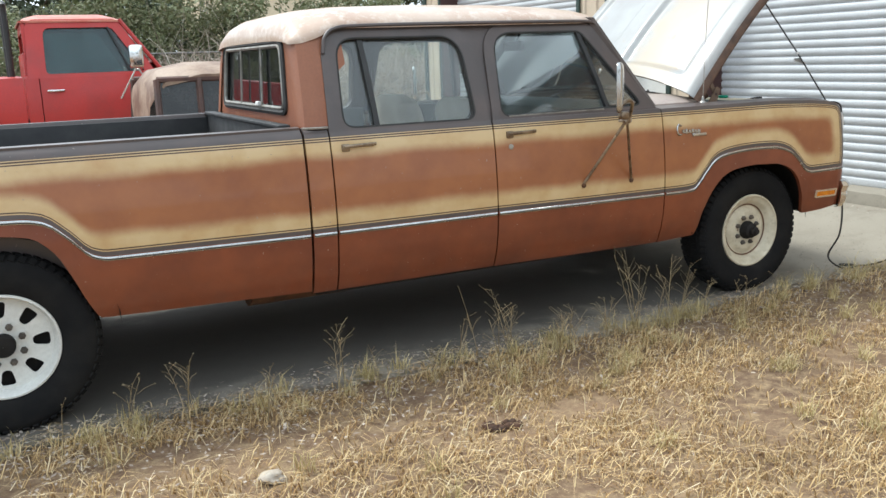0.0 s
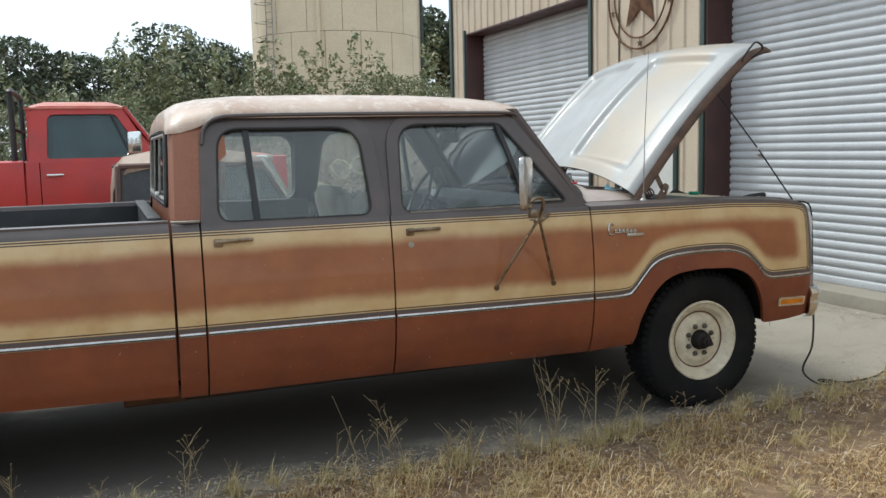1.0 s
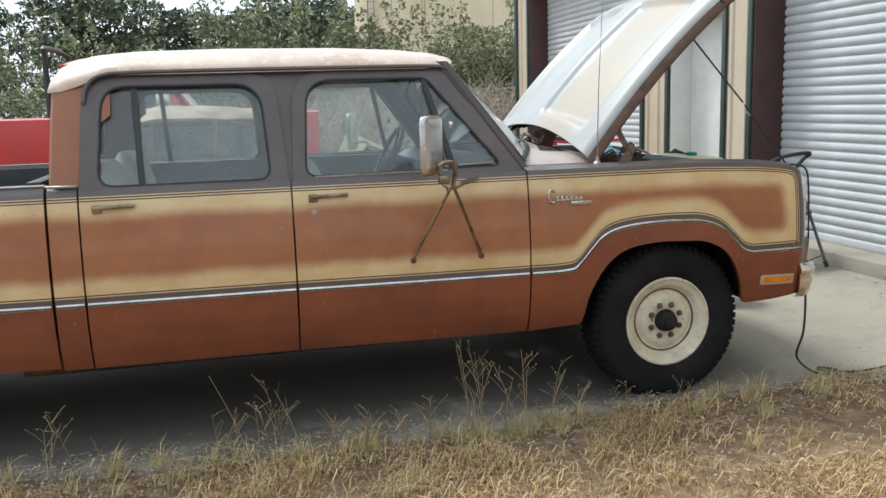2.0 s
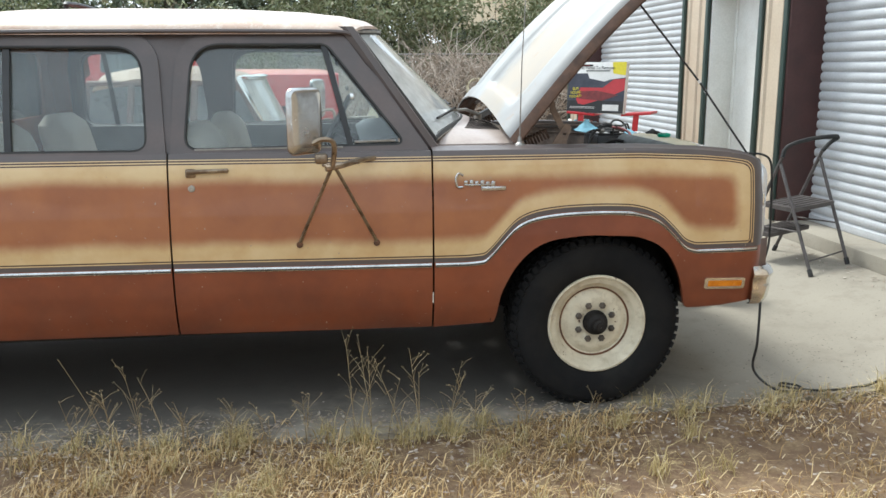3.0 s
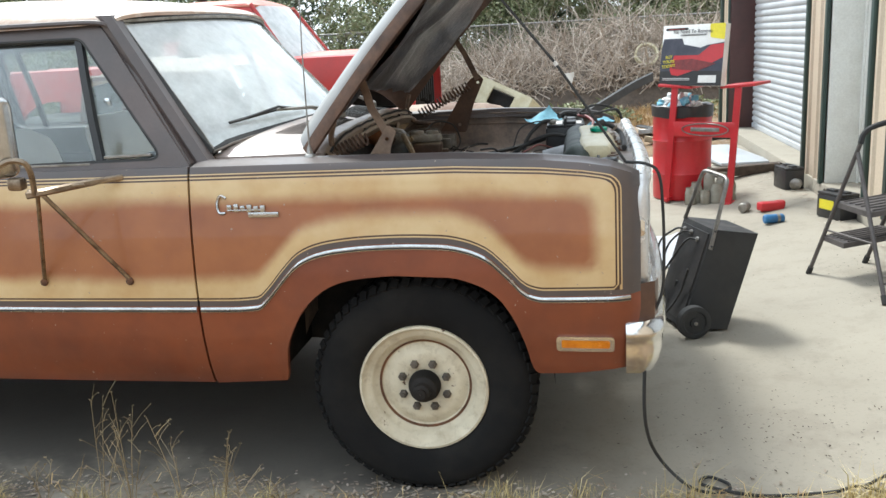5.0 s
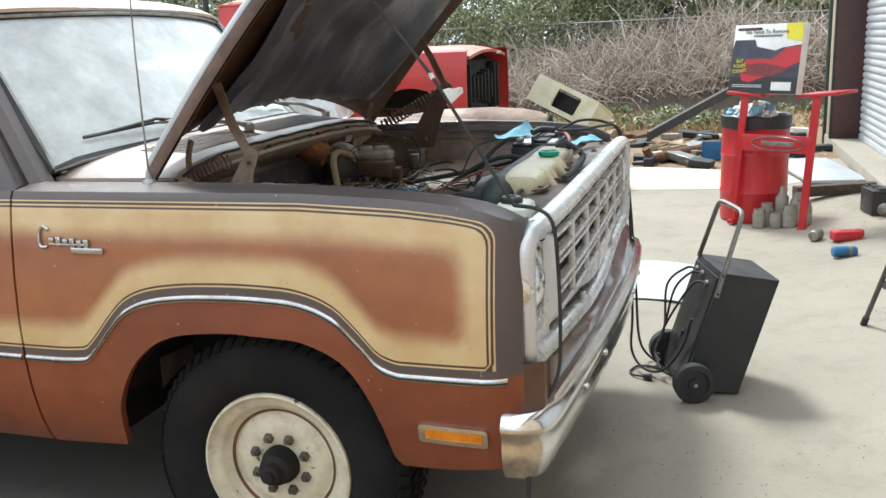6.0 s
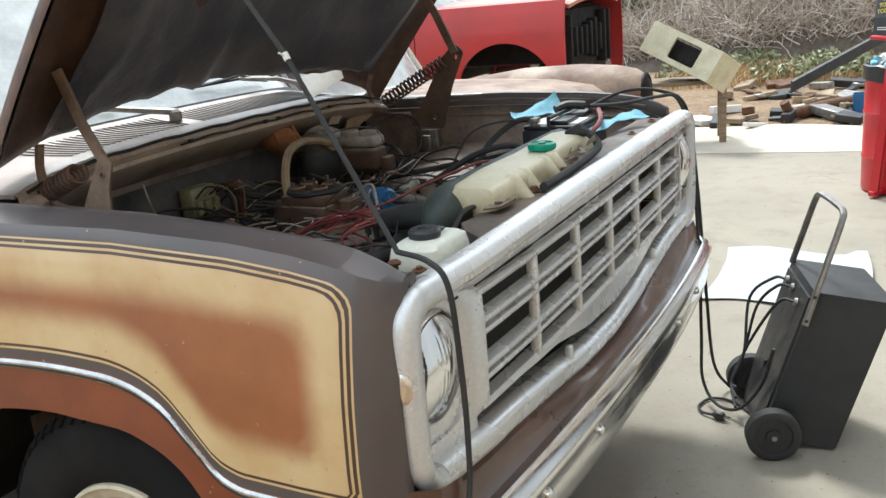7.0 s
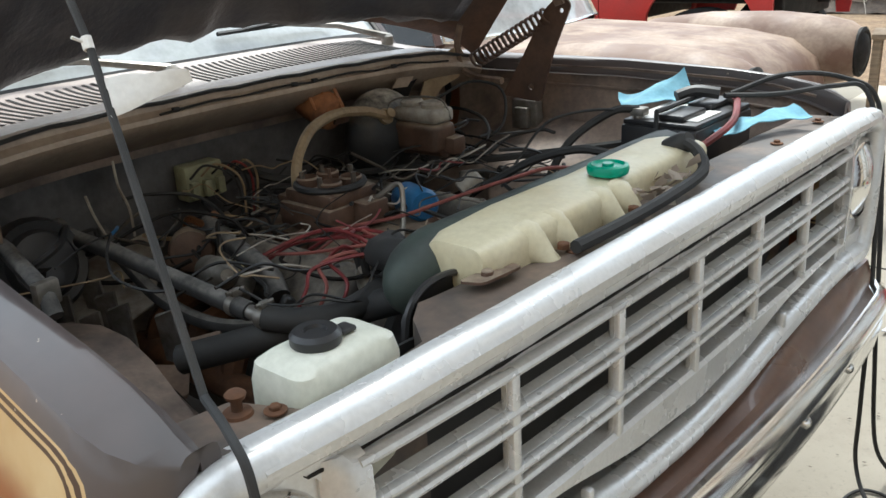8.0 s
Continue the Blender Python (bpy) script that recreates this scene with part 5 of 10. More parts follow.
# unseen fuel tank, transfer case, leaf springs and shaft, added to block light underneath
bm = BM()
box(bm, (0.95, 0.45, 0.40), (0.9, 0.62, 0.30), 0.05, None, 3)
part("unseen_fuel_tank", bm, M["grime"], truck, "black fuel tank, unseen, added to block light under the truck")
bm = BM()
box(bm, (2.55, 0.05, 0.42), (0.62, 0.36, 0.30), 0.06, None, 3)
box(bm, (2.15, 0.22, 0.36), (0.36, 0.30, 0.28), 0.06, None, 3)
box(bm, (3.35, 0.0, 0.46), (0.9, 0.34, 0.30), 0.08, None, 3)
part("gearbox", bm, M["grime"], truck, "gearbox and transfer case, unseen, added to block light under the truck")
for c, s in ((-0.11, -1), (-0.11, 1), (4.05, -1), (4.05, 1)):
    bm = BM()
    for k in range(4):
        h = 0.60 - 0.11 * k
        rows = [[(c + h * (i / 8 - 1), s * 0.52 + d, 0.42 - 0.014 * k + 0.10 * (h * (i / 8 - 1)) ** 2) for d in (-0.03, 0.03)] for i in range(17)]
        sheet(bm, rows, (0, 0, -0.009))
    part("unseen_leaf_spring", bm, M["grime"], truck)
bm = BM()
tube(bm, [(0.1, 0, 0.37), (2.0, 0.2, 0.37)], 0.038, 10)
part("unseen_drive_shaft", bm, M["grime"], truck)
for s in (-1, 1):
    bm = BM()
    tube(bm, smooth_path([(2.3, s * 0.46, 0.34), (1.6, s * 0.52, 0.33), (1.0, s * 0.56, 0.34)], 4), 0.075, 12)
    part("muffler", bm, M["rust"], truck)
bm = BM()
box(bm, (2.26, 0, 0.44), (2.06, 1.74, 0.04), 0.01)
part("cab_floor", bm, M["grime"], truck)
for s in (-1, 1):
    bm = BM()
    box(bm, (2.3, s * 0.88, 0.41), (2.1, 0.05, 0.10), 0.012)
    part("rocker_sill", bm, M["grime"], truck)
for s in (-1, 1):
    for name, c, bot in (("front_wheel_well", 4.03, F_ARCH), ("rear_wheel_well", -0.11, B_ARCH)):
        bm = BM()
        rows = []
        for i in range(17):
            a = math.pi * i / 16
            x, w = c + 0.47 * math.cos(a), 0.42 + (0.42 if c > 1 else 0.44) * math.sin(a)
            rows.append([(x, s * 0.955, w - 0.04), (x, s * 0.945, w), (x, s * 0.60, w), (c + 0.45 * (x - c), s * 0.58, 0.42 + 0.4 * (w - 0.42)), (c + 0.3 * (x - c), s * 0.58, 0.36)])
        sheet(bm, rows if s < 0 else rows[::-1])
        part(name, bm, M["grime"], truck)
bm = BM()
tube(bm, smooth_path([(3.3, -0.35, 0.36), (2.2, -0.5, 0.34), (1.2, -0.55, 0.33), (0.3, -0.6, 0.36)], 5), 0.03, 8)
part("exhaust_pipe", bm, M["rust"], truck)

# cabin
def bench(x, label):
    seat = None
    bm = BM()
    box(bm, (x, 0, 0.78), (0.52, 1.42, 0.16), 0.05, None, 3)
    seat = part("bench_seat", bm, M["seat"], truck, label)
    for y0 in (-0.47, 0.47):
        bm = BM()
        rings = []
        for i in range(9):
            t = i / 8
            w = 0.84 + 0.40 * t
            k = 1.0 if t < 0.75 else math.sqrt(max(0.02, 1 - ((t - 0.75) / 0.25) ** 2))
            hw, th = 0.30 * (0.55 + 0.45 * k) , 0.085 * (0.35 + 0.65 * k)
            rings.append([(x - 0.27 - 0.10 * t + th * math.cos(a), y0 + hw * math.copysign(abs(math.sin(a)) ** 0.5, math.sin(a)), w) for a in [2 * math.pi * j / 20 for j in range(20)]])
        loft(bm, rings)
        bmesh.ops.recalc_face_normals(bm, faces=bm.faces)
        part("backrest", bm, M["seat"], seat)


bench(2.66, "pale vinyl bench seat")
bench(1.78, "pale vinyl bench seat")
bm = BM()
rows = []
for i in range(13):
    y = -0.80 + 1.6 * i / 12
    rows.append([(3.36, y, 1.165), (3.22, y, 1.185), (3.08, y, 1.175), (3.03, y, 1.14), (3.06, y, 1.02), (3.14, y, 0.93), (3.3, y, 0.9)])
sheet(bm, rows)
part("dashboard", bm, M["dash"], truck, "faded blue-grey dashboard")
bm = BM()
wm = Matrix.Translation((2.90, 0.42, 1.15)) @ rot("Y", -62)
tube(bm, [wm @ Vector((0.2 * math.cos(a), 0.2 * math.sin(a), 0)) for a in [2 * math.pi * i / 28 for i in range(28)]], 0.012, 6, closed=True)
for a in (0.35, math.pi - 0.35, -math.pi / 2):
    tube(bm, [wm @ Vector((0, 0, -0.03)), wm @ Vector((0.195 * math.cos(a), 0.195 * math.sin(a), 0))], 0.010, 6)
tube(bm, [wm @ Vector((0, 0, 0)), wm @ Vector((0, 0, -0.35))], 0.03, 8)
part("steering_wheel", bm, M["black"], truck, "black steering wheel")

# door mirrors on tripod arms
for s in (-1, 1):
    bm = BM()
    tube(bm, [(2.752, s * 0.998, 0.772), (2.895, s * 1.17, 1.105)], 0.0075, 6)
    arms = part("mirror_bracket", bm, M["tarnish"], truck, "tarnished chrome mirror on a tripod bracket")
    bm = BM()
    tube(bm, [(3.07, s * 1.0, 0.772), (2.905, s * 1.17, 1.105)], 0.0075, 6)
    tube(bm, smooth_path([(2.87, s * 1.19, 1.10), (2.93, s * 1.16, 1.108), (3.0, s * 1.03, 1.112), (3.07, s * 0.955, 1.116)], 4), [0.012] * 9 + [0.010] * 4, 6)
    box(bm, (2.93, s * 1.12, 1.11), (0.17, 0.03, 0.012), 0.004, rot("Z", s * -38))
    tube(bm, smooth_path([(2.895, s * 1.185, 1.10), (2.905, s * 1.20, 1.16), (2.90, s * 1.215, 1.205), (2.86, s * 1.225, 1.215), (2.82, s * 1.235, 1.20)], 4), 0.010, 6)
    box(bm, (2.855, s * 1.205, 1.14), (0.05, 0.04, 0.04), 0.01)
    part("bracket_arm", bm, M["tarnish"], arms)
    for px in (2.752, 3.07):
        bm = BM()
        lathe(bm, [(0.014, 0), (0.013, 0.006), (0.006, 0.009)], Matrix.Translation((px, s * 1.0, 0.765)) @ rot("X", 90 if s < 0 else -90), 10)
        part("bracket_foot", bm, M["rust"], arms)
    bm = BM()
    hm = Matrix.Translation((2.795, s * 1.24, 1.285)) @ rot("Z", -40 if s < 0 else -25)
    rings = []
    for x, k in ((-0.008, 0.9), (-0.006, 0.98), (0.002, 1.0), (0.012, 0.97), (0.020, 0.88), (0.024, 0.6)):
        rings.append([hm @ Vector((x, p[0] * k, p[1] * k)) for p in rounded([(-0.09, -0.125), (0.09, -0.125), (0.09, 0.125), (-0.09, 0.125)], 0.036, 4)])
    loft(bm, rings)
    bmesh.ops.recalc_face_normals(bm, faces=bm.faces)
    part("mirror_head", bm, M["moulding"], arms)

# antenna, script badge
bm = BM()
lathe(bm, [(0.022, 0), (0.02, 0.006), (0.011, 0.012), (0.008, 0.03), (0.004, 0.04)], Matrix.Translation((3.70, -0.862, 1.150)), 14)
tube(bm, [(3.70, -0.862, 1.17), (3.705, -0.864, 1.5), (3.725, -0.868, 1.95)], [0.0032, 0.0024, 0.0016], 6)
part("antenna", bm, M["metal"], truck, "thin whip antenna")
bm = BM()
bx = lambda x, w: (x, -(outer(x, w) + 0.004), w)
tube(bm, smooth_path([bx(3.437, 1.037), bx(3.417, 1.045), bx(3.406, 1.022), bx(3.412, 0.992), bx(3.434, 0.990)], 4), 0.005, 6)
part("script_letter", bm, M["moulding"], truck, "bright metal script badge")
bm = BM()
for i in range(6):
    x = 3.448 + 0.023 * i
    box(bm, bx(x, 1.007 - 0.0015 * i), (0.017, 0.007, 0.028 if i % 2 else 0.02), 0.003)
box(bm, bx(3.505, 0.998), (0.13, 0.006, 0.006), 0.002)
box(bm, bx(3.565, 0.982), (0.105, 0.007, 0.018), 0.003)
part("script_bar", bm, M["moulding"], truck)

# ---- engine bay ----
def hose(name, pts, r, mat, label="", n=7, parent=None):
    bm = BM()
    tube(bm, smooth_path(pts, 6), r, n)
    return part(name, bm, M[mat], parent or truck, label)


for s in (-1, 1):
    bm = BM()
    rows = []
    for i in range(13):
        x = 3.64 + 1.09 * i / 12
        hump = 0.14 * math.exp(-((x - 4.05) / 0.30) ** 2)
        rows.append([(x, s * 0.832, 1.12 - lerp(DROP, x)), (x, s * 0.828, 0.98), (x, s * (0.80 - 0.6 * hump), 0.86 + hump * 0.5), (x, s * (0.68 - 0.5 * hump), 0.80 + hump * 0.6), (x, s * 0.55, 0.70), (x, s * 0.53, 0.45)])
    rows = [[(r[0][0], r[0][1] + s * lerp(LIP, r[0][0]), r[0][2] - 0.012)] + r[1:] for r in rows]
    if s < 0:
        rows = [[r[0]] + [(x, v - lerp(LIP, x) - 0.012, w - 0.03) for x, v, w in r[1:3]] + r[3:] for r in rows]
    sheet(bm, rows if s > 0 else rows[::-1])
    part("inner_fender", bm, M["bay"], truck, "dusty brown inner fender")
    # crimped edge and hollow of the far fender, seen over the engine
    bm = BM()
    tube(bm, [(x, s * (0.836 + lerp(LIP, x)), 1.128 - lerp(DROP, x)) for x in (3.62, 3.9, 4.2, 4.35, 4.5, 4.6, 4.7)], 0.006, 5)
    part("fender_lip", bm, M["bay"], truck)
bm = BM()
tube(bm, [(x, 0.829 + lerp(LIP, x) * 0.6, 1.078 - lerp(DROP, x)) for x in (3.75, 4.0, 4.25, 4.45, 4.6, 4.68)], 0.0045, 6)
part("fender_crease", bm, M["bay"], truck)
bm = BM()
tube(bm, smooth_path([cowl(a, 1.0) + Vector((0.030 + 0.004 * math.sin(a * 17), 0, -0.026 + 0.003 * math.sin(a * 23))) for a in [-0.35 + 0.09 * i for i in range(14)]], 3), 0.0028, 5)
part("washer_tube", bm, M["rubber"], truck, "thin black tube along the cowl flange")
for a in (-0.30, 0.12, 0.20, 0.55):
    bm = BM()
    box(bm, cowl(a, 1.0) + Vector((0.032, 0, -0.025)), (0.010, 0.016, 0.010), 0.002)
    part("tube_clip", bm, M["black"], truck)
# small regulator box on the far inner fender
bm = BM()
box(bm, (3.92, 0.80, 0.985), (0.09, 0.035, 0.10), 0.006)
box(bm, (3.92, 0.775, 0.985), (0.045, 0.02, 0.06), 0.004)
part("voltage_regulator", bm, M["alloy"], truck)

# radiator support across the front
bm = BM()
rows = []
for i in range(49):
    v = -0.895 + 1.735 * i / 48
    x = fx(v) - 0.03
    z = lerp([(-0.62, 1.036), (-0.50, 1.052)], v) + 0.006 * noise.noise(Vector((v * 6, 0, 0)))
    k = lerp([(-0.78, 1.0), (-0.755, 0.42), (-0.56, 0.42), (-0.52, 1.0)], v)
    rows.append([(x, v, z + 0.006), (x - 0.02 * k, v, z + 0.002), (x - 0.10 * k, v, z), (x - 0.13 * k, v, z - 0.004), (x - 0.135 * k, v, z - 0.05), (x - 0.14 * k, v, z - 0.35)])
sheet(bm, rows[::-1])
support = part("radiator_support", bm, M["shelf"], truck, "grimy brown radiator support panel")
for v in (-0.779, -0.24, -0.06, 0.52, 0.76):
    bm = BM()
    p = (fx(v) - 0.09, v, 1.040 if v < -0.6 else 1.055)
    lathe(bm, [(0.013, 0), (0.013, 0.002), (0.009, 0.003)], Matrix.Translation(p), 14)
    hardware(bm, (p[0], p[1], p[2] + 0.002), (0, 0, 1), 0.007, 0.006)
    part("bolt", bm, M["rust"], support)
bm = BM()
lathe(bm, [(0.026, 0.0), (0.024, 0.004), (0.010, 0.006), (0.009, 0.020), (0.016, 0.022), (0.018, 0.027), (0.012, 0.031), (0.004, 0.032)], Matrix.Translation((4.690, -0.803, 1.036)) @ Matrix.Diagonal((0.66, 0.66, 0.9, 1)), 18)
part("rubber_bumper", bm, M["rust"], support)
bm = BM()
plate(bm, rounded([(-0.045, -0.03), (0.045, -0.022), (0.04, 0.03), (-0.04, 0.022)], 0.012, 3), [circ(0.02, 0.0, 0.006, 8)], 0.004, lambda a, b, c: (4.715 + b * 0.8, a - 0.395, 1.066 + c + 0.1 * b))
hardware(bm, (4.715, -0.405, 1.066), (0, 0, 1), 0.009, 0.007)
part("latch_plate", bm, M["dustbrown"], support)
bm = BM()
tube(bm, smooth_path([(4.66, -0.515, 1.0), (4.66, -0.505, 1.035), (4.66, -0.475, 1.058), (4.66, -0.43, 1.062), (4.66, -0.37, 1.048), (4.66, -0.32, 1.02)], 5), 0.0055, 6)
sheet(bm, [[(4.655, v, 0.93), (4.655, v, h)] for v, h in ((-0.51, 1.02), (-0.49, 1.045), (-0.46, 1.055), (-0.42, 1.058), (-0.37, 1.045), (-0.33, 1.02))], (-0.006, 0, 0))
part("shroud_loop", bm, M["plastic"], support, "black shroud edge")

# radiator and its shroud
bm = BM()
box(bm, (4.60, -0.02, 0.78), (0.07, 0.76, 0.46), 0.01)
for i in range(38):
    box(bm, (4.563, -0.38 + 0.019 * i, 0.78), (0.006, 0.003, 0.42))
radiator = part("radiator", bm, M["greenrad"], truck, "dark green-black radiator")
bm = BM()
rings = []
for i in range(9):
    t = i / 8
    v = -0.462 + 0.10 * t
    k = math.sqrt(max(0.05, 1 - (1 - t) ** 2))
    rings.append([(4.585 + 0.06 * k * math.cos(a), v, 1.030 + 0.07 * k * math.sin(a)) for a in [2 * math.pi * j / 16 for j in range(16)]])
rings += [[(4.585 + 0.06 * math.cos(a), 0.36, 1.030 + 0.07 * math.sin(a)) for a in [2 * math.pi * j / 16 for j in range(16)]]]
loft(bm, rings)
bmesh.ops.recalc_face_normals(bm, faces=bm.faces)
part("radiator_tank", bm, M["greenrad"], radiator, "rounded dark radiator end tank")
hose("radiator_hose", [(4.54, -0.30, 1.0), (4.45, -0.30, 1.005), (4.36, -0.26, 0.98), (4.30, -0.17, 0.955)], 0.030, "rubber", "black radiator hose", 10)
bm = BM()
rows = []
for i in range(25):
    a = math.pi * (0.04 + 0.92 * i / 24)
    rows.append([(4.545, -0.02 + 0.36 * math.cos(a), 0.76 + 0.30 * math.sin(a)), (4.44, -0.02 + 0.34 * math.cos(a), 0.76 + 0.275 * math.sin(a))])
sheet(bm, rows, (0, 0, -0.006))
part("fan_shroud", bm, M["plastic"], truck)
fan = None
for k in range(6):
    bm = BM()
    a = math.pi * k / 3 + 0.3
    m = Matrix.Translation((4.40, -0.02, 0.76)) @ Matrix.Rotation(a, 4, "X") @ Matrix.Translation((0, 0.13, 0)) @ rot("Y", 28)
    box(bm, (0, 0, 0), (0.004, 0.20, 0.075), 0.0015, m)
    part("fan_blade", bm, M["black"], truck)

# yellowed coolant tank on the radiator support
TK = lambda x, v, w: (x, v, w)
bm = BM()
rings = []
for i, (v, xc, hx, zl, zh) in enumerate(((-0.408, 4.655, 0.02, 1.065, 1.105), (-0.402, 4.655, 0.05, 1.050, 1.122), (-0.37, 4.655, 0.062, 1.048, 1.128), (-0.25, 4.655, 0.066, 1.048, 1.132), (-0.10, 4.655, 0.062, 1.050, 1.130), (-0.05, 4.652, 0.056, 1.052, 1.128),
                                        (0.0, 4.65, 0.055, 1.052, 1.128), (0.12, 4.65, 0.058, 1.052, 1.130), (0.24, 4.65, 0.062, 1.052, 1.130), (0.29, 4.65, 0.055, 1.056, 1.124), (0.302, 4.65, 0.03, 1.07, 1.11))):
    zc, hz = (zl + zh) / 2 - 0.020 - 0.012 * max(0, -v), (zh - zl) / 2
    rings.append([(xc + hx * math.copysign(abs(math.cos(a)) ** 0.45, math.cos(a)), v, zc + hz * math.copysign(abs(math.sin(a)) ** 0.45, math.sin(a))) for a in [2 * math.pi * (j + 0.5) / 24 for j in range(24)]])
loft(bm, rings)
for v in (-0.30, -0.235, -0.10, -0.045):
    # drooping feet of the moulding towards the grille
    rings = []
    for t, x, z, ry, rz2 in ((0, 4.690, 1.092, 0.040, 0.030), (0.2, 4.705, 1.088, 0.034, 0.030), (0.45, 4.720, 1.076, 0.022, 0.024), (0.7, 4.733, 1.066, 0.016, 0.014), (0.9, 4.746, 1.058, 0.014, 0.007), (1, 4.752, 1.055, 0.008, 0.003)):
        rings.append([(x + 0.25 * rz2 * math.sin(a), v + 0.022 * t + ry * math.cos(a), z - 0.012 + rz2 * math.sin(a)) for a in [2 * math.pi * k / 14 for k in range(14)]])
    loft(bm, rings)
bmesh.ops.recalc_face_normals(bm, faces=bm.faces)
tank = part("coolant_tank", bm, M["poly"], truck, "yellowed plastic coolant tank with a green cap")
bm = BM()
lathe(bm, [(0.026, 0.0), (0.034, 0.004), (0.036, 0.012), (0.034, 0.018), (0.028, 0.020), (0.024, 0.016), (0.010, 0.016), (0.009, 0.021), (0.001, 0.021)], Matrix.Translation((4.672, -0.02, 1.107)), 24)
part("filler_cap", bm, M["capgreen"], tank, "green filler cap")
bm = BM()
for v in (-0.255, -0.05):
    hardware(bm, (4.738, v, 1.062), (0, 0, 1), 0.010, 0.009)
part("tank_screw", bm, M["rust"], tank)
hose("overflow_hose", [(4.672, 0.215, 1.105), (4.70, 0.205, 1.118), (4.735, 0.19, 1.105), (4.765, 0.14, 1.085), (4.770, 0.0, 1.076), (4.768, -0.15, 1.072), (4.762, -0.26, 1.07)], 0.0105, "rubber", "black overflow hose", 8)
bm = BM()
lathe(bm, [(0.02, -0.02), (0.021, 0.02), (0.016, 0.03)], Matrix.Translation((4.68, 0.213, 1.108)) @ rot("Y", 62), 12)
part("hose_cuff", bm, M["rubber"], truck)
# dead leaves caught behind the header
bm = BM()
for i in range(40):
    v = random.uniform(-0.02, 0.18)
    p = Vector((random.uniform(4.71, 4.755), v, random.uniform(1.06, 1.085)))
    d = Vector((random.uniform(-1, 1), random.uniform(-1, 1), random.uniform(-0.3, 0.6))).normalized() * random.uniform(0.012, 0.04)
    q = d.orthogonal().normalized() * random.uniform(0.003, 0.012)
    f = [bm.verts.new(p - q), bm.verts.new(p + d * 0.5 + q), bm.verts.new(p + d), bm.verts.new(p + d * 0.5 - q)]
    bm.faces.new(f)
tagged(part("dead_leaves", bm, M["twig"], truck), kind="stuff")

# washer bottle
bm = BM()
rings = []
for w, k in ((0.90, 0.86), (0.93, 0.95), (1.00, 1.0), (1.045, 1.0), (1.066, 0.93), (1.074, 0.75), (1.076, 0.4)):
    rings.append([(4.693 + a * k * 0.9, -0.678 + b * k * 0.95, w - 0.002) for a, b in rounded([(-0.055, -0.085), (0.055, -0.085), (0.055, 0.085), (-0.055, 0.085)], 0.025, 4)])
loft(bm, rings)
bmesh.ops.recalc_face_normals(bm, faces=bm.faces)
bottle = part("washer_bottle", bm, M["polywhite"], truck, "white plastic washer bottle with a black cap")
bm = BM()
lathe(bm, [(0.040, 0.0), (0.043, 0.004), (0.043, 0.014), (0.036, 0.020), (0.020, 0.020), (0.018, 0.015), (0.001, 0.015)], Matrix.Translation((4.690, -0.688, 1.072)) @ Matrix.Diagonal((0.70, 0.70, 0.9, 1)), 28)
box(bm, (4.698, -0.652, 1.079), (0.022, 0.022, 0.007), 0.003)
part("bottle_cap", bm, M["plastic"], bottle)

# battery at the far front corner
bm = BM()
bx0, by0, bz0 = 4.53, 0.57, 0.985
box(bm, (bx0, by0, bz0), (0.18, 0.29, 0.20), 0.008)
battery = part("battery", bm, M["plastic"], truck, "black car battery with worn labels")
bm = BM()
box(bm, (bx0, by0, bz0 + 0.105), (0.172, 0.28, 0.012), 0.004)
for dy in (-0.07, 0.07):
    box(bm, (bx0 + 0.02, by0 + dy, bz0 + 0.118), (0.06, 0.11, 0.014), 0.004)
part("battery_lid", bm, M["plastic"], battery)
bm = BM()
box(bm, (bx0 - 0.045, by0 - 0.02, bz0 + 0.1125), (0.06, 0.2, 0.002))
box(bm, (bx0 + 0.06, by0 - 0.05, bz0 + 0.1125), (0.03, 0.12, 0.002))
part("battery_label", bm, M["paper"], battery, "pale worn label")
bm = BM()
tube(bm, [(bx0, by0 - 0.15, bz0 + 0.10), (bx0, by0 - 0.15, bz0 + 0.135), (bx0, by0 + 0.15, bz0 + 0.135), (bx0, by0 + 0.15, bz0 + 0.10)], 0.006, 6)
tube(bm, smooth_path([(bx0 - 0.03, by0 + 0.0, bz0 + 0.14), (bx0 + 0.0, by0 + 0.03, bz0 + 0.15), (bx0 + 0.05, by0 + 0.05, bz0 + 0.145)], 4), 0.014, 8)
part("hold_down", bm, M["black"], battery)
for dy in (-0.115, 0.115):
    bm = BM()
    lathe(bm, [(0.012, 0), (0.010, 0.02)], Matrix.Translation((bx0 - 0.06 if dy < 0 else bx0 + 0.06, by0 + dy, bz0 + 0.11)), 10)
    box(bm, (bx0 - 0.06 if dy < 0 else bx0 + 0.06, by0 + dy, bz0 + 0.125), (0.035, 0.03, 0.018), 0.004)
    part("terminal", bm, M["alloy"], battery)
hose("battery_cable", [(bx0 + 0.06, by0 + 0.11, bz0 + 0.13), (4.63, 0.60, 1.115), (4.66, 0.50, 1.09), (4.62, 0.40, 1.04), (4.55, 0.38, 0.95)], 0.008, "wire_red", "red battery cable")
hose("battery_cable", [(bx0 - 0.06, by0 - 0.115, bz0 + 0.13), (4.42, 0.42, 1.11), (4.36, 0.34, 1.05), (4.33, 0.28, 0.95)], 0.009, "rubber", "black battery cable")
hose("ground_wire", [(bx0 - 0.07, by0 - 0.1, bz0 + 0.12), (4.40, 0.38, 1.12), (4.33, 0.30, 1.10), (4.30, 0.22, 1.02)], 0.003, "rubber", "thin black wire")


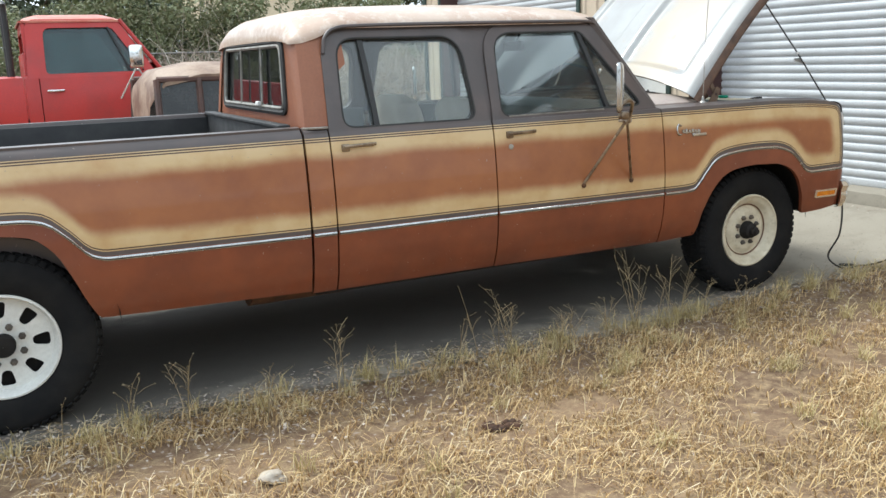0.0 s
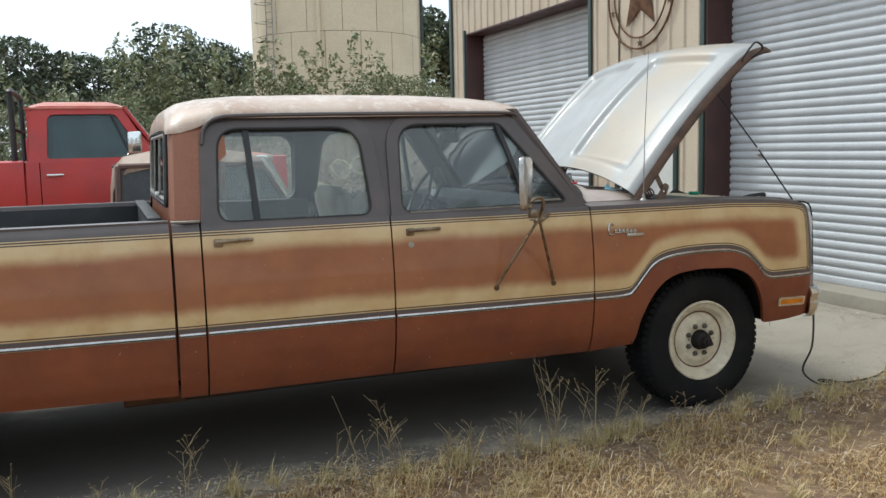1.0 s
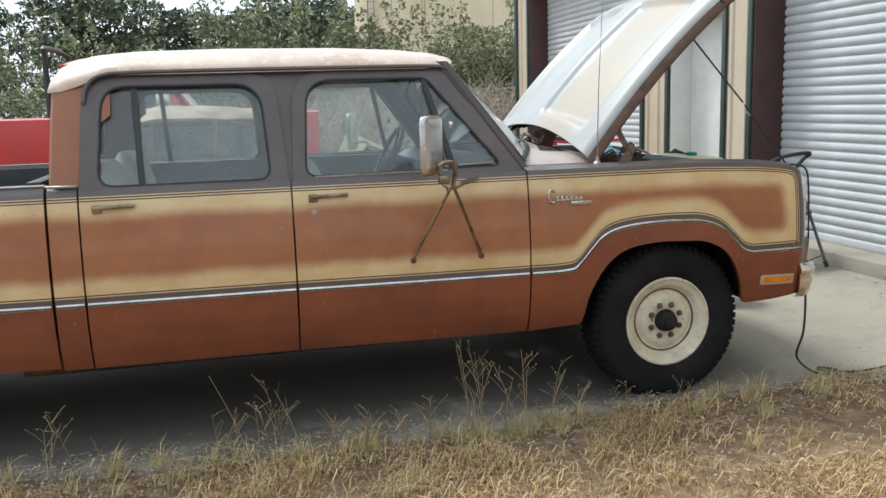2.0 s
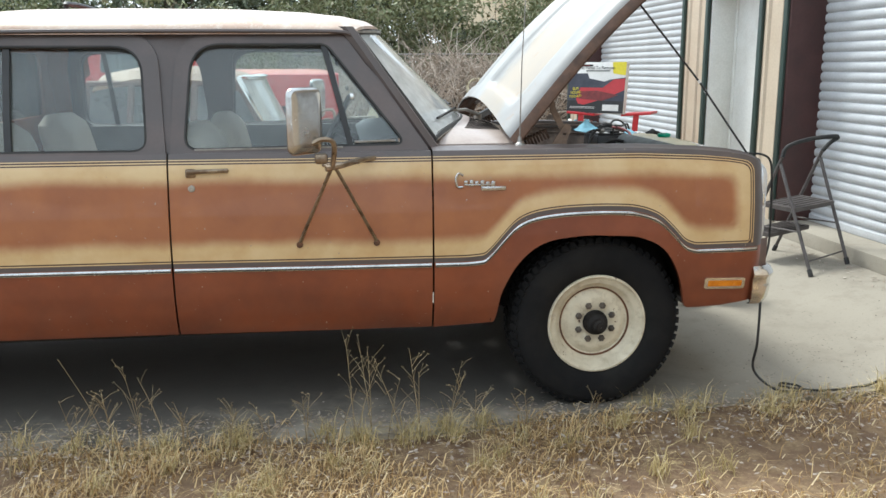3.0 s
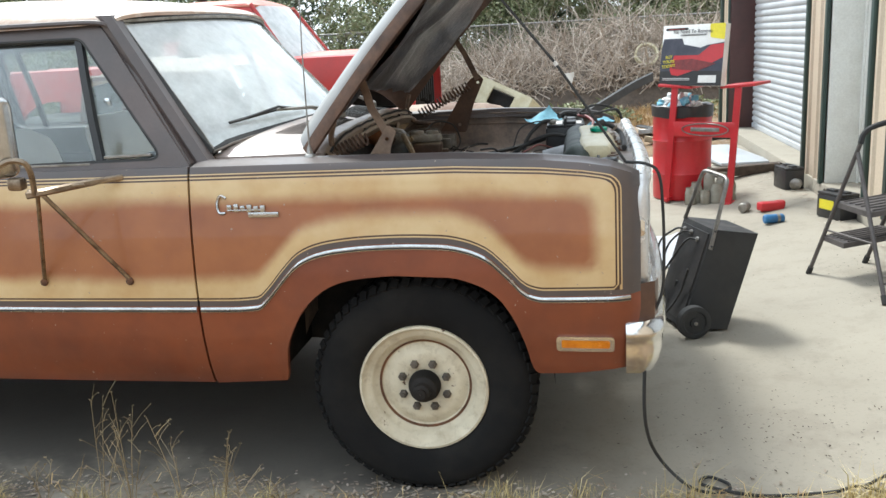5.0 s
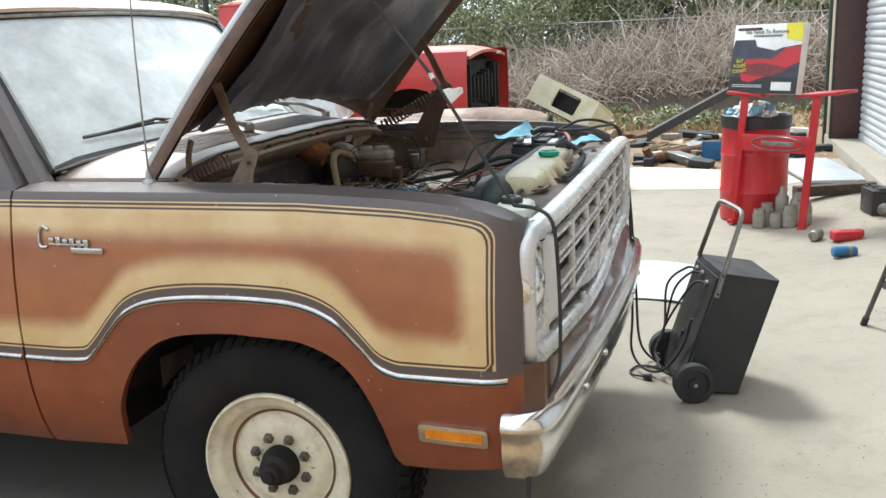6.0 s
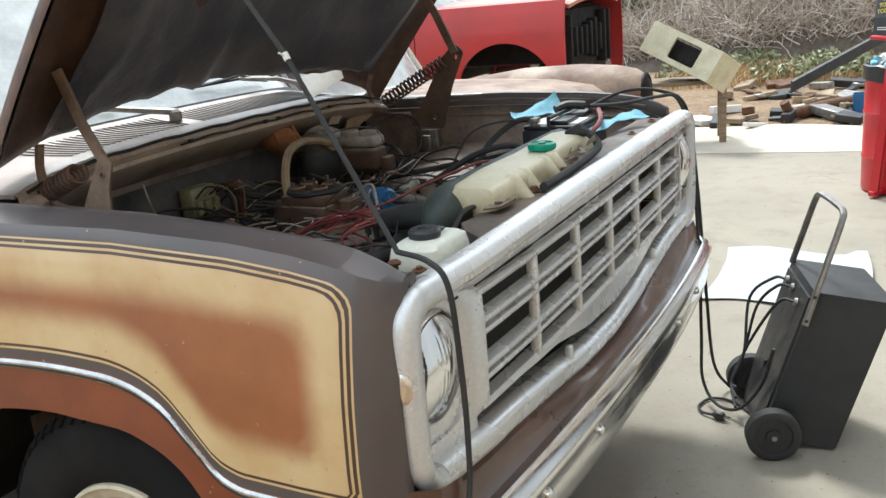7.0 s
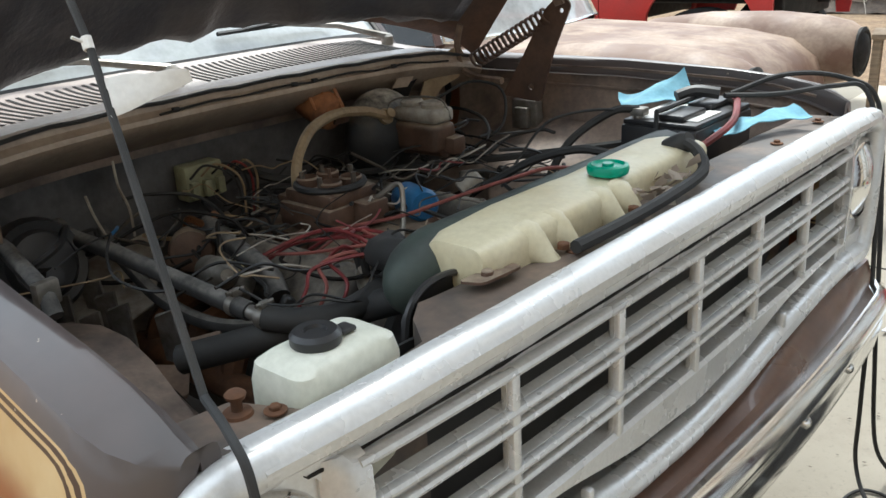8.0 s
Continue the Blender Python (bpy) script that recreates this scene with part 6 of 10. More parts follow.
def rag(name, c, w, l, turn, lift, mat="cloth", label=""):
    """A crumpled piece of cloth."""
    bm = BM()
    m = Matrix.Translation(c) @ rot("Z", turn)
    rows = []
    for i in range(13):
        row = []
        for j in range(9):
            a, b = (i / 12 - 0.5) * l, (j / 8 - 0.5) * w
            n = noise.noise(Vector((a * 16 + c[0] * 9, b * 20, c[1])))
            row.append(m @ Vector((a * (1 - 0.1 * n), b * (1 - 0.15 * n), 0.02 + 0.022 * n + lift * (i / 12) ** 2 * (j / 8))))
        rows.append(row)
    sheet(bm, rows, (0, 0, -0.002))
    return tagged(link(name, bm, M[mat]), label or "crumpled pale blue cloth lying in the engine bay", "cloth")


tr = lambda p: T_TRUCK @ Vector(p)
rag("cloth", tr((4.42, 0.62, 1.09)), 0.10, 0.16, 40, 0.06)
rag("cloth", tr((4.69, 0.60, 1.062)), 0.06, 0.22, 62, 0.02)

# firewall things
bm = BM()
box(bm, (3.648, -0.145, 0.985), (0.05, 0.105, 0.085), 0.008)
for y in (-0.18, -0.145, -0.11):
    box(bm, (3.678, y, 0.97), (0.02, 0.02, 0.04), 0.004)
relay = part("fuse_box", bm, M["olive"], truck, "yellowed olive plastic junction box with wires")
for k in range(5):
    hose("wire", [(3.68, -0.19 + 0.03 * k, 1.0), (3.71 + 0.01 * k, -0.16 + 0.02 * k, 1.03), (3.73, -0.10 + 0.015 * k, 0.98), (3.72, -0.09 + 0.01 * k, 0.86)], 0.003, ("rubber", "hose_tan", "black", "wire_red", "hose_tan")[k], n=5)
bm = BM()
lathe(bm, [(0.030, -0.03), (0.044, -0.02), (0.047, 0.0), (0.047, 0.075), (0.040, 0.092), (0.018, 0.098)], Matrix.Translation((3.66, 0.205, 1.115)) @ rot("Y", 112), 24)
for k in range(3):
    tube(bm, [(3.70 + 0.018 * k, 0.165 + 0.03 * k, 1.145), (3.73 + 0.018 * k, 0.16 + 0.03 * k, 1.10)], 0.005, 6)
motor = part("wiper_motor", bm, M["rustorange"], truck, "orange-rusted round wiper motor")
bm = BM()
box(bm, (3.655, 0.19, 1.14), (0.05, 0.13, 0.035), 0.008)
box(bm, (3.755, 0.225, 1.072), (0.008, 0.05, 0.03), 0.002, rot("Y", 22))
part("motor_bracket", bm, M["hoodframe"], motor)
bm = BM()
lathe(bm, [(0.02, -0.03), (0.105, -0.02), (0.122, 0.0), (0.126, 0.02), (0.122, 0.035), (0.112, 0.06), (0.085, 0.085), (0.045, 0.10), (0.03, 0.105)], Matrix.Translation((3.715, 0.385, 0.992)) @ rot("Y", 86), 36)
booster = part("brake_booster", bm, M["booster"], truck, "black brake booster with dust and painted sunlight on its pale top")
bm = BM()
lathe(bm, [(0.020, 0), (0.022, 0.012), (0.014, 0.016), (0.013, 0.034)], Matrix.Translation((3.795, 0.335, 1.055)) @ rot("Y", 60), 14)
part("check_valve", bm, M["hose_tan"], booster)
bm = BM()
box(bm, (3.875, 0.40, 1.005), (0.155, 0.085, 0.075), 0.016, None, 3)
tube(bm, [(3.79, 0.39, 0.985), (3.94, 0.41, 0.985)], 0.034, 14)
box(bm, (3.96, 0.42, 0.985), (0.04, 0.05, 0.045), 0.008)
master = part("master_cylinder", bm, M["dustbrown"], truck, "rusty brown master cylinder")
bm = BM()
box(bm, (3.875, 0.40, 1.062), (0.150, 0.080, 0.038), 0.013, None, 3)
part("fluid_reservoir", bm, M["dustypale"], master, "pale dusty fluid reservoir")
for x in (3.838, 3.908):
    bm = BM()
    lathe(bm, [(0.030, 0), (0.031, 0.012), (0.026, 0.018), (0.010, 0.020)], Matrix.Translation((x, 0.40, 1.079)), 18)
    part("reservoir_cap", bm, M["dustypale"], master)
bm = BM()
tube(bm, smooth_path([(3.79, 0.36, 1.03), (3.795, 0.36, 1.09), (3.85, 0.39, 1.105), (3.93, 0.41, 1.10), (3.955, 0.42, 1.05)], 4), 0.003, 5)
part("bail_wire", bm, M["alloy"], master)
hose("vacuum_hose", [(3.81, 0.335, 1.060), (3.80, 0.29, 1.078), (3.80, 0.25, 1.088), (3.82, 0.15, 1.102), (3.85, 0.048, 1.092), (3.88, -0.017, 1.064), (3.905, -0.06, 1.025), (3.925, -0.08, 0.96)], 0.0125, "hose_tan", "tan rubber vacuum hose", 8)
hose("blower_hose", [(3.85, 0.47, 1.08), (3.90, 0.56, 1.12), (3.98, 0.60, 1.10), (4.02, 0.55, 1.02), (3.98, 0.48, 0.97)], 0.004, "rubber", n=5)
bm = BM()
rows = [[(3.70 + 0.05 * math.cos(a) * 0.4, 0.62 + 0.10 * math.sin(a), 1.04 + 0.10 * math.cos(a)), (3.66, 0.62 + 0.12 * math.sin(a), 1.04 + 0.12 * math.cos(a))] for a in [2 * math.pi * i / 20 for i in range(21)]]
sheet(bm, rows)
part("blower_duct", bm, M["black"], truck)
bm = BM()
plate(bm, [(0.56, 1.02), (0.61, 1.03), (0.66, 1.08), (0.715, 1.10), (0.735, 1.165), (0.72, 1.19), (0.66, 1.17), (0.645, 1.12), (0.60, 1.10), (0.585, 1.06)], [circ(0.69, 1.14, 0.008, 8)], 0.004, lambda a, b, c: (3.715 + 0.3 * (a - 0.64) + c, a, b))
part("tan_plate", bm, M["hose_tan"], truck, "bent tan plate")
bm = BM()
plate(bm, [(0.44, 1.11), (0.50, 1.105), (0.53, 1.13), (0.52, 1.155), (0.47, 1.14)], [], 0.003, lambda a, b, c: (3.73 + c, a, b))
part("tan_plate", bm, M["flange"], truck)

# the engine: block, covers, intake, carburettor, distributor
bm = BM()
box(bm, (4.02, 0.0, 0.70), (0.66, 0.42, 0.34), 0.03)
box(bm, (4.36, 0.0, 0.72), (0.06, 0.36, 0.36), 0.02)
part("engine_block", bm, M["dustblack"], truck, "greasy engine block")
for s in (-1, 1):
    bm = BM()
    m = Matrix.Translation((4.0, s * 0.255, 0.855)) @ rot("X", s * -38)
    box(bm, (0, 0, 0), (0.56, 0.15, 0.085), 0.028, m, 3)
    for x in (-0.2, 0, 0.2):
        hardware(bm, m @ Vector((x, -0.06 * s, 0.03)), m.to_3x3() @ Vector((0, 0, 1)), 0.008, 0.01)
    part("valve_cover", bm, M["dustblack"], truck, "oily dark valve cover")
    bm = BM()
    for x in (3.80, 3.93, 4.07, 4.20):
        tube(bm, smooth_path([(x, s * 0.30, 0.78), (x, s * 0.38, 0.76), (x + 0.01, s * 0.42, 0.70)], 4), 0.024, 8)
    tube(bm, [(3.76, s * 0.42, 0.70), (4.24, s * 0.42, 0.70)], 0.030, 10)
    part("exhaust_manifold", bm, M["rust"], truck)
bm = BM()
box(bm, (4.02, 0, 0.875), (0.52, 0.26, 0.06), 0.02)
intake = part("intake_manifold", bm, M["dustbrown"], truck)
for x in (3.86, 3.97, 4.08, 4.18):
    for s in (-1, 1):
        bm = BM()
        tube(bm, [(x, s * 0.08, 0.89), (x, s * 0.19, 0.86)], 0.030, 8)
        part("intake_runner", bm, M["dustbrown"], intake)
bm = BM()
box(bm, (3.98, -0.035, 0.935), (0.17, 0.16, 0.06), 0.010)
box(bm, (3.985, -0.035, 0.978), (0.15, 0.14, 0.03), 0.008)
box(bm, (4.08, -0.01, 0.945), (0.05, 0.07, 0.05), 0.008)
box(bm, (3.90, -0.08, 0.95), (0.04, 0.05, 0.05), 0.008)
for x, y in ((3.945, -0.065), (4.02, -0.065), (3.945, -0.005), (4.02, -0.005)):
    lathe(bm, [(0.024, 0), (0.026, 0.020), (0.022, 0.024), (0.021, 0.004)], Matrix.Translation((x, y, 0.99)), 16, False)
tube(bm, [(3.985, -0.035, 0.985), (3.985, -0.035, 1.03)], 0.004, 6)
carb = part("carburettor", bm, M["dustbrown"], truck, "dirty open carburettor")
bm = BM()
lathe(bm, [(0.078, 0), (0.082, 0.006), (0.080, 0.012), (0.070, 0.014)], Matrix.Translation((3.985, -0.035, 0.992)), 24, False)
part("gasket_ring", bm, M["black"], carb)
for a in (0.3, 1.5, 2.7, 3.9, 5.2):
    bm = BM()
    tube(bm, [(3.985 + 0.06 * math.cos(a), -0.035 + 0.06 * math.sin(a), 0.99), (3.985 + 0.06 * math.cos(a), -0.035 + 0.06 * math.sin(a), 1.026)], 0.006, 6)
    part("stud", bm, M["castiron"], carb)
hose("fuel_line", [(4.09, 0.0, 0.97), (4.13, 0.03, 1.0), (4.15, 0.02, 0.96), (4.18, -0.02, 0.90)], 0.006, "alloy", n=6)
D0 = Vector((4.305, -0.205, 0.885))
bm = BM()
lathe(bm, [(0.03, -0.1), (0.032, 0.0), (0.050, 0.01), (0.052, 0.035), (0.046, 0.055), (0.028, 0.062)], Matrix.Translation(D0) @ rot("X", 14) @ rot("Y", 16), 20)
distributor = part("distributor", bm, M["dustypale"], truck, "pale distributor cap with dull red ignition leads")
for k in range(8):
    a = 2 * math.pi * k / 8
    p = D0 + Vector((0.040 * math.cos(a) + 0.012, 0.040 * math.sin(a) - 0.012, 0.058))
    bm = BM()
    tube(bm, [p - Vector((0, 0, 0.012)), p + Vector((0.006 * math.cos(a), 0.006 * math.sin(a), 0.020))], 0.008, 7)
    part("lead_boot", bm, M["rubber"], distributor)
    q = p + Vector((0.006 * math.cos(a), 0.006 * math.sin(a), 0.020))
    if k < 5:
        far = Vector((4.07 + 0.022 * k, -0.30 + 0.045 * k, 0.925 + 0.012 * (k % 2)))
        mids = [q + Vector((-0.03, -0.01, 0.018)), q.lerp(far, 0.55) + Vector((0.0, -0.03 + 0.012 * k, 0.016 + 0.008 * (k % 3)))]
        end = far + Vector((-0.05, -0.05, -0.05))
    else:
        far = Vector((4.345 - 0.02 * (k - 5), -0.33 - 0.03 * (k - 5), 0.94))
        mids = [q + Vector((0.0, -0.03, 0.02)), q.lerp(far, 0.6) + Vector((-0.045, -0.01, 0.012))]
        end = far + Vector((-0.02, -0.03, -0.07))
    hose("ignition_lead", [q, *mids, far, end], 0.0036, "wire_red" if k % 3 else "wire_pink", "dull red ignition lead", 6)
hose("coil_lead", [D0 + Vector((0.012, -0.012, 0.07)), (4.27, -0.23, 0.985), (4.19, -0.24, 0.985), (4.12, -0.29, 0.955), (4.09, -0.34, 0.93)], 0.004, "wire_red", "dull red ignition lead", 6)
bm = BM()
lathe(bm, [(0.028, -0.07), (0.03, -0.06), (0.03, 0.05), (0.024, 0.06), (0.012, 0.085)], Matrix.Translation((4.06, -0.40, 0.925)) @ rot("Y", 75) @ rot("X", 20), 18)
part("ignition_coil", bm, M["alloy"], truck)
bm = BM()
lathe(bm, [(0.035, -0.06), (0.038, -0.05), (0.038, 0.05), (0.03, 0.06)], Matrix.Translation((4.10, 0.11, 0.935)) @ rot("Y", 85) @ rot("X", 25), 18)
part("fuel_filter", bm, M["blue"], truck, "blue canister filter")
bm = BM()
lathe(bm, [(0.05, -0.06), (0.066, -0.05), (0.068, 0.03), (0.055, 0.05), (0.03, 0.055), (0.034, 0.06), (0.034, 0.075), (0.012, 0.08)], Matrix.Translation((4.30, -0.40, 0.80)) @ rot("Y", 90), 22)
for k in range(12):
    a = 2 * math.pi * k / 12
    box(bm, (4.345, -0.40 + 0.045 * math.cos(a), 0.80 + 0.045 * math.sin(a)), (0.012, 0.008, 0.02), 0, Matrix.Rotation(a, 4, "X"))
part("alternator", bm, M["alloy"], truck, "dull alternator")
bm = BM()
box(bm, (4.24, 0.33, 0.83), (0.14, 0.12, 0.16), 0.03)
lathe(bm, [(0.06, 0), (0.062, 0.02), (0.05, 0.025), (0.062, 0.03), (0.06, 0.04)], Matrix.Translation((4.31, 0.33, 0.83)) @ rot("Y", 90), 20)
part("steering_pump", bm, M["grime"], truck)
# heater hoses along the near side and the black canister by the hinge
hose("heater_hose", [(3.66, -0.50, 0.975), (3.747, -0.515, 0.970), (3.886, -0.508, 0.965), (4.075, -0.506, 0.955), (4.263, -0.504, 0.945), (4.30, -0.503, 0.943)], 0.0165, "dustrubber", "dusty black heater hose", 10)
hose("heater_hose", [(3.64, -0.40, 0.93), (3.80, -0.44, 0.90), (3.98, -0.47, 0.87), (4.15, -0.46, 0.86), (4.3, -0.38, 0.88)], 0.014, "dustrubber", "dusty black heater hose", 9)
bm = BM()
tube(bm, [(4.255, -0.504, 0.945), (4.30, -0.503, 0.943), (4.345, -0.50, 0.940)], 0.0125, 10)
part("hose_joiner", bm, M["alloy"], truck)
for x, y, z in ((4.262, -0.504, 0.945), (4.334, -0.501, 0.940)):
    bm = BM()
    lathe(bm, [(0.0185, -0.008), (0.0195, 0), (0.0185, 0.008)], Matrix.Translation((x, y, z)) @ rot("Y", 90), 14, False)
    box(bm, (x, y + 0.004, z + 0.022), (0.014, 0.020, 0.013), 0.003)
    tube(bm, [(x, y - 0.014, z + 0.024), (x, y + 0.020, z + 0.024)], 0.004, 6)
    part("hose_clamp", bm, M["alloy"], truck)
hose("coolant_hose", [(4.335, -0.501, 0.940), (4.38, -0.475, 0.938), (4.425, -0.42, 0.940), (4.42, -0.33, 0.945), (4.39, -0.25, 0.95), (4.33, -0.16, 0.94)], 0.021, "rubber", "black coolant hose", 10)
hose("bypass_hose", [(3.70, -0.72, 1.035), (3.765, -0.665, 1.005), (3.90, -0.685, 0.998), (4.02, -0.705, 0.985), (4.06, -0.71, 0.95)], 0.016, "dustrubber", "dusty grey hose beside the blower", 9)
bm = BM()
box(bm, (4.035, -0.705, 0.985), (0.02, 0.045, 0.045), 0.006, rot("Z", 10))
part("hose_clamp", bm, M["alloy"], truck)
# dusty splash shield with a torn edge
bm = BM()
plate(bm, [(3.64, -0.46), (3.63, -0.29), (3.74, -0.33), (3.86, -0.43), (3.875, -0.50), (3.84, -0.47), (3.815, -0.53), (3.92, -0.60), (3.86, -0.64), (3.74, -0.58)], [], 0.004, lambda a, b, c: (a, b, 0.875 - 0.25 * (a - 3.64) + 0.1 * (b + 0.45) + c))
part("splash_shield", bm, M["dustypale"], truck, "pale dusty torn splash shield")
for pts in ([(3.70, -0.45, 1.03), (3.74, -0.46, 1.0), (3.80, -0.47, 0.965)], [(3.665, -0.36, 1.08), (3.69, -0.37, 1.03), (3.70, -0.36, 0.98), (3.74, -0.38, 0.93)]):
    hose("wire", pts, 0.003, "dustypale", n=5)
hose("wire", [(3.98, -0.66, 1.0), (3.94, -0.60, 1.005), (3.88, -0.53, 0.995), (3.86, -0.49, 0.99)], 0.002, "black", n=5)
hose("wire", [(3.86, -0.49, 0.99), (3.85, -0.475, 0.992), (3.83, -0.46, 0.99)], 0.0035, "blue", n=5)
bm = BM()
lathe(bm, [(0.03, -0.09), (0.085, -0.08), (0.095, -0.05), (0.097, 0.03), (0.085, 0.055), (0.07, 0.05), (0.06, 0.065), (0.03, 0.07)], Matrix.Translation((3.74, -0.60, 0.93)) @ rot("Y", 70), 26)
tube(bm, smooth_path([(3.78, -0.55, 0.99), (3.83, -0.56, 1.02), (3.87, -0.60, 1.0), (3.86, -0.66, 0.97)], 4), 0.007, 6)
tube(bm, [(3.80, -0.62, 0.93), (3.88, -0.62, 0.95)], 0.018, 8)
part("heater_blower", bm, M["plastic"], truck, "black heater blower motor")
for k in range(7):
    bm = BM()
    x, v = random.uniform(3.75, 4.15), random.uniform(-0.66, -0.5)
    loft(bm, [[(x, v, 0.78), (x + 0.05, v + 0.01, 0.78), (x + 0.05, v + 0.014, 0.785), (x, v + 0.004, 0.785)], [(x + 0.02, v - 0.02, 0.88), (x + 0.06, v, 0.9), (x + 0.06, v + 0.004, 0.9), (x + 0.02, v - 0.016, 0.885)]])
    bmesh.ops.recalc_face_normals(bm, faces=bm.faces)
    part("splash_bracket", bm, M["alloy"], truck)

# loose wiring
rw = random.Random(7)
kinds = ("rubber", "black", "black", "grime", "hose_tan", "castiron", "rubber", "grime", "black")
for k in range(64):
    x, v = rw.uniform(3.72, 4.45), rw.uniform(-0.45, 0.62)
    z = 0.90 + 0.06 * rw.random() + (0.03 if v > 0.3 else 0)
    pts = [Vector((x, v, z))]
    ang = rw.uniform(0, 6.28)
    for j in range(rw.randint(3, 5)):
        ang += rw.uniform(-0.9, 0.9)
        step = rw.uniform(0.05, 0.11)
        q = pts[-1] + Vector((math.cos(ang) * step, math.sin(ang) * step, rw.uniform(-0.03, 0.035)))
        q.x, q.y, q.z = min(max(q.x, 3.68), 4.5), min(max(q.y, -0.6), 0.74), min(max(q.z, 0.84), 1.0)
        pts.append(q)
    hose("wire", pts, rw.choice((0.0025, 0.003, 0.004, 0.005)), rw.choice(kinds), n=5)
hose("wiring_loom", [(3.66, -0.05, 1.0), (3.75, 0.02, 0.96), (3.80, 0.25, 0.93), (3.95, 0.45, 0.93), (4.2, 0.6, 0.96), (4.4, 0.66, 1.0), (4.5, 0.72, 1.04)], 0.010, "rubber", "taped wiring loom")
hose("engine_loom", [(4.48, 0.33, 1.0), (4.42, 0.20, 1.035), (4.38, 0.10, 1.03), (4.30, 0.02, 1.0), (4.2, -0.05, 0.96), (4.1, -0.2, 0.95)], 0.0042, "wire_pink", "faded pink cable with black tape")
hose("engine_loom", [(4.55, 0.25, 1.06), (4.47, 0.22, 1.075), (4.38, 0.18, 1.05), (4.28, 0.14, 0.99)], 0.009, "rubber", "black cable")

# black pad on the firewall
bm = BM()
rows = []
for i in range(25):
    a = -0.93 + 1.86 * i / 24
    p = cowl(a, 1.0)
    row = []
    for j in range(9):
        t = j / 8
        row.append(p + Vector((-0.098 + 0.012 * noise.noise(Vector((a * 5, t * 4, 3))), 0, -0.140 - 0.34 * t)))
    rows.append(row)
sheet(bm, rows)
part("firewall_pad", bm, M["firepad"], truck, "black dusty firewall pad")
# tangle of thin wires, tubes and clips over the engine
rc = random.Random(31)
for k in range(70):
    x, v = rc.uniform(3.72, 4.42), rc.gauss(0.05, 0.26)
    z = 0.93 + 0.05 * rc.random()
    pts = [Vector((x, v, z))]
    ang = rc.uniform(0, 6.28)
    for j in range(rc.randint(3, 6)):
        ang += rc.uniform(-1.2, 1.2)
        q = pts[-1] + Vector((math.cos(ang), math.sin(ang), rc.uniform(-0.5, 0.5))) * rc.uniform(0.03, 0.07)
        q.x, q.y, q.z = min(max(q.x, 3.70), 4.46), min(max(q.y, -0.55), 0.72), min(max(q.z, 0.88), 1.03)
        pts.append(q)
    hose("wire", pts, rc.choice((0.0015, 0.002, 0.002, 0.0028)), rc.choice(("black", "rubber", "black", "grime", "wire_red", "hose_tan", "black", "castiron", "dustypale")), n=4)
for k in range(34):
    bm = BM()
    x, v = rc.uniform(3.70, 4.42), rc.uniform(-0.62, 0.66)
    sx, sy, sz = rc.uniform(0.015, 0.06), rc.uniform(0.015, 0.05), rc.uniform(0.012, 0.04)
    m = Matrix.Translation((x, v, rc.uniform(0.86, 0.94))) @ Euler((rc.uniform(-0.6, 0.6), rc.uniform(-0.6, 0.6), rc.uniform(0, 3))).to_matrix().to_4x4()
    if k % 3:
        box(bm, (0, 0, 0), (sx, sy, sz), 0.004, m, 1)
    else:
        lathe(bm, [(sx * 0.3, -sy), (sx * 0.4, -sy * 0.9), (sx * 0.4, sy * 0.8), (sx * 0.25, sy)], m @ rot("Y", 70), 12)
    part("engine_fitting", bm, M[rc.choice(("castiron", "bayrust", "dustypale", "grime", "alloy", "castiron", "black"))], truck)

# dusty plates, brackets and boxes low in the bay
rb2 = random.Random(19)
for k, (x, v, z, a, b, mat) in enumerate(((4.12, -0.60, 0.80, 0.14, 0.10, "bayrust"), (3.80, -0.30, 0.88, 0.10, 0.08, "bayrust"), (3.74, -0.02, 0.90, 0.07, 0.09, "dustypale"), (3.78, 0.02, 0.86, 0.12, 0.07, "hose_tan"), (4.05, 0.02, 0.93, 0.11, 0.08, "bayrust"), (4.3, 0.40, 0.93, 0.22, 0.14, "bay"), (4.15, 0.52, 0.90, 0.25, 0.16, "bay"))):
    bm = BM()
    m = Matrix.Translation((x, v, z)) @ Euler((rb2.uniform(-0.5, 0.5), rb2.uniform(-0.6, 0.3), rb2.uniform(0, 1.5))).to_matrix().to_4x4()
    plate(bm, rounded([(-a / 2, -b / 2), (a / 2, -b / 2 * 0.7), (a / 2 * 0.8, b / 2), (-a / 2, b / 2)], 0.012, 3), [circ(0.0, 0.0, 0.008, 8)], 0.006 if k < 5 else 0.05, lambda p, q, c: m @ Vector((p, q, c)))
    part("bay_bracket", bm, M[mat], truck)
bm = BM()
lathe(bm, [(0.03, -0.065), (0.045, -0.06), (0.048, -0.05), (0.048, 0.045), (0.042, 0.055), (0.02, 0.06)], Matrix.Translation((3.825, -0.30, 0.895)) @ rot("Z", -35) @ rot("Y", 78), 22)
can_ob = part("vapour_canister", bm, M["dustbrown"], truck, "rusty brown canister")
bm = BM()
tube(bm, smooth_path([(3.79, -0.285, 0.935), (3.81, -0.29, 0.955), (3.84, -0.285, 0.952), (3.87, -0.28, 0.945)], 4), 0.008, 8)
tube(bm, [(3.835, -0.26, 0.94), (3.86, -0.255, 0.965)], 0.010, 8)
part("copper_fitting", bm, M["copper"], can_ob)
bm = BM()
lm = Matrix.Translation((4.005, -0.335, 0.900)) @ rot("Z", -38) @ rot("X", 30)
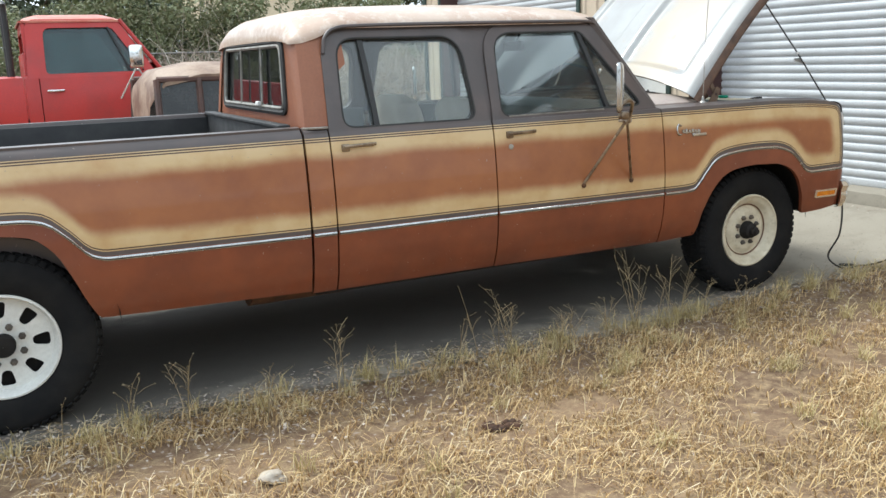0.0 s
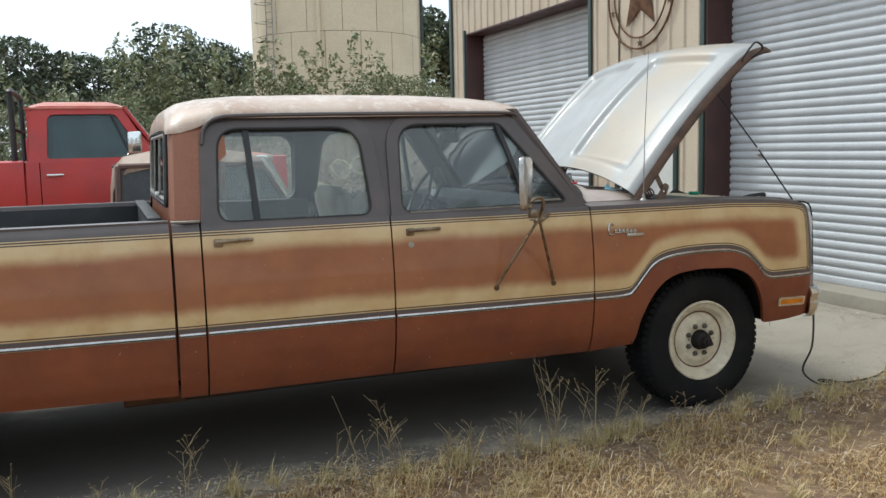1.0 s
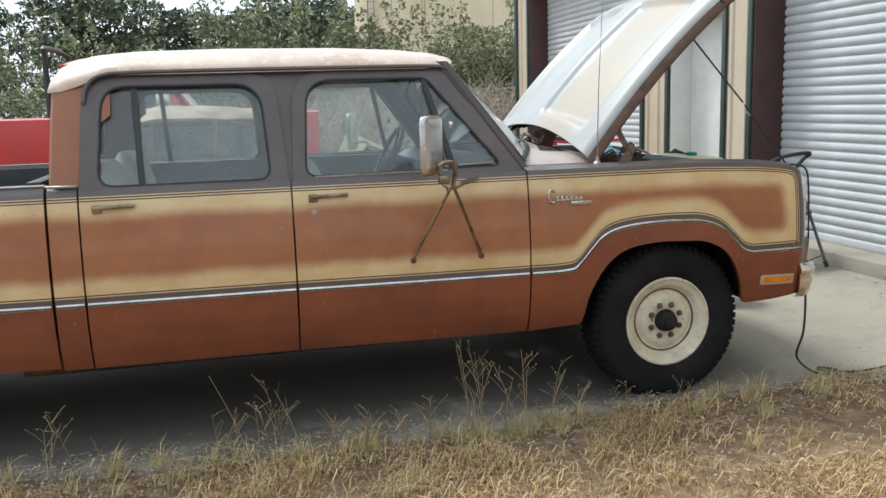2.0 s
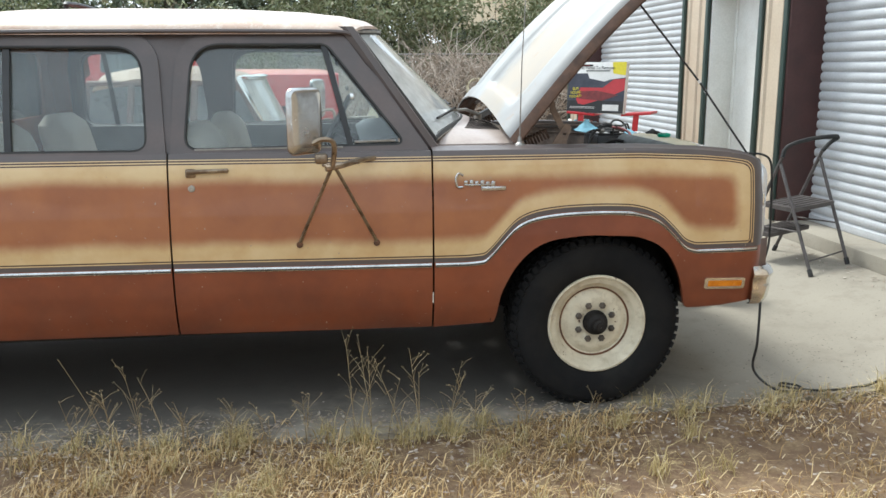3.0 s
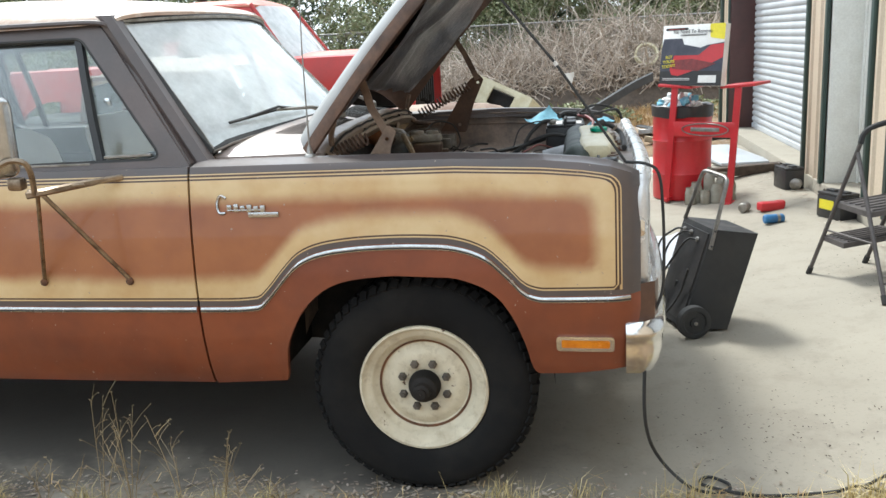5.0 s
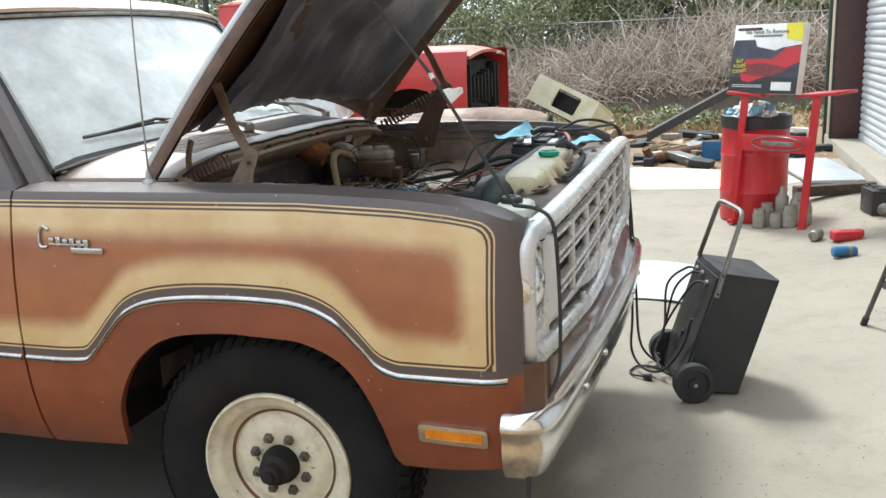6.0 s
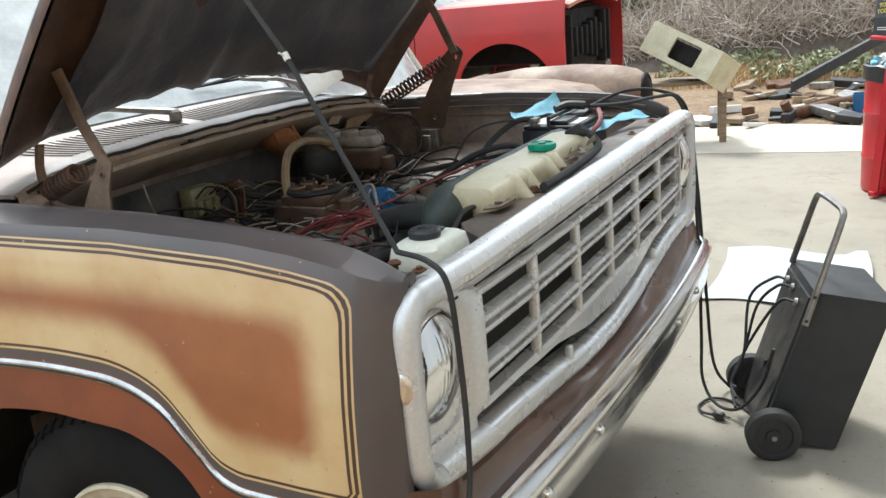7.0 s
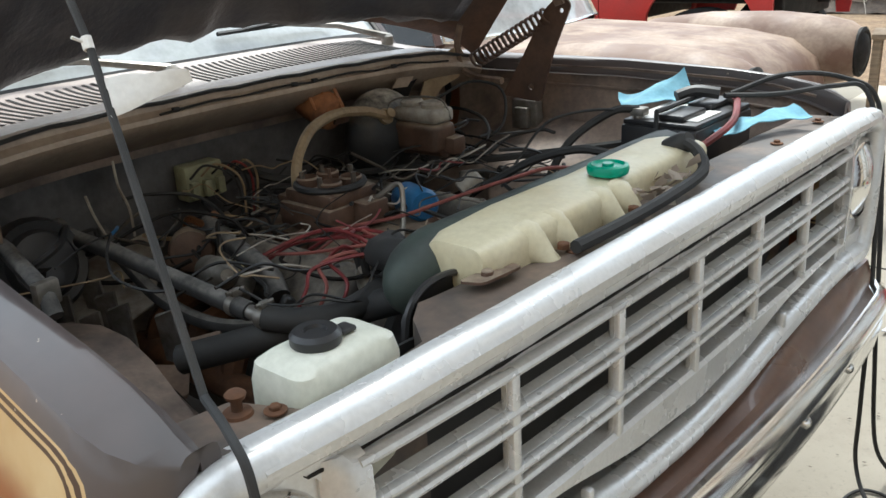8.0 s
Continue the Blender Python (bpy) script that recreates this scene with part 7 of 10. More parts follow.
box(bm, (0, 0, 0), (0.115, 0.075, 0.004), 0.0015, lm)
tag = part("sticker", bm, M["manila"], truck, "yellowed paper label")
for k in range(5):
    bm = BM()
    box(bm, (0, 0, 0), (0.09 - 0.012 * (k % 3), 0.004, 0.001), 0, lm @ Matrix.Translation((0.0, -0.026 + 0.013 * k, 0.003)))
    part("text_bar", bm, M["hoodframe"], tag)
bm = BM()
tube(bm, smooth_path([(3.845, -0.265, 0.945), (3.90, -0.28, 0.935), (4.03, -0.315, 0.93), (4.135, -0.34, 0.92), (4.19, -0.36, 0.89)], 4), 0.021, 10)
part("breather_hose", bm, M["dustrubber"], truck, "thick dusty breather hose")
bm = BM()
tube(bm, smooth_path([(4.20, -0.58, 0.86), (4.32, -0.50, 0.90), (4.42, -0.38, 0.93), (4.50, -0.28, 0.95)], 5), 0.026, 10)
part("radiator_hose", bm, M["rubber"], truck, "black radiator hose")

# paper tag hanging on the hood's cable
TAG_TOP, TAG_LOW, TAG_TIP = Vector((4.546, -0.812, 1.380)), Vector((4.572, -0.820, 1.345)), Vector((4.578, -0.728, 1.380))
bm = BM()
rows = []
for i in range(9):
    u = i / 8
    p, q = TAG_TOP.lerp(TAG_TIP, u), TAG_LOW.lerp(TAG_TIP + Vector((0.0, 0.004, -0.012)), u)
    bow = Vector((0.004, 0.002, 0.003)) * math.sin(math.pi * u) * (1 + 0.8 * math.sin(9 * u))
    rows.append([T_TRUCK @ (p.lerp(q, j / 4) + bow * (1 if j < 2 else 0.2 if j < 4 else -0.8)) for j in range(5)])
sheet(bm, rows, (0, 0, -0.0006))
tagged(link("paper_tag", bm, M["paper"]), "white paper tag taped round the thin cable", "paper tag")


# ---- ground and building ----
def ground_mesh():
    xs = [-400, -120, -40, -16] + [-12 + i for i in range(17)] + [5.2, 5.5, 5.7, 5.9, 6.1, 6.3, 6.5, 7.5, 9, 12, 14] + [18, 26, 50, 120, 400]
    ys = [-400, -120, -40, -14, -8, -5] + [-3 + 0.75 * i for i in range(30)] + [20, 26, 40, 90, 200, 400]
    bm = BM()
    rows = [[(x, y, gz(y, x) - (0.03 if 3.4 < y < 12.4 and -9 < x < 7 else 0.012) + (0.02 * noise.noise(Vector((x * 0.6, y * 0.6, 0))) if y < 3.4 else 0)) for y in ys] for x in xs]
    sheet(bm, rows)
    return bm


ground = tagged(link("ground", ground_mesh(), M["earth"]), "dry bare earth around the concrete drive", "ground", kind="structure")
# concrete drive in slabs, with a ragged near edge towards the grass
bm = BM()
near = lambda x: 0.04 * noise.noise(Vector((x * 1.3, 0, 0))) + lerp([(-8, 3.7), (0.25, 3.72), (1, 3.77), (1.9, 3.69), (2.9, 3.65), (3.8, 3.75), (4.4, 3.81), (5.25, 3.85), (6.5, 3.86)], x) + 0.02 * noise.noise(Vector((x * 9, 2, 0)))
xs = [-9 + 0.12 * i for i in range(131)]
rows = [[(x, y, gz(y, x)) for y in [near(x), near(x) + 0.05] + [4.2 + 0.4 * k for k in range(20)] + [12.1 + 0.2 * noise.noise(Vector((x, 7, 0)))]] for x in xs]
sheet(bm, rows, (0, 0, -0.06))
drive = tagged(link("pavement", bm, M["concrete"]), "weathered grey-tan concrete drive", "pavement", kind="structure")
bm = BM()
sheet(bm, [[(x, y, gz(y, x) + 0.006) for y in [10.66 + 0.065 * (x - 4.0) + 0.12 * k for k in range(12)] + [12.15 + 0.2 * noise.noise(Vector((x, 7, 0)))]] for x in [3.2 + 0.12 * i for i in range(27)]], (0, 0, -0.02))
part("pale_area", bm, M["palecrete"], drive, "paler area of the far concrete")
for x0, y0, x1, y1 in ((-9, 7.55, 4.6, 7.55), (4.3, 10.7, 6.5, 10.85)):
    bm = BM()
    n = 24
    pts = [(x0 + (x1 - x0) * i / n, y0 + (y1 - y0) * i / n) for i in range(n + 1)]
    wx, wy = (0.005, 0) if x0 == x1 else (0, 0.005)
    loft(bm, [[(x - wx, y - wy, gz(y, x) + 0.003), (x + wx, y + wy, gz(y, x) + 0.003), (x + wx, y + wy, gz(y, x) - 0.02), (x - wx, y - wy, gz(y, x) - 0.02)] for x, y in pts])
    bmesh.ops.recalc_face_normals(bm, faces=bm.faces)
    part("expansion_joint", bm, M["grime"], drive)

WX = 6.63                                          # outer face of the shop's wall
FLOOR = 0.19
WALL_TOP = 4.6
OPEN = [(3.40, 7.12, FLOOR, 3.30), (9.30, 13.10, FLOOR, 3.27), (7.60, 8.66, FLOOR, 2.30)]


def siding():
    """Ribbed metal siding with openings for the doors."""
    bm = BM()
    prof = []
    y = -4.0
    while y < 13.72:
        prof += [(y, 0.0), (y + 0.16, 0.0), (y + 0.18, 0.018), (y + 0.22, 0.018), (y + 0.24, 0.0)]
        y += 0.24
    prof = [(a, b) for a, b in prof if a <= 13.72]
    cuts = sorted({v for o in OPEN for v in o[:2]})
    ys = sorted([(a, b) for a, b in prof] + [(c, 0.0) for c in cuts])
    for (ya, ra), (yb, rb) in zip(ys, ys[1:]):
        if yb - ya < 1e-4:
            continue
        mid, spans = (ya + yb) / 2, [(0.12, WALL_TOP)]
        for o in OPEN:
            if o[0] < mid < o[1]:
                spans = [(o[3], WALL_TOP)]
        for z0, z1 in spans:
            f = [bm.verts.new((WX - r, yy, zz)) for yy, r, zz in ((ya, ra, z0), (yb, rb, z0), (yb, rb, z1), (ya, ra, z1))]
            bm.faces.new(f[::-1])
    bmesh.ops.remove_doubles(bm, verts=bm.verts, dist=0.0004)
    return bm


wall_shop = tagged(link("wall_shop_front", siding(), M["siding"], None, "", 20), "tan ribbed metal shop wall", "wall", kind="structure")
bm = BM()
cuts = [-4.0, 3.40, 7.12, 7.60, 8.66, 9.30, 13.10, 13.70]
for a, b in zip(cuts, cuts[1:]):
    o = [q for q in OPEN if abs(q[0] - a) < 0.01]
    z0 = o[0][3] if o else 0.12
    box(bm, (WX + 0.18, (a + b) / 2, (z0 + WALL_TOP) / 2), (0.30, b - a, WALL_TOP - z0))
part("wall_core", bm, M["siding"], wall_shop)
bm = BM()
box(bm, (WX + 4.2, 13.62, WALL_TOP / 2 + 0.06), (7.8, 0.14, WALL_TOP - 0.12))
tagged(link("wall_shop_side", bm, M["siding"]), "tan metal shop side wall", "wall", kind="structure")
bm = BM()
box(bm, (WX + 3.9, 4.85, WALL_TOP + 0.08), (8.4, 18.2, 0.16), 0.02)
tagged(link("roof_shop", bm, M["green"]), "dark green metal roof edge", "roof", kind="structure")
bm = BM()
box(bm, (WX + 0.93, 5.0, 0.02), (1.90, 17.4, 0.34), 0.012)
tagged(link("foundation", bm, M["concrete"]), "concrete footing along the shop wall", "foundation", kind="structure")


def trim(name, c, s, mat):
    bm = BM()
    box(bm, c, s, 0.004)
    return tagged(link(name, bm, M[mat]), "%s door trim" % ("dark brown" if mat == "trimbrown" else "dark green"), "trim", kind="structure")


for y0, y1, z0, z1 in OPEN[:2]:
    trim("trim_jamb_far", (WX + 0.155, y1 - 0.012, (z0 + z1) / 2), (0.335, 0.03, z1 - z0), "trimbrown")
    trim("trim_jamb_near", (WX + 0.155, y0 + 0.012, (z0 + z1) / 2), (0.335, 0.03, z1 - z0), "green")
    trim("trim_head", (WX + 0.155, (y0 + y1) / 2, z1 - 0.012), (0.335, y1 - y0 - 0.06, 0.03), "trimbrown")
    for yy in (y0 - 0.03, y1 + 0.03):
        trim("trim_edge", (WX - 0.02, yy, (z0 + z1) / 2 + 0.03), (0.03, 0.06, z1 - z0 + 0.06), "green")
for yy in (7.575, 8.685):
    trim("trim_edge", (WX - 0.02, yy, 1.26), (0.03, 0.06, 2.16), "green")
trim("trim_edge", (WX - 0.02, 8.13, 2.335), (0.03, 1.17, 0.06), "green")
bm = BM()
box(bm, (WX + 0.15, 8.648, 1.245), (0.29, 0.02, 2.11), 0.003)
tagged(link("trim_reveal", bm, M["white"]), "pale painted door reveal", "trim", kind="structure")
trim("trim_corner", (WX - 0.012, 13.69, 2.3), (0.05, 0.09, 4.5), "green")


def rollup(name, y0, y1, z0, z1):
    """A roll-up door of curved slats."""
    door = thing(name, "white corrugated steel roll-up door, shut", "door", Matrix.Translation((WX + 0.30, (y0 + y1) / 2, z0)), kind="structure")
    n = int((z1 - z0) / 0.078)
    half = (y1 - y0) / 2 - 0.028
    bm = BM()
    prof = [(0.0, 0.0), (-0.012, 0.012), (-0.016, 0.034), (-0.013, 0.056), (-0.004, 0.066), (0.002, 0.070), (0.004, 0.078)]
    sheet(bm, [[(x, -half, z) for x, z in prof][::-1], [(x, half, z) for x, z in prof][::-1]], None)
    first = part("slat", bm, M["slat"], door, "", 35)
    for i in range(1, n):
        ob = new("slat", first.data)
        ob.parent = door
        ob.location = (0, 0, 0.078 * i)
    bm = BM()
    box(bm, (-0.005, 0, 0.03), (0.03, 2 * half, 0.06), 0.006)
    part("bottom_bar", bm, M["slat"], door)
    bm = BM()
    box(bm, (0.02, 0, 0.078 * n + 0.02), (0.02, 2 * half, 0.06))
    part("head_plate", bm, M["slat"], door)
    return door


for i, (y0, y1, z0, z1) in enumerate(OPEN[:2]):
    rollup("door_%d" % (i + 1), y0, y1, z0, z1)
y0, y1, z0, z1 = OPEN[2]
wd = thing("door_3", "plain white steel walk-through door, shut", "door", Matrix.Translation((WX + 0.25, (y0 + y1) / 2, z0)), kind="structure")
bm = BM()
box(bm, (0.03, 0, 1.03), (0.045, 0.93, 2.04), 0.004)
part("leaf", bm, M["white"], wd)
bm = BM()
for yy in (-0.495, 0.485):
    box(bm, (0.03, yy, 1.04), (0.07, 0.05, 2.09), 0.006)
box(bm, (0.03, 0, 2.08), (0.07, 0.93, 0.05), 0.006)
part("frame", bm, M["white"], wd, "white frame")
bm = BM()
lathe(bm, [(0.03, 0), (0.03, 0.006), (0.012, 0.012), (0.012, 0.04), (0.027, 0.05), (0.027, 0.068), (0.012, 0.078)], Matrix.Translation((0.006, -0.40, 0.96)) @ rot("Y", -90), 16)
part("door_handle", bm, M["alloy"], wd)

# ---- things on the concrete ----
def at(x, y, turn=0.0, z=0.0):
    return Matrix.Translation((x, y, gz(y, x) + z)) @ rot("Z", turn)


# step ladder
lad = thing("step_ladder", "folding two-step metal ladder, grey-brown, standing open", "ladder", at(6.30, 6.35))
NL, NR, FL, FR = Vector((-0.336, 0.104, -0.05)), Vector((-0.002, 0.154, -0.002)), Vector((-0.144, -0.638, -0.018)), Vector((0.251, -0.435, 0.012))
TL, TR = Vector((-0.17, -0.18, 0.765)), Vector((0.17, -0.12, 0.80))
for name, pts in (("front_leg", (NL, TL)), ("front_leg", (NR, TR)), ("rear_leg", (FL, TL + Vector((-0.01, 0, -0.05)))), ("rear_leg", (FR, TR + Vector((-0.01, 0, -0.05))))):
    bm = BM()
    tube(bm, pts, 0.0125, 8)
    leg = part(name, bm, M["ladder"], lad)
    bm = BM()
    d = (pts[1] - pts[0]).normalized()
    tube(bm, [pts[0] + Vector((0, 0, 0.002)), pts[0] + d * 0.05], 0.017, 8)
    part("rubber_foot", bm, M["rubber"], leg)
bm = BM()
tube(bm, smooth_path([TL, TL + Vector((0.02, 0.0, 0.06)), TL + Vector((0.08, -0.01, 0.10)), (TL + TR) / 2 + Vector((0.09, 0.0, 0.115)), TR + Vector((0.10, -0.02, 0.105)), TR + Vector((0.05, -0.01, 0.06)), TR], 5), 0.016, 8)
part("handrail", bm, M["rubber"], lad, "dark hoop handle")
for t, dep, name in ((0.56, 0.33, "upper_step"), (0.30, 0.22, "lower_step")):
    a, b = NL.lerp(TL, t), NR.lerp(TR, t)
    side = (b - a).normalized()
    fwd = Vector((0.25, -0.97, 0)) * dep
    bm = BM()
    for off in (0.0,):
        p = [a, b, b + fwd, a + fwd]
        loft(bm, [[q + Vector((0, 0, 0.012)) for q in p], [q + Vector((0, 0, -0.018)) for q in p]])
    bmesh.ops.recalc_face_normals(bm, faces=bm.faces)
    step_ob = part(name, bm, M["ladder"], lad)
    for i in range(6):
        bm = BM()
        q = a + fwd * ((i + 0.5) / 6)
        tube(bm, [q + side * 0.03 + Vector((0, 0, 0.014)), q + side * ((b - a).length - 0.03) + Vector((0, 0, 0.014))], 0.005, 5)
        part("tread_rib", bm, M["ladder"], step_ob)
bm = BM()
tube(bm, [NR.lerp(TR, 0.36), FR.lerp(TR, 0.36)], 0.006, 6)
tube(bm, [NL.lerp(TL, 0.36), FL.lerp(TL, 0.36)], 0.006, 6)
tube(bm, [FL.lerp(TL, 0.12), FR.lerp(TR, 0.12)], 0.006, 6)
part("brace", bm, M["ladder"], lad)

# charger cart: a black box leaning back on two wheels
cart_o = Vector((5.22, 5.60, GROUND))
cart = thing("battery_charger", "black wheeled battery charger with a bent tube handle", "charger", Matrix.Translation(cart_o))
C_BL, C_E1, C_E2, C_UP = Vector((5.105, 5.50, 0.0)) - cart_o, Vector((0.235, 0.04, -0.02)), Vector((-0.10, 0.345, 0.0)), Vector((0.155, 0.06, 0.505))
cpt = lambda a, b, c: C_BL + C_E1 * a + C_E2 * b + C_UP * c
bm = BM()
ring = rounded([(0, 0), (1, 0), (1, 1), (0, 1)], 0.03, 2)
loft(bm, [[cpt(a, b, c - 0.03 * a * (c > 0.5)) for a, b in ring] for c in (0.0, 1.0)])
bmesh.ops.recalc_face_normals(bm, faces=bm.faces)
case = part("case", bm, M["black"], cart)
bm = BM()
loft(bm, [[cpt(a, b, c) for a, b in ((-0.03, 0.06), (0.0, 0.06), (0.0, 0.94), (-0.03, 0.94))] for c in (0.06, 0.95)])
bmesh.ops.recalc_face_normals(bm, faces=bm.faces)
part("control_panel", bm, M["plastic"], case, "scuffed dark control panel")
for b, c in ((0.3, 0.86), (0.55, 0.9), (0.78, 0.9)):
    bm = BM()
    q = (-C_E1).to_track_quat("Z", "Y").to_matrix().to_4x4()
    lathe(bm, [(0.014, 0.0), (0.013, 0.010), (0.007, 0.014)], Matrix.Translation(cpt(-0.03, b, c)) @ q, 12)
    part("cable_grommet", bm, M["metal"], case)
axis = C_E2.normalized()
for b in (-0.19, 1.04):
    m = Matrix.Translation(cpt(0.13, b, 0.0)) @ (-axis).to_track_quat("Z", "Y").to_matrix().to_4x4()
    m.translation.z = 0.085
    bm = BM()
    lathe(bm, [(0.045, -0.026), (0.075, -0.028), (0.085, -0.02), (0.085, 0.02), (0.075, 0.026), (0.060, 0.024), (0.056, 0.016), (0.026, 0.016), (0.024, 0.026), (0.001, 0.026)], m, 32)
    wh = part("wheel", bm, M["rubber"], cart)
    bm = BM()
    lathe(bm, [(0.009, -0.03), (0.009, 0.034), (0.001, 0.036)], m, 12)
    part("axle_cap", bm, M["metal"], wh)
bm = BM()
fl, ft = Vector((5.163, 5.885, 0.50)) - cart_o, Vector((5.245, 5.80, 0.775)) - cart_o
nl, nt = Vector((5.237, 5.485, 0.42)) - cart_o, Vector((5.335, 5.60, 0.76)) - cart_o
up_f, up_n, across = (ft - fl).normalized(), (nt - nl).normalized(), (nt - ft).normalized()
tube(bm, smooth_path([fl, fl.lerp(ft, 0.5), ft - up_f * 0.04, ft + across * 0.012 - up_f * 0.008, ft + across * 0.05, nt - across * 0.05, nt - across * 0.012 - up_n * 0.008, nt - up_n * 0.04, nl.lerp(nt, 0.5), nl], 4), 0.0105, 8)
part("handle", bm, M["metal"], cart, "bent grey steel tube handle")
bm = BM()
for g in (0.05, 0.26):
    hardware(bm, nl.lerp(nt, g) + Vector((0.0, -0.011, 0.0)), (0, -1, 0), 0.006, 0.004)
part("handle_bolt", bm, M["black"], cart)
for k, (b, c) in enumerate(((0.3, 0.86), (0.55, 0.9), (0.78, 0.9))):
    bm = BM()
    tube(bm, smooth_path([cpt(-0.06, b, c), cpt(-0.20, b + 0.1, c - 0.02), cpt(-0.28 - 0.05 * k, b + 0.22, c - 0.2), cpt(-0.26, 0.8, 0.35), cpt(-0.30, 0.75, 0.14), cpt(-0.25, 0.45 + 0.1 * k, 0.05 + 0.04 * k)], 6), 0.0055, 6)
    part("lead", bm, M["rubber"], cart)

# cords
def cord(name, pts, r, label, plug=None):
    c = thing(name, label, "cord", None)
    bm = BM()
    tube(bm, smooth_path(pts, 7), r, 7)
    part("cable", bm, M["rubber"], c)
    if plug:
        p, d = Vector(plug[0]), Vector(plug[1]).normalized()
        bm = BM()
        q = d.to_track_quat("Z", "Y").to_matrix().to_4x4()
        lathe(bm, [(0.007, 0), (0.014, 0.012), (0.016, 0.035), (0.013, 0.042)], Matrix.Translation(p) @ q, 12)
        part("plug", bm, M["plastic"], c)
        bm = BM()
        for s in (-0.006, 0.006):
            box(bm, (0, 0, 0), (0.0015, 0.006, 0.02), 0, Matrix.Translation(p) @ q @ Matrix.Translation((s, 0, 0.052)))
        part("prong", bm, M["alloy"], c)
    return c


hp = lambda a, b, c: T_TRUCK @ HOOD @ Vector((a, b, c))
tt = lambda x, v, w: T_TRUCK @ Vector((x, v, w))
G0 = GROUND
bm = BM()
ext = thing("extension_cord", "black cord tied to the hood, hanging down to the ground", "cord", None)
tube(bm, [tt(4.238, -0.752, 1.763), tt(4.52, -0.803, 1.415), tt(4.735, -0.865, 1.10)], 0.0046, 8)
tube(bm, smooth_path([tt(4.735, -0.865, 1.10), tt(4.80, -0.885, 1.094), tt(4.836, -0.893, 1.06), tt(4.848, -0.897, 0.95), tt(4.852, -0.90, 0.80), tt(4.845, -0.91, 0.68), tt(4.80, -0.945, 0.60), tt(4.765, -0.965, 0.62)], 6), 0.005, 8)
part("cable", bm, M["rubber"], ext)
bm = BM()
tube(bm, smooth_path([tt(4.80, -0.945, 0.60), tt(4.785, -0.99, 0.45), tt(4.79, -0.98, 0.25), (4.84, 3.93, G0 + 0.10), (4.94, 3.90, G0 + 0.01), (5.04, 3.86, G0 + 0.012), (5.07, 3.92, G0 + 0.012), (5.01, 3.97, G0 + 0.012), (4.98, 3.90, G0 + 0.02), (5.15, 3.85, G0 + 0.012), (5.38, 3.88, G0 + 0.012), (5.50, 3.91, G0 + 0.02), (5.62, 3.80, G0 + 0.015), (5.56, 3.66, G0 + 0.02), (5.46, 3.66, G0 + 0.02)], 6), 0.006, 7)
part("ground_run", bm, M["rubber"], ext)
bm = BM()
tube(bm, smooth_path([(5.50, 3.91, G0 + 0.02), (5.65, 4.02, G0 + 0.02), (5.9, 4.06, G0 + 0.03), (6.3, 4.1, gz(4, 6.3) + 0.01)], 5), 0.006, 7)
part("ground_run", bm, M["rubber"], ext)
bm = BM()
tube(bm, [tt(4.517, -0.803, 1.420), tt(4.524, -0.805, 1.408)], 0.0062, 7)
tube(bm, [tt(4.520, -0.806, 1.415), tt(4.518, -0.819, 1.422)], 0.002, 5)
part("cable_tie", bm, M["paper"], ext, "white cable tie")

p0 = tt(4.735, 0.50, 1.085)
cord("power_cord", [tt(4.60, 0.60, 1.13), tt(4.68, 0.72, 1.12), tt(4.75, 0.86, 1.12), tt(4.80, 0.94, 1.10), tt(4.835, 0.965, 0.95), tt(4.86, 0.965, 0.6), tt(4.87, 0.96, 0.25), (4.87, 5.80, 0.06), (4.93, 5.72, G0 + 0.03), (5.02, 5.66, G0 + 0.05), (5.10, 5.60, 0.15), (5.14, 5.56, 0.30)], 0.006, "black cord hanging over the grille to the charger")
cord("power_cord", [tt(4.58, 0.68, 1.12), tt(4.66, 0.80, 1.15), tt(4.75, 0.92, 1.13), tt(4.815, 1.0, 1.06), tt(4.85, 1.0, 0.8), tt(4.88, 1.0, 0.4), (4.90, 5.86, 0.1), (4.95, 5.90, G0 + 0.02), (5.02, 5.84, G0 + 0.02), (5.08, 5.76, 0.06), (5.10, 5.70, 0.2)], 0.006, "black cord hanging over the grille to the charger")
cord("plug_cord", [(5.10, 5.62, 0.05), (5.05, 5.72, G0 + 0.012), (4.97, 5.80, G0 + 0.008), (4.90, 5.80, G0 + 0.008), (4.87, 5.73, G0 + 0.008), (4.89, 5.68, G0 + 0.010), (4.93, 5.66, G0 + 0.014)], 0.005, "black charger cord ending in a loose plug", ((4.93, 5.66, G0 + 0.016), (1, -0.25, 0)))

# red display stand with a barrel and a carton on top
st = thing("display_stand", "red steel stand holding a full red rubbish barrel", "stand", at(5.68, 9.25, -32))
bm = BM()
lathe(bm, [(0.255, 0.0), (0.26, 0.02), (0.262, 0.22), (0.268, 0.235), (0.262, 0.25), (0.262, 0.52), (0.268, 0.535), (0.262, 0.55), (0.262, 0.82), (0.27, 0.832), (0.262, 0.84), (0.25, 0.835), (0.248, 0.68), (0.001, 0.68)], Matrix.Translation((-0.16, 0.05, 0.0)), 40, False)
barrel = part("barrel", bm, M["redcan"], st, "red steel barrel")
bm = BM()
lathe(bm, [(0.272, 0.755), (0.275, 0.80), (0.278, 0.845), (0.265, 0.855), (0.25, 0.84), (0.245, 0.70)], Matrix.Translation((-0.16, 0.05, 0.0)), 40, False)
for v in bm.verts:
    v.co.z += 0.02 * noise.noise(v.co * 9) - (0.03 * abs(noise.noise(v.co * 4)) if v.co.z < 0.77 else 0)
part("bin_liner", bm, M["plastic"], barrel, "dark plastic bag folded over the rim")
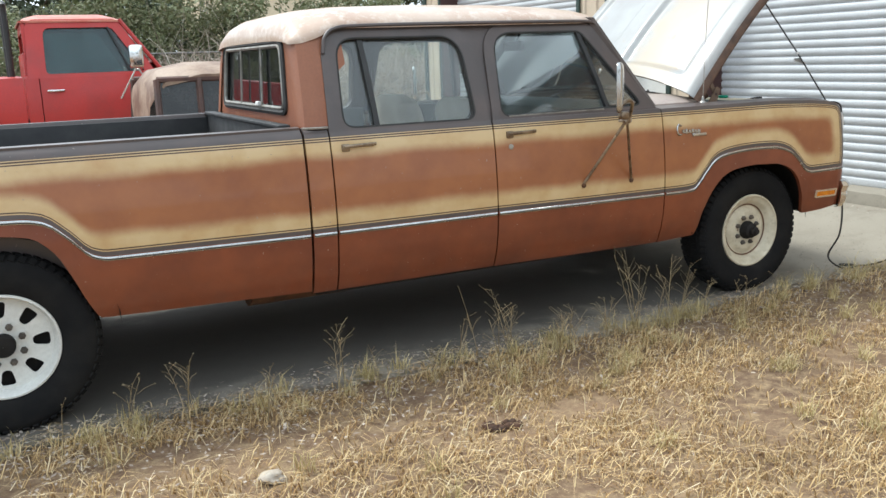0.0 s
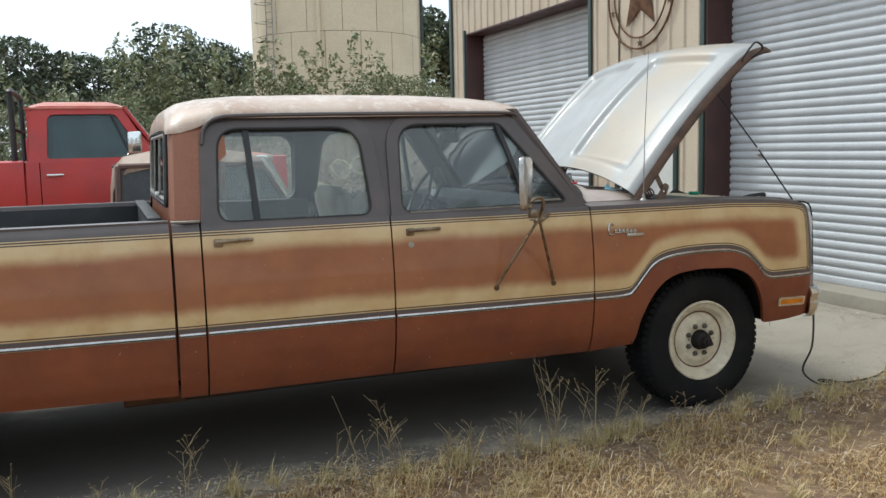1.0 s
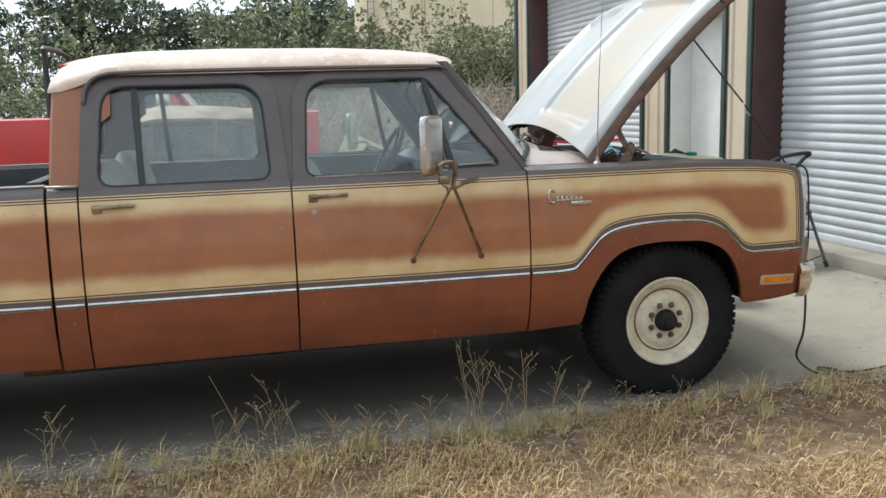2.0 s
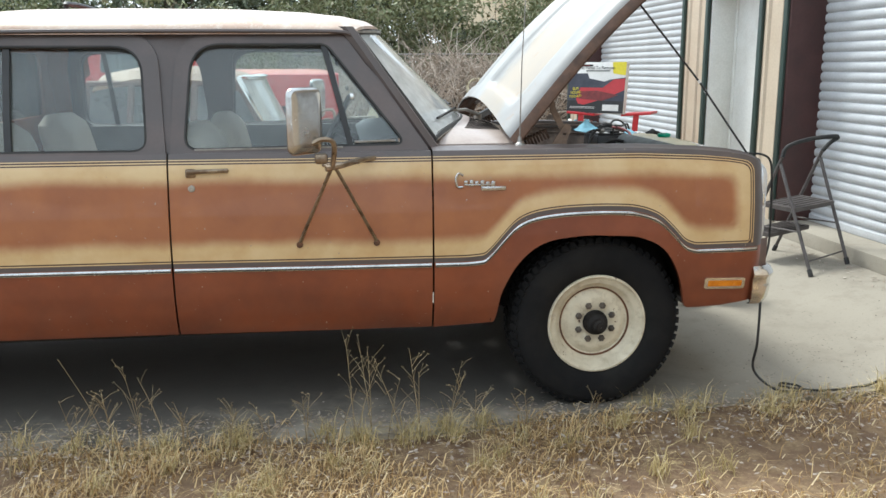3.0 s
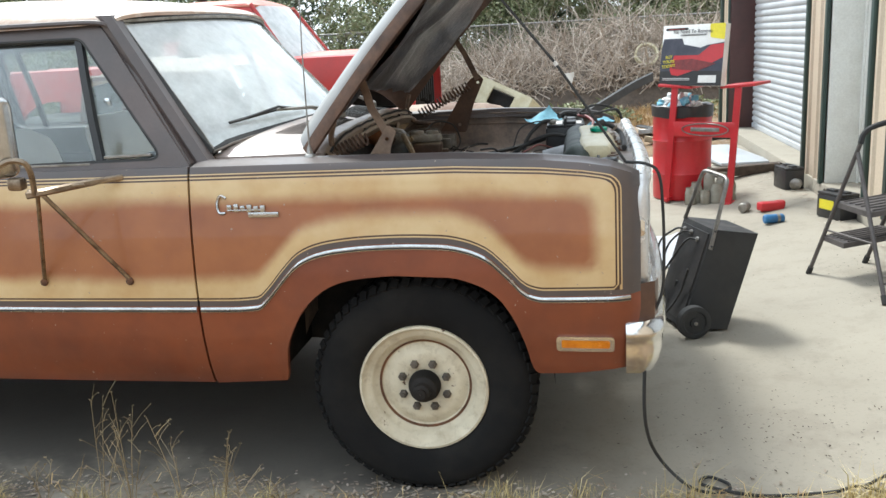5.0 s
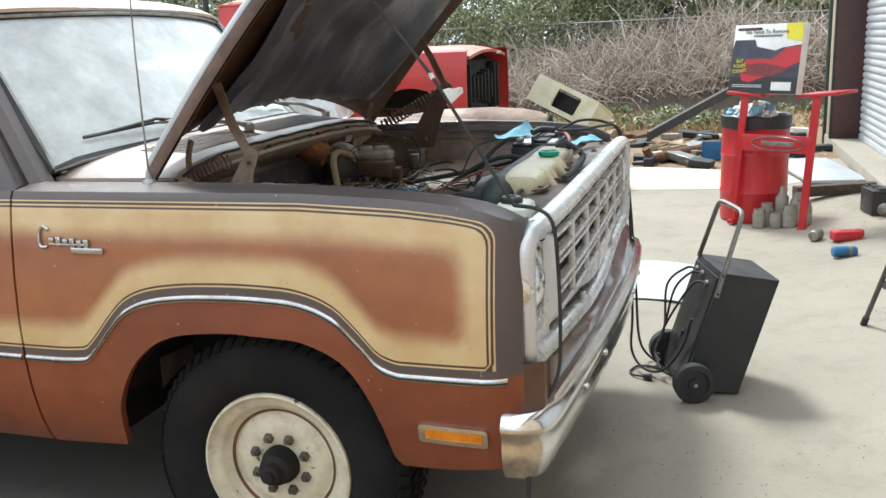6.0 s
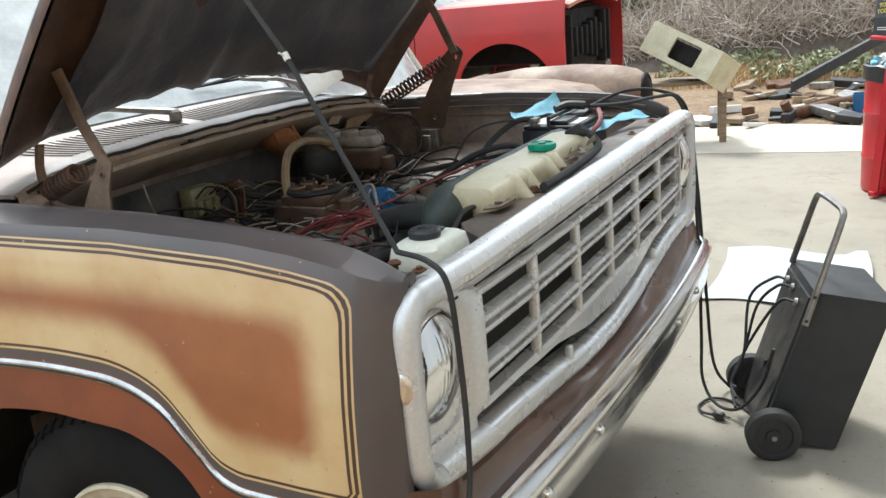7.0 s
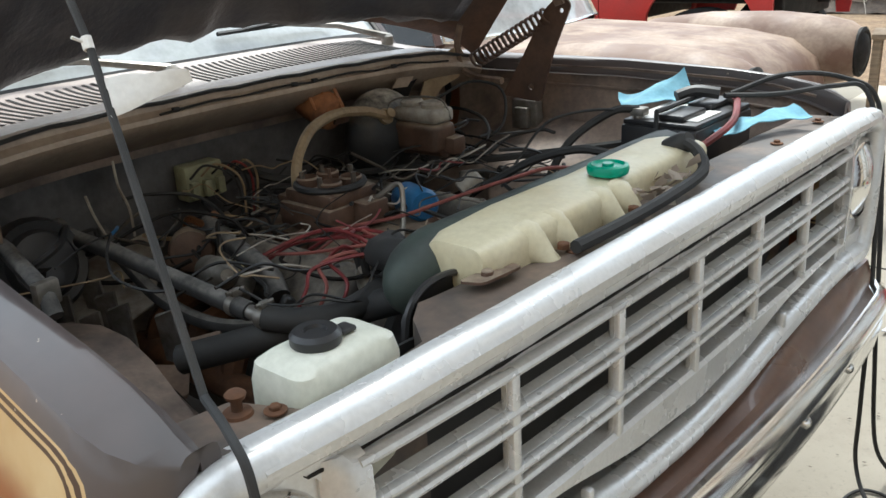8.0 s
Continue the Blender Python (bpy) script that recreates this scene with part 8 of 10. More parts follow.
for x, top, foot in ((-0.09, -0.09, -0.15), (0.36, 0.48, 0.43)):
    bm = BM()
    loft(bm, [[(foot + dx, -0.30 + dy, 0.0) for dx, dy in ((-0.028, 0), (0.028, 0), (0.028, 0.02), (-0.028, 0.02))], [(top + dx, -0.26 + dy, 1.02) for dx, dy in ((-0.028, 0), (0.028, 0), (0.028, 0.02), (-0.028, 0.02))]])
    bmesh.ops.recalc_face_normals(bm, faces=bm.faces)
    part("upright", bm, M["redcan"], st)
    bm = BM()
    box(bm, (foot, -0.14, 0.022), (0.05, 0.36, 0.035), 0.008)
    part("foot", bm, M["redcan"], st)
    bm = BM()
    box(bm, (top, -0.10, 1.03), (0.30, 0.36, 0.025), 0.006, rot("Y", -4 if x > 0 else 4))
    part("arm", bm, M["redcan"], st)
bm = BM()
box(bm, (0.185, -0.268, 0.66), (0.56, 0.012, 0.13), 0.004)
plaque = part("plaque", bm, M["redcan"], st)
bm = BM()
tube(bm, [(0.20 + 0.21 * math.cos(a), -0.277, 0.66 + 0.052 * math.sin(a)) for a in [2 * math.pi * i / 28 for i in range(28)]], 0.006, 6, closed=True)
box(bm, (0.20, -0.276, 0.66), (0.26, 0.006, 0.035), 0.002)
part("emblem", bm, M["metal"], plaque, "grey oval emblem")
bm = BM()
rb = random.Random(3)
for k in range(34):
    a, r = rb.uniform(0, 6.28), rb.uniform(0, 0.21)
    c = Vector((-0.16 + r * math.cos(a), 0.05 + r * math.sin(a), 0.80 + rb.uniform(0, 0.11)))
    box(bm, c, (rb.uniform(0.04, 0.12), rb.uniform(0.03, 0.09), rb.uniform(0.02, 0.06)), 0.006, Euler((rb.uniform(0, 3), rb.uniform(0, 3), rb.uniform(0, 3))).to_matrix().to_4x4(), 1)
tagged(part("rubbish", bm, M["paper"], barrel, "crumpled wrappers and bags"), kind="stuff")
bm = BM()
for k in range(10):
    a, r = rb.uniform(0, 6.28), rb.uniform(0.05, 0.24)
    c = Vector((-0.16 + r * math.cos(a), 0.05 + r * math.sin(a), 0.84 + rb.uniform(0, 0.09)))
    box(bm, c, (rb.uniform(0.04, 0.10), rb.uniform(0.03, 0.08), rb.uniform(0.02, 0.05)), 0.006, Euler((rb.uniform(0, 3), rb.uniform(0, 3), rb.uniform(0, 3))).to_matrix().to_4x4(), 1)
tagged(part("blue_rubbish", bm, M["cloth"], barrel), kind="stuff")

# the carton with its printed picture of a truck bed
cart_m = at(5.575, 8.98, -43, 1.045) @ rot("X", -7)
bx = thing("carton", "printed cardboard carton showing a red truck bed cover, on the stand", "carton", cart_m)
W2, H2 = 0.315, 0.515
bm = BM()
box(bm, (0, 0.035, H2 / 2), (2 * W2, 0.07, H2), 0.004)
part("box", bm, M["paper"], bx)
def flat(name, pts, mat, y, parent, label=""):
    bm = BM()
    plate(bm, pts, [], 0.0015, lambda a, b, c: ((a * 2 - 1) * W2, -y + -c, b * H2))
    return part(name, bm, M[mat], parent, label)


flat("print_dark", rounded([(0.0, 0.0), (1.0, 0.0), (1.0, 0.24), (0.0, 0.24)], 0.002, 1), "black", 0.003, bx)
flat("print_grey", [(0.0, 0.24), (0.0, 0.62), (0.03, 0.78), (0.33, 0.78), (0.37, 0.68), (0.64, 0.62), (0.74, 0.66), (1.0, 0.70), (1.0, 0.24)], "navy", 0.003, bx)
flat("print_red", [(0.16, 0.26), (0.22, 0.50), (0.62, 0.50), (0.80, 0.66), (1.0, 0.68), (1.0, 0.46), (0.7, 0.30), (0.3, 0.16), (0.2, 0.18)], "redcan", 0.0045, bx)
flat("print_red_dark", [(0.18, 0.42), (0.52, 0.44), (0.9, 0.36), (0.62, 0.24), (0.2, 0.28)], "wire_red", 0.006, bx)
flat("print_burst", rounded([(0.78, 0.78), (1.0, 0.74), (1.0, 1.0), (0.76, 1.0)], 0.02, 2), "yellow", 0.003, bx)
flat("print_inset", [(0.64, 0.05), (0.92, 0.05), (0.92, 0.17), (0.64, 0.17)], "paper", 0.005, bx)
flat("logo_bar", rounded([(0.05, 0.915), (0.42, 0.915), (0.42, 0.955), (0.05, 0.955)], 0.02, 2), "black", 0.003, bx)
flat("logo_bar", rounded([(0.10, 0.925), (0.36, 0.925), (0.36, 0.945), (0.10, 0.945)], 0.01, 2), "wire_red", 0.0045, bx)
for b in (0.82, 0.835, 0.115, 0.09):
    flat("text_bar", [(0.30 if b > 0.5 else 0.05, b), (0.72 if b > 0.5 else 0.5, b), (0.72 if b > 0.5 else 0.5, b + 0.008), (0.30 if b > 0.5 else 0.05, b + 0.008)], "black" if b > 0.5 else "paper", 0.005, bx)


def words(text, size, m, mat, parent, name):
    cu = bpy.data.curves.new(name, "FONT")
    cu.body, cu.size, cu.extrude, cu.align_x = text, size, 0.0006, "CENTER"
    tmp = bpy.data.objects.new(name, cu)
    me = bpy.data.meshes.new_from_object(tmp)
    bpy.data.objects.remove(tmp)
    me.materials.clear()
    me.materials.append(M[mat])
    ob = new(name, me)
    ob.parent = parent
    ob.matrix_local = m
    return ob


words("No Need To Remove.", 0.044, Matrix.Translation((0.0, -0.005, 0.862 * H2)) @ rot("X", 90), "black", bx, "slogan")
for i, t in enumerate(("BUY", "YOURS", "TODAY!")):
    words(t, 0.038, Matrix.Translation((-0.225, -0.009, (0.45 - 0.075 * i) * H2)) @ rot("X", 90) @ rot("Z", 6), "yellow", bx, "burst_words")


def jar(x, y, r, h, neck=0.7):
    j = thing("glass_jar", "dusty empty glass jar on the concrete", "jar", at(x, y), "jars beside the stand")
    bm = BM()
    lathe(bm, [(r * 0.9, 0.0), (r, 0.006), (r, h * 0.72), (r * neck, h * 0.86), (r * neck, h), (r * neck * 0.9, h), (r * neck * 0.9, h * 0.86), (r * 0.93, h * 0.70), (r * 0.92, 0.01), (0.001, 0.008)], None, 20, False)
    g = part("glass", bm, M["jar"], j)
    g.visible_shadow = False
    bm = BM()
    lathe(bm, [(r * 0.9, 0.009), (r * 0.9, h * 0.12), (0.001, h * 0.12)], None, 16, False)
    part("residue", bm, M["hose_tan"], j)
    return j


for x, y, r, h, n in ((5.60, 8.97, 0.05, 0.15, 0.85), (5.66, 9.05, 0.055, 0.18, 0.8), (5.72, 8.93, 0.048, 0.12, 0.85), (5.77, 9.05, 0.05, 0.30, 0.4), (5.82, 8.92, 0.058, 0.17, 0.8), (5.88, 9.02, 0.055, 0.24, 0.7), (5.92, 8.93, 0.06, 0.19, 0.82)):
    jar(x, y, r, h, n)


def can(name, x, y, r, l, turn, mat, label):
    c = thing(name, label, "can", at(x, y, turn, r))
    bm = BM()
    lathe(bm, [(r * 0.8, -l / 2), (r, -l / 2 + 0.008), (r, l / 2 - 0.012), (r * 0.8, l / 2), (r * 0.75, l / 2 - 0.004), (0.001, l / 2 - 0.004)], rot("Y", 90), 20)
    body = part("body", bm, M[mat], c)
    bm = BM()
    lathe(bm, [(r * 1.01, l * 0.12), (r * 1.01, l * 0.28)], rot("Y", 90), 20, False)
    part("band", bm, M["alloy"], body)
    return c


can("drink_can", 6.06, 7.83, 0.035, 0.15, 12, "blue", "blue and green drink can lying on its side")
can("tin_can", 5.95, 8.37, 0.04, 0.10, 60, "alloy", "dented pale tin lying on its side")
can("tin_can", 6.50, 9.0, 0.05, 0.12, 70, "alloy", "pale round tin beside the battery")
bm = BM()
box(bm, (0, 0, 0.035), (0.20, 0.09, 0.07), 0.015, rot("Z", 15))
box(bm, (0.08, 0.02, 0.05), (0.07, 0.06, 0.05), 0.012)
bmesh.ops.transform(bm, matrix=at(6.13, 8.27), verts=bm.verts)
tagged(link("toolbox_scrap", bm, M["redcan"]), "small red plastic box lying on the concrete", "box")


def car_battery(x, y, turn, label, stripe):
    b = thing("car_battery", label, "battery", at(x, y, turn))
    bm = BM()
    box(bm, (0, 0, 0.085), (0.17, 0.25, 0.17), 0.008)
    part("case", bm, M["plastic"], b)
    bm = BM()
    box(bm, (0, 0, 0.18), (0.168, 0.248, 0.02), 0.005)
    for dy in (-0.06, 0.06):
        box(bm, (0, dy, 0.197), (0.05, 0.09, 0.016), 0.004)
    part("lid", bm, M["plastic"], b)
    for dy in (-0.09, 0.09):
        bm = BM()
        lathe(bm, [(0.010, 0), (0.008, 0.02)], Matrix.Translation((-0.055, dy, 0.188)), 10)
        part("terminal", bm, M["alloy"], b)
    if stripe:
        bm = BM()
        box(bm, (-0.0855, 0.02, 0.10), (0.003, 0.15, 0.07))
        part("label_patch", bm, M["yellow"], b, "yellow-green label")
    return b


car_battery(6.46, 9.10, 10, "old black car battery standing on the concrete", False)
car_battery(6.50, 7.78, 24, "black car battery with a yellow label standing on the concrete", True)

# white plastic sheet on the concrete behind the charger
bm = BM()
rows = []
for i in range(15):
    row = []
    for j in range(11):
        a, b = i / 14, j / 10
        x = 4.66 + 0.72 * a + 0.04 * math.sin(b * 3)
        y = 6.85 + 0.90 * b + 0.05 * math.sin(a * 6)
        row.append((x, y, G0 + 0.012 + 0.018 * max(0, noise.noise(Vector((x * 4, y * 4, 1)))) + 0.02 * (a > 0.9)))
    rows.append(row)
sheet(bm, rows, (0, 0, -0.003))
tagged(link("plastic_sheet", bm, M["sheet"]), "sheet of white plastic lying on the concrete", "sheet")

# junk by the brush: pipe, blue bin, panel, boards, strip
bm = BM()
tube(bm, smooth_path([(4.50, 12.55, 0.16), (4.55, 12.6, 0.05), (4.62, 12.7, 0.02), (4.85, 12.95, 0.04), (5.1, 13.3, 0.05), (5.2, 13.5, 0.06)], 5), [0.05] * 10 + [0.07] * 9 + [0.06] * 7, 10)
tagged(link("exhaust_pipe_scrap", bm, M["rust"]), "rusty bent exhaust pipe lying on the ground", "pipe")
bm = BM()
loft(bm, [[(5.28 + a * k, 13.0 + b * k, z) for a, b in rounded([(-0.14, -0.10), (0.14, -0.10), (0.14, 0.10), (-0.14, 0.10)], 0.02, 3)] for z, k in ((G0, 0.85), (G0 + 0.20, 1.0), (G0 + 0.20, 0.93), (G0 + 0.03, 0.8))])
bmesh.ops.recalc_face_normals(bm, faces=bm.faces)
tagged(link("storage_bin", bm, M["blue"]), "small blue plastic bin on the ground", "bin")
bm = BM()
box(bm, (6.28, 11.3, gz(11, 6.28) + 0.02), (0.55, 1.5, 0.03), 0.004, rot("Z", 8))
tagged(link("panel_board", bm, M["sheet"]), "flat pale board lying on the concrete", "board")
bm = BM()
box(bm, (6.28, 9.95, gz(9, 6.28) + 0.05), (0.75, 0.10, 0.09), 0.006, rot("Z", 22))
tagged(link("plank", bm, M["bark"]), "weathered wooden plank lying on the concrete", "plank")
bm = BM()
a, b = Vector((4.4, 14.4, 0.10)), Vector((5.9, 16.2, 0.75))
pts = smooth_path([a, a.lerp(b, 0.4) + Vector((0, 0, 0.02)), a.lerp(b, 0.75) + Vector((0, 0, 0.03)), b], 5)
loft(bm, [[p + Vector((0, 0, 0.07)), p + Vector((0.03, -0.03, 0.06)), p + Vector((0.03, -0.03, -0.07)), p + Vector((0, 0, -0.06))] for p in pts])
bmesh.ops.recalc_face_normals(bm, faces=bm.faces)
tagged(link("bumper_strip", bm, M["black"]), "long black trim strip propped on rubbish", "strip")
rj = random.Random(21)
for k in range(58):
    x, y = rj.uniform(3.6, 6.4), rj.uniform(12.1, 15.5)
    bm = BM()
    sx, sy, sz = rj.uniform(0.1, 0.6), rj.uniform(0.05, 0.25), rj.uniform(0.02, 0.10)
    m = Matrix.Translation((x, y, gz(y, x) + sz / 2)) @ Euler((rj.uniform(-0.2, 0.2), rj.uniform(-0.2, 0.2), rj.uniform(0, 3))).to_matrix().to_4x4()
    box(bm, (0, 0, 0), (sx, sy, sz), 0.008, m, 1)
    mat = rj.choice(("wood", "paper", "black", "rust", "metal", "black", "hose_tan"))
    tagged(link("scrap_piece", bm, M[mat]), "%s scrap lying by the brush" % {"wood": "weathered wooden", "paper": "pale card", "black": "black metal", "rust": "rusty metal", "metal": "grey metal", "hose_tan": "tan plastic"}[mat], "scrap", "scrap by the brush")

# cream appliance casing on a wooden bench
bench_ob = thing("work_bench", "rough weathered wooden bench in the yard", "bench", at(3.72, 11.35, 12) @ Matrix.Diagonal((0.8, 0.8, 0.82, 1)))
bm = BM()
box(bm, (0, 0, 0.70), (0.95, 0.55, 0.05), 0.006)
part("top", bm, M["wood"], bench_ob)
for x in (-0.42, 0.42):
    for y in (-0.22, 0.22):
        bm = BM()
        box(bm, (x, y, 0.34), (0.08, 0.08, 0.68), 0.006)
        part("leg", bm, M["wood"], bench_ob)
cs = thing("metal_casing", "cream metal casing with square openings, tilted on the bench", "casing", at(3.72, 11.2, -25, 0.68) @ rot("Y", 22) @ rot("X", -24))
bm = BM()
plate(bm, rounded([(-0.40, 0), (0.40, 0), (0.40, 0.30), (-0.40, 0.30)], 0.02, 2), [rounded([(-0.10, 0.05), (0.20, 0.05), (0.20, 0.25), (-0.10, 0.25)], 0.02, 2)], 0.02, lambda a, b, c: (a, -0.2 + c, b))
plate(bm, rounded([(-0.40, -0.2), (0.40, -0.2), (0.40, 0.2), (-0.40, 0.2)], 0.02, 2), [rounded([(-0.3, -0.13), (0.12, -0.13), (0.12, 0.1), (-0.3, 0.1)], 0.02, 2)], 0.02, lambda a, b, c: (a, b, 0.30 + c))
plate(bm, rounded([(-0.2, 0), (0.2, 0), (0.2, 0.30), (-0.2, 0.30)], 0.01, 2), [], 0.02, lambda a, b, c: (0.39 + c, a, b))
part("shell", bm, M["cream"], cs)
bm = BM()
box(bm, (0.0, 0.05, 0.13), (0.7, 0.3, 0.22), 0.01)
part("inside", bm, M["grime"], cs)

# star ornament on the shop wall
star = thing("star_ornament", "dark metal star in a ring on the shop wall", "ornament", Matrix.Translation((WX - 0.03, 8.22, 3.12)) @ rot("Y", -90))
for r, t in ((0.62, 0.012), (0.50, 0.010)):
    bm = BM()
    tube(bm, [(r * math.cos(a), r * math.sin(a), 0) for a in [2 * math.pi * i / 64 for i in range(64)]], t, 6, closed=True)
    part("ring", bm, M["rust"], star)
def star_mesh(bm, r, m):
    c = bm.verts.new(m @ Vector((0, 0, 0.06 * r / 0.45)))
    ring = [bm.verts.new(m @ Vector(((r if i % 2 == 0 else 0.42 * r) * math.cos(math.pi * i / 5), (r if i % 2 == 0 else 0.42 * r) * math.sin(math.pi * i / 5), 0))) for i in range(10)]
    for i in range(10):
        bm.faces.new((c, ring[i], ring[(i + 1) % 10]))


bm = BM()
star_mesh(bm, 0.46, Matrix())
part("star", bm, M["rust"], star)
for k in range(5):
    a = 2 * math.pi * k / 5 + math.pi / 5
    bm = BM()
    star_mesh(bm, 0.055, Matrix.Translation((0.56 * math.cos(a), 0.56 * math.sin(a), 0)))
    part("small_star", bm, M["rust"], star)

# leaf litter along the footing and bits on the concrete
def litter(name, n, fx0, spread, label, mat="twig", size=(0.006, 0.022)):
    rl = random.Random(n)
    vs, fs = [], []
    for k in range(n):
        x, y = fx0(rl)
        c = Vector((x, y, gz(y, x) + rl.uniform(0.003, 0.010)))
        a = rl.uniform(0, 6.28)
        l, w = rl.uniform(*size), rl.uniform(*size) * 0.5
        u, v = Vector((math.cos(a), math.sin(a), rl.uniform(-0.2, 0.3))) * l, Vector((-math.sin(a), math.cos(a), 0)) * w
        i = len(vs)
        vs += [tuple(c - u), tuple(c - v), tuple(c + u), tuple(c + v)]
        fs.append((i, i + 1, i + 2, i + 3))
    me = bpy.data.meshes.new(name)
    me.from_pydata(vs, [], fs)
    me.materials.append(M[mat])
    return tagged(new(name, me), label, "litter", kind="stuff")


litter("leaf_litter", 900, lambda r: (6.52 - abs(r.gauss(0, 0.10)), r.uniform(3.2, 13.2)), 0, "dead leaves along the footing")
litter("drive_litter", 620, lambda r: (r.uniform(4.7, 6.4), r.uniform(3.9, 11.5)) if r.random() < 0.45 else (r.gauss(5.35, 0.3), r.gauss(4.35, 0.28)) if r.random() < 0.6 else (r.gauss(6.2, 0.12), r.gauss(6.3, 0.5)), 0, "leaf bits and crumbs on the concrete", "bark", (0.003, 0.009))
litter("far_litter", 500, lambda r: (r.uniform(3.4, 6.5), r.uniform(11.2, 13.0)), 0, "dead leaves at the far edge of the concrete")
litter("grass_litter", 5200, lambda r: (r.uniform(-2, 6.4), 3.9 - abs(r.gauss(0, 0.45))), 0, "dead leaves and straw bits in the grass", "twig", (0.004, 0.018))
litter("near_litter", 1500, lambda r: (r.uniform(-2, 6.4), 3.72 + abs(r.gauss(0, 0.13))), 0, "dry leaf bits along the grass edge", "twig", (0.004, 0.016))

# ---- the red pickup and the old sedan behind ----
def simple_wheel(parent, x, y, r, side, rim="rim", drop=0.0):
    m = Matrix.Translation((x, y, r - drop)) @ rot("X", 90 if side < 0 else -90)
    bm = BM()
    lathe(bm, [(0.2, -0.1), (r * 0.85, -0.11), (r, -0.07), (r, 0.07), (r * 0.85, 0.11), (0.22, 0.10), (0.2, 0.08)], m, 40, False)
    t = part("wheel", bm, M["tyre"], parent)
    bm = BM()
    lathe(bm, [(0.215, 0.095), (0.205, 0.10), (0.19, 0.07), (0.12, 0.05), (0.05, 0.07), (0.001, 0.075)], m, 32, False)
    part("rim", bm, M[rim], t)


red = thing("red_pickup", "faded red single-cab pickup truck with its grille removed", "pickup truck", Matrix.Translation((0.27, 10.92, GROUND + 0.24)))
# local x: 0 at the back of the cab; the nose is at 2.75
RW = 0.95
RB = [(0.42, 0.88), (0.55, 0.94), (0.75, 0.95), (0.95, 0.945), (1.1, 0.925), (1.2, 0.90)]
def rbottom(x):
    d = abs(x - 2.15)
    return 0.45 + (0.42 * math.sqrt(max(0, 1 - (d / 0.46) ** 2)) if d < 0.46 else 0)


for s in (-1, 1):
    for name, x0, x1, bot in (("bed_side", -2.35, -0.03, lambda x: 0.5 + (0.38 * math.sqrt(max(0, 1 - ((x + 1.25) / 0.46) ** 2)) if abs(x + 1.25) < 0.46 else 0)), ("cab_corner", -0.01, 0.12, lambda x: 0.45), ("door", 0.13, 1.28, lambda x: 0.45), ("front_fender", 1.29, 2.72, rbottom)):
        bm = BM()
        n = 40
        rows = [[(x, s * lerp(RB, w), w) for w in [bot(x) + (1.2 - bot(x)) * j / 10 for j in range(11)]] + [(x, s * 0.83, 1.215), (x, s * 0.74, 1.215 if x > 1.28 else 1.19)] for x in [x0 + (x1 - x0) * i / n for i in range(n + 1)]]
        sheet(bm, rows if s < 0 else rows[::-1], (0, -s * 0.03, 0))
        p = part(name, bm, M["red"], red)
        if name == "door":
            bm = BM()
            box(bm, (0.27, s * 0.945, 1.06), (0.17, 0.03, 0.025), 0.008)
            part("door_handle", bm, M["chrome"], p)
            bm = BM()
            op = rounded([(0.20, 1.23), (1.19, 1.23), (0.90, 1.70), (0.22, 1.70)], [0.05, 0.04, 0.05, 0.08])
            rgv = lambda w: 0.90 - 0.34 * (w - 1.2)
            plate(bm, rounded([(0.02, 1.19), (1.31, 1.19), (0.96, 1.79), (0.06, 1.79)], [0.01, 0.02, 0.05, 0.10]), [op], 0.04, lambda a, b, c: (a, s * (rgv(b) + c), b))
            part("window_frame", bm, M["red"], p)
            bm = BM()
            plate(bm, op, [], 0.004, lambda a, b, c: (a, s * (rgv(b) - 0.02 + c), b))
            g = part("window_glass", bm, M["darkglass"], p)
            bm = BM()
            tube(bm, [(1.04, s * (rgv(1.24) - 0.01), 1.23), (0.86, s * (rgv(1.66) - 0.01), 1.70)], 0.012, 6)
            part("vent_divider", bm, M["black"], p)
            bm = BM()
            tube(bm, [(0.90, s * 0.95, 0.95), (1.06, s * 1.12, 1.26)], 0.010, 6)
            tube(bm, [(1.25, s * 0.95, 1.0), (1.08, s * 1.12, 1.26)], 0.010, 6)
            tube(bm, [(1.15, s * 0.90, 1.24), (1.07, s * 1.13, 1.30)], 0.010, 6)
            box(bm, (1.07, s * 1.14, 1.38), (0.15, 0.07, 0.24), 0.03)
            part("door_mirror", bm, M["chrome"], p)
bm = BM()
rows = []
for i in range(17):
    x = 0.0 + 1.02 * i / 16
    e = min(1, min(i, 16 - i) / 3)
    rows.append([(x, a * 0.72, 1.775 + (0.085 * e ** 0.5) * (1 - abs(a) ** 3.2)) for a in [-1 + j / 10 for j in range(21)]])
sheet(bm, rows[::-1], (0, 0, -0.02))
part("roof", bm, M["fadedred"], red)
bm = BM()
box(bm, (0.02, 0, 1.0), (0.04, 1.6, 0.9), 0.01)
plate(bm, [(-0.84, 1.2), (0.84, 1.2), (0.70, 1.78), (-0.70, 1.78)], [rounded([(-0.62, 1.28), (0.62, 1.28), (0.56, 1.66), (-0.56, 1.66)], 0.04)], 0.04, lambda a, b, c: (0.02 - c, a, b))
part("cab_back", bm, M["red"], red)
bm = BM()
sheet(bm, [[(1.40 + 0.10 * (1 - a * a) - 0.42 * b, a * (0.80 - 0.10 * b), 1.20 + 0.57 * b) for b in (0, 0.25, 0.5, 0.75, 1)] for a in [-1 + i / 8 for i in range(17)]])
g = part("windshield", bm, M["shield"], red)
bm = BM()
for s in (-1, 1):
    tube(bm, [(1.40, s * 0.83, 1.19), (0.99, s * 0.71, 1.78)], 0.022, 6)
